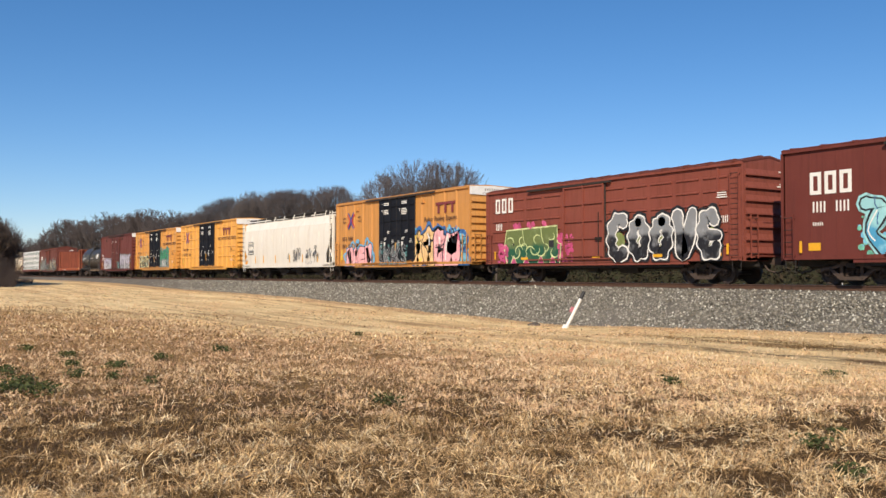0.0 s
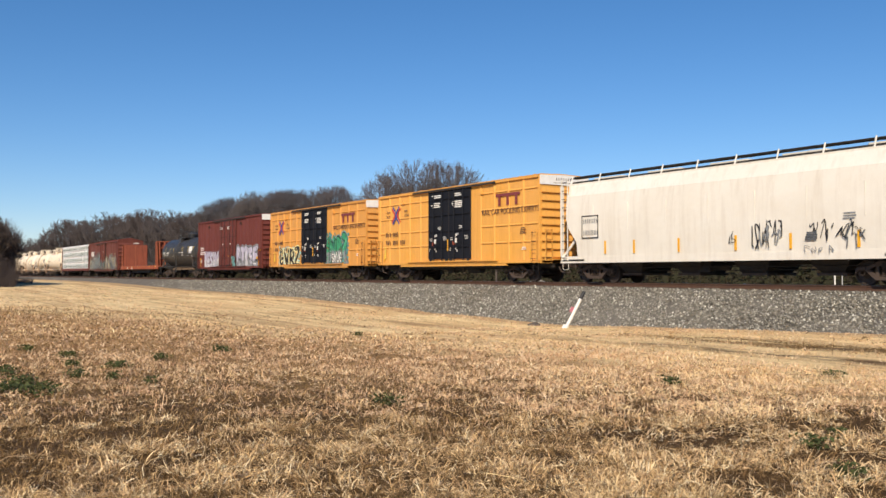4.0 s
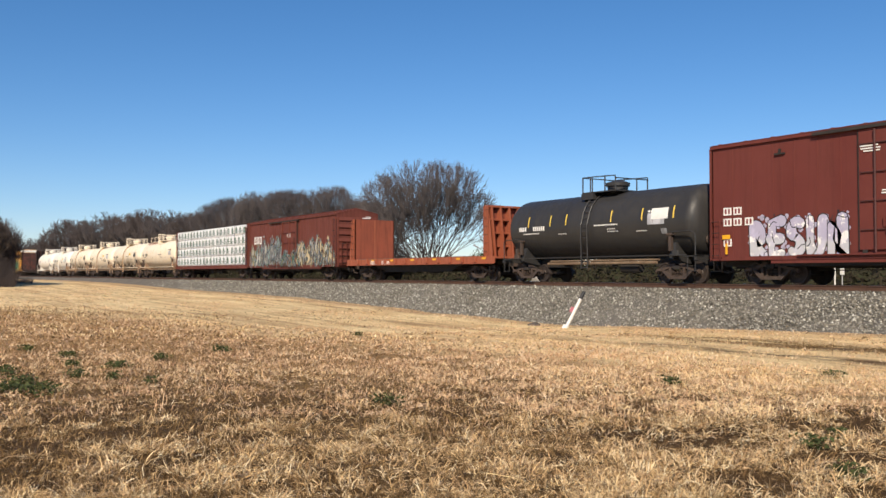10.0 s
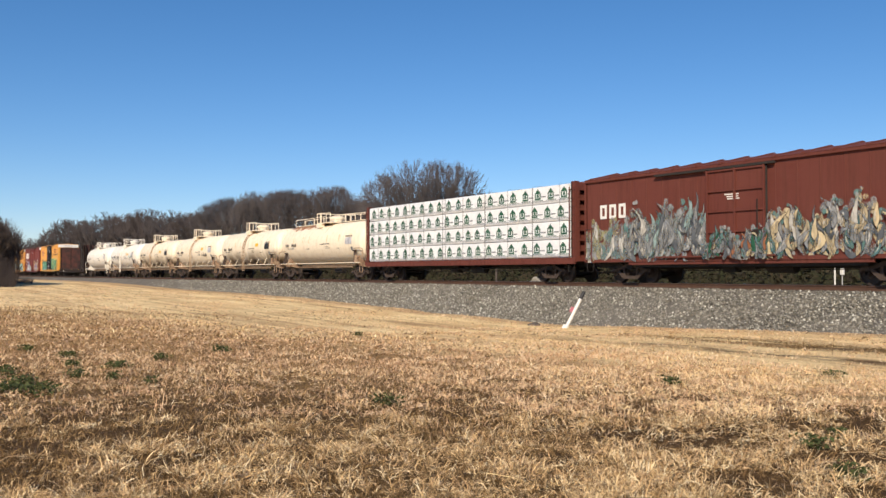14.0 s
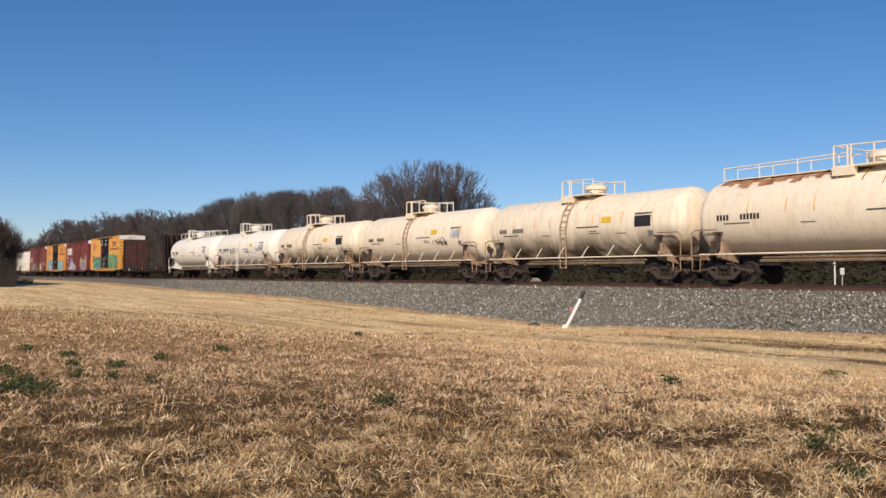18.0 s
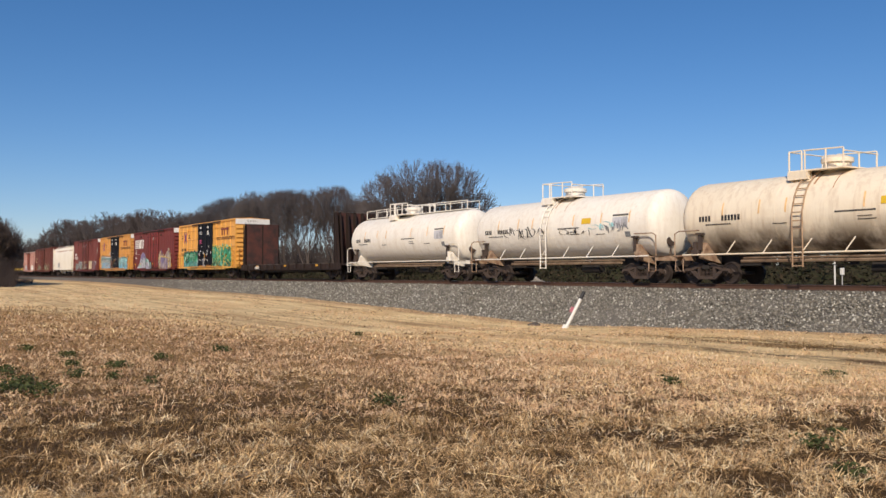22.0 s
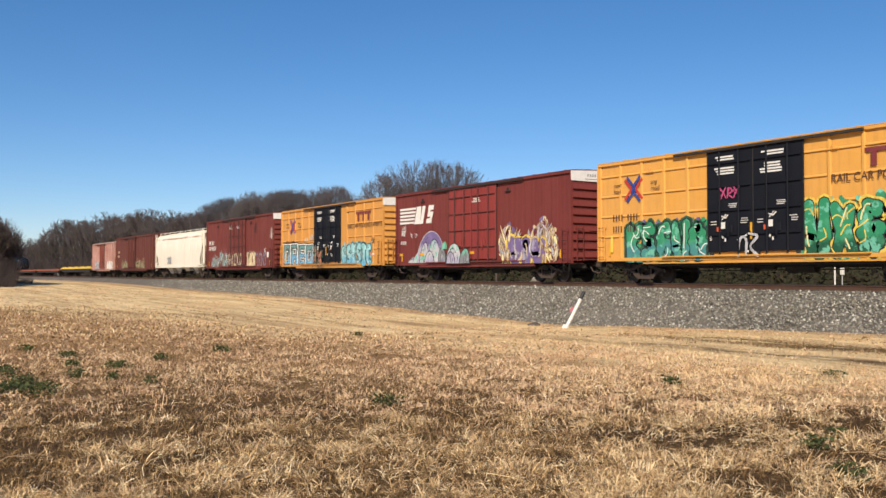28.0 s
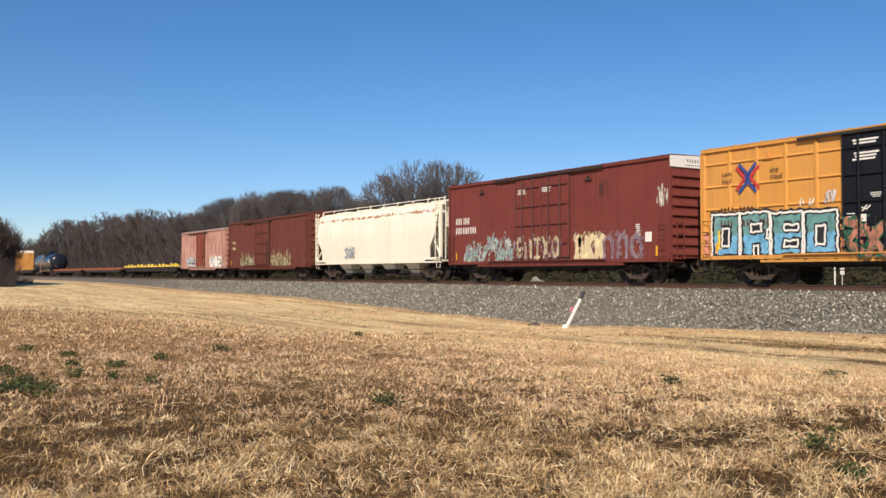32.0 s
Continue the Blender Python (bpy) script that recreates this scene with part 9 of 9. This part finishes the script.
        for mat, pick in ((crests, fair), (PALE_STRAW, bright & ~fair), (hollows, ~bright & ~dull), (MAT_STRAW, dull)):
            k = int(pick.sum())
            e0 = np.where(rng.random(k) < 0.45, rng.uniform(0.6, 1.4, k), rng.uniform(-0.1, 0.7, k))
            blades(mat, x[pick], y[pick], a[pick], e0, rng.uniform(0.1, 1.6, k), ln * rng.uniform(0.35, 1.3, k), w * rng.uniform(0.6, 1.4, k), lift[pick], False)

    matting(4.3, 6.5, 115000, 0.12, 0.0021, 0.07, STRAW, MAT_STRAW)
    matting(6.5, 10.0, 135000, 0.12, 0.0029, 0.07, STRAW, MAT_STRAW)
    matting(10.0, 16.0, 115000, 0.11, 0.0045, 0.05, STUBBLE, STUBBLE)
    matting(14.0, 24.0, 100000, 0.10, 0.0068, 0.03, STUBBLE, STUBBLE)
    matting(22.0, 45.0, 90000, 0.12, 0.012, 0.03, PALE_STRAW, STUBBLE)

    lx, ly = at(0.08, 7.2)   # the thickest growth
    # tufts: distance from, to, number, blades in each, length, half width
    for mat, d0, d1, n, per, ln, w in ((STRAW, 4.4, 9.0, 2300, 28, 0.13, 0.0025), (STRAW, 9.0, 16.0, 2900, 20, 0.11, 0.0042), (STUBBLE, 15.0, 30.0, 5200, 12, 0.10, 0.0075), (STUBBLE, 30.0, 85.0, 6000, 10, 0.13, 0.016), (PALE_STRAW, 20.0, 85.0, 7000, 9, 0.09, 0.014), (MAT_STRAW, 22.0, 85.0, 8000, 10, 0.11, 0.014)):
        x, y, d = scatter(d0, d1, n)
        wild = np.where(y > 12, 0.0, 1) if d0 < 15 else np.clip(0.45 + 2.2 * field(x, y, 0.22, 71.0), 0.0, 1)
        ok = rng.random(len(x)) < np.clip(0.34 + 1.9 * field(x, y, 1.3, 9.0) + 1.0 * field(x, y, 0.45, 19.0), 0.03, 1) * grown(x, y) * wild * np.clip(0.85 + 1.0 * to_left(x, y), 0.45, 1)
        if d0 < 15:
            ok &= rng.random(len(x)) > 0.6 * np.exp(-((d - 9.6) / 3.0) ** 2 - ((to_left(x, y) + 0.12) / 0.16) ** 2)
        ok |= (rng.random(len(x)) < 0.5 * np.exp(-((x - lx) ** 2 + (y - ly) ** 2) / 4.0)) if d0 < 15 else False
        x, y = x[ok], y[ok]
        size = rng.uniform(0.55, 1.3, len(x)) * np.clip(1 + 0.5 * field(x, y, 0.3, 2.0), 0.6, 1.5)
        comb = rng.random(len(x)) * 6.28
        X, Y, K, C = (np.repeat(v, per) for v in (x, y, size, comb))
        m = len(X)
        wide = 0.075 if d0 < 15 else 0.16
        r, a = wide * K * np.sqrt(rng.random(m)), rng.random(m) * 6.28
        X, Y = X + r * np.cos(a), Y + r * np.sin(a)
        a = np.where(rng.random(m) < 0.6, a + rng.normal(0, 0.5, m), C + rng.normal(0, 0.7, m))
        e0 = 1.35 - r / (wide * K) * rng.uniform(0.3, 1.2, m)
        blades(mat, X, Y, a, e0, rng.uniform(0.4, 2.0, m), ln * K * rng.uniform(0.45, 1.2, m), w * rng.uniform(0.6, 1.3, m), 0.0, d0 < 9)
    # short standing stubble and the mown strip
    for mat, d0, d1, n, ln, w, stand, rise in ((STUBBLE, 8.0, 18.0, 85000, 0.085, 0.0042, 0.75, 0.02),
                                               (STUBBLE, 16.0, 34.0, 70000, 0.09, 0.0075, 0.75, 0.02), (STUBBLE, 32.0, 75.0, 34000, 0.11, 0.013, 0.6, 0.02), (PALE_STRAW, 12.0, 27.0, 60000, 0.05, 0.0055, 0.6, 0.01), (PALE_STRAW, 34.0, 90.0, 9000, 0.12, 0.016, 0.0, 0.015), (PALE_STRAW, 12.0, 34.0, 70000, 0.075, 0.006, 0.0, 0.015)):
        x, y, d = scatter(d0, d1, n)
        lush = field(x, y, 1.1, 4.0 if mat is not STUBBLE else 12.0) + 0.6 * field(x, y, 3.0, 14.0)
        mown = np.clip((y - 0.15 * x - 12.6 + 3.0 * field(x, y, 0.3, 40.0)) / 3.2, 0, 1)
        keep = np.clip(0.55 + 2.0 * lush, 0.03, 1) * grown(x, y)
        if mat is STUBBLE:
            keep = keep * np.clip((d - 8.5 + 3 * field(x, y, 0.5, 60.0)) / 2.5, 0, 1) * np.where(y > 22.0, 0.35, 1 - mown) * np.clip(0.88 + 0.6 * to_left(x, y), 0.60, 1)
        else:
            keep = keep * mown * np.clip(0.30 + 2.6 * field(0.5 * x, y, 0.5, 81.0), 0.04, 1)
        ok = rng.random(len(x)) < keep
        x, y, lush = x[ok], y[ok], lush[ok]
        m = len(x)
        up = rng.random(m) < stand
        e0 = np.where(up, rng.uniform(0.6, 1.5, m), rng.uniform(-0.1, 0.55, m))
        blades(mat, x, y, rng.random(m) * 6.28, e0, rng.uniform(0, 1.2, m), ln * rng.uniform(0.4, 1.4, m), w * rng.uniform(0.6, 1.4, m), np.where(up, 0, rise * rng.random(m) * np.clip(1 + 1.5 * lush, 0.2, 2)), False)
    # thin combed swathes left on the mown strip
    for mat, d0, d1, n, ln, w in ((STUBBLE, 16.0, 34.0, 60000, 0.07, 0.0065), (MAT_STRAW, 17.0, 40.0, 20000, 0.06, 0.0065), (STUBBLE, 34.0, 90.0, 50000, 0.10, 0.015), (MAT_STRAW, 34.0, 90.0, 17000, 0.09, 0.014)):
        x, y, d = scatter(d0, d1, n)
        k = 3.0 * field(0.16 * x, y, 0.9 if d0 < 30 else 0.6, 91.0 if mat is STUBBLE else 97.0) + 1.2 * field(0.5 * x, y, 2.2, 93.0)
        ok = rng.random(len(x)) < np.clip(0.10 + k, 0.0, 1) * np.clip((y - 0.15 * x - 12.0) / 2.0, 0, 1) * grown(x, y)
        x, y = x[ok], y[ok]
        m = len(x)
        blades(mat, x, y, rng.random(m) * 6.28, rng.uniform(0.3, 1.4, m), rng.uniform(0, 1.0, m), ln * rng.uniform(0.5, 1.4, m), w * rng.uniform(0.6, 1.4, m), 0.0, False)
    # trodden straw in the ruts
    n = 60000
    x, y = rng.uniform(-20, 6, n), 18.9 + rng.normal(0, 0.55, n)
    ok = rng.random(n) < np.clip((x + 20) / 7, 0, 1) * np.clip(0.5 + 2 * field(0.4 * x, y, 1.4, 7.0), 0, 1)
    x, y = x[ok], y[ok]
    m = len(x)
    blades(MAT_STRAW, x, y, rng.random(m) * 6.28, rng.uniform(0, 1.1, m), rng.uniform(0, 1.0, m), 0.08 * rng.uniform(0.5, 1.4, m), 0.006 * rng.uniform(0.6, 1.4, m), 0.0, False)
    # thinner growth all round the place where the camera stands
    n = 240000
    x, y = rng.uniform(-15, 15, n), rng.uniform(-15, 15, n)
    d, side = x * FWD.x + y * FWD.y, x * RIGHT.x + y * RIGHT.y
    outside = (d < 4.6 + 0.6 * rng.random(n)) | (np.abs(side) > d * (0.53 + 0.05 * rng.random(n)))
    thick = np.clip(0.55 + 1.8 * field(x, y, 0.9, 9.0) + 0.8 * field(x, y, 0.25, 19.0), 0.10, 1)
    ok = outside & (np.hypot(x, y) > 0.7) & (rng.random(n) < thick * np.clip((16 - np.hypot(x, y)) / 7, 0, 1))
    x, y = x[ok], y[ok]
    m = len(x)
    for mat, pick in ((STRAW, rng.random(m) < 0.55), (MAT_STRAW, rng.random(m) < 0.4)):
        k = int(pick.sum())
        blades(mat, x[pick], y[pick], rng.random(k) * 6.28, rng.uniform(0.1, 1.2, k), rng.uniform(0.2, 1.4, k), 0.16 * rng.uniform(0.5, 1.3, k), 0.008 * rng.uniform(0.6, 1.4, k), 0.0, False)
    # a few long pale stalks lying on top
    x, y, d = scatter(4.4, 13.0, 700)
    m = len(x)
    blades(STRAW, x, y, rng.random(m) * 6.28, rng.uniform(0.1, 0.7, m), rng.uniform(0.2, 0.9, m), rng.uniform(0.22, 0.5, m), rng.uniform(0.0014, 0.0026, m), 0.02)
    for mat, name, label in ((STRAW, "dry_grass", "tufts of long dry straw-coloured grass"), (MAT_STRAW, "matted_grass", "flattened brown matted grass"), (STUBBLE, "grass_stubble", "short pinkish-tan standing grass"), (PALE_STRAW, "mown_grass", "pale bleached short-mown grass")):
        V_all, F_all = sets[mat]
        tagged(new(name, fast_mesh(name, np.concatenate(V_all), np.concatenate(F_all), mat)), label, "grass", kind="stuff")
    # green weeds in low patches
    patches = [(-0.422, 17.0, 0.34), (-0.366, 15.1, 0.30), (-0.317, 16.7, 0.26), (-0.248, 18.2, 0.26), (-0.486, 12.3, 0.46), (-0.451, 12.1, 0.42), (-0.47, 12.9, 0.3), (-0.49, 14.2, 0.3), (-0.41, 13.7, 0.24), (-0.416, 15.3, 0.24), (-0.063, 10.9, 0.26), (0.436, 14.2, 0.20), (0.255, 12.9, 0.2), (0.417, 8.1, 0.17), (0.44, 8.6, 0.1), (0.455, 6.9, 0.15), (0.35, 5.3, 0.1), (-0.327, 12.8, 0.14), (-0.467, 18.4, 0.22), (-0.095, 24.4, 0.22), (-0.37, 13.4, 0.14)]
    P = []
    for s, d, r in patches:
        cx, cy = at(s, d)
        k = int(900 * r)
        P.append(np.stack([cx + rng.normal(0, r * 0.4, k) + 0.35 * r * np.round(rng.normal(0, 1, k)), cy + rng.normal(0, r * 0.3, k)], -1))
    P = np.concatenate(P)
    n = len(P)
    z = np.array([ground_z(float(a), float(b)) for a, b in P])
    C = np.stack([P[:, 0], P[:, 1], z + 0.02 + 0.11 * rng.random(n)], -1)
    V = C[:, None] + rng.normal(size=(n, 3, 3)) * np.array([0.022, 0.022, 0.014])
    tagged(new("green_weeds", fast_mesh("green_weeds", V.reshape(-1, 3), np.arange(3 * n).reshape(-1, 3), WEED)), "low green weeds among the dry grass", "weeds", kind="stuff")


woods()
far_side()
small_things()
grass()


# ---- what moves: the train, and its turning wheels ----
def motions():
    for car, mid in TRAIN:
        walk(car, [(0, pose(mid, TRACK_Y, RAIL)), (32, pose(mid + 32 * SPEED, TRACK_Y, RAIL))])
    turn = math.degrees(SPEED / FPS / WHEEL_R)
    for k, pool in ((1, LEAD_WHEELS), (-1, REAR_WHEELS)):
        walk(pool[0], [(i / FPS, pose(0.89 * k, 0, WHEEL_R, 0, turn * i, 0)) for i in range(32 * FPS + 1)])
        keys = pool[0].animation_data
        for other in pool[1:]:
            other.rotation_mode = "QUATERNION"
            other.animation_data_create()
            other.animation_data.action = keys.action
            other.animation_data.action_slot = keys.action_slot


motions()
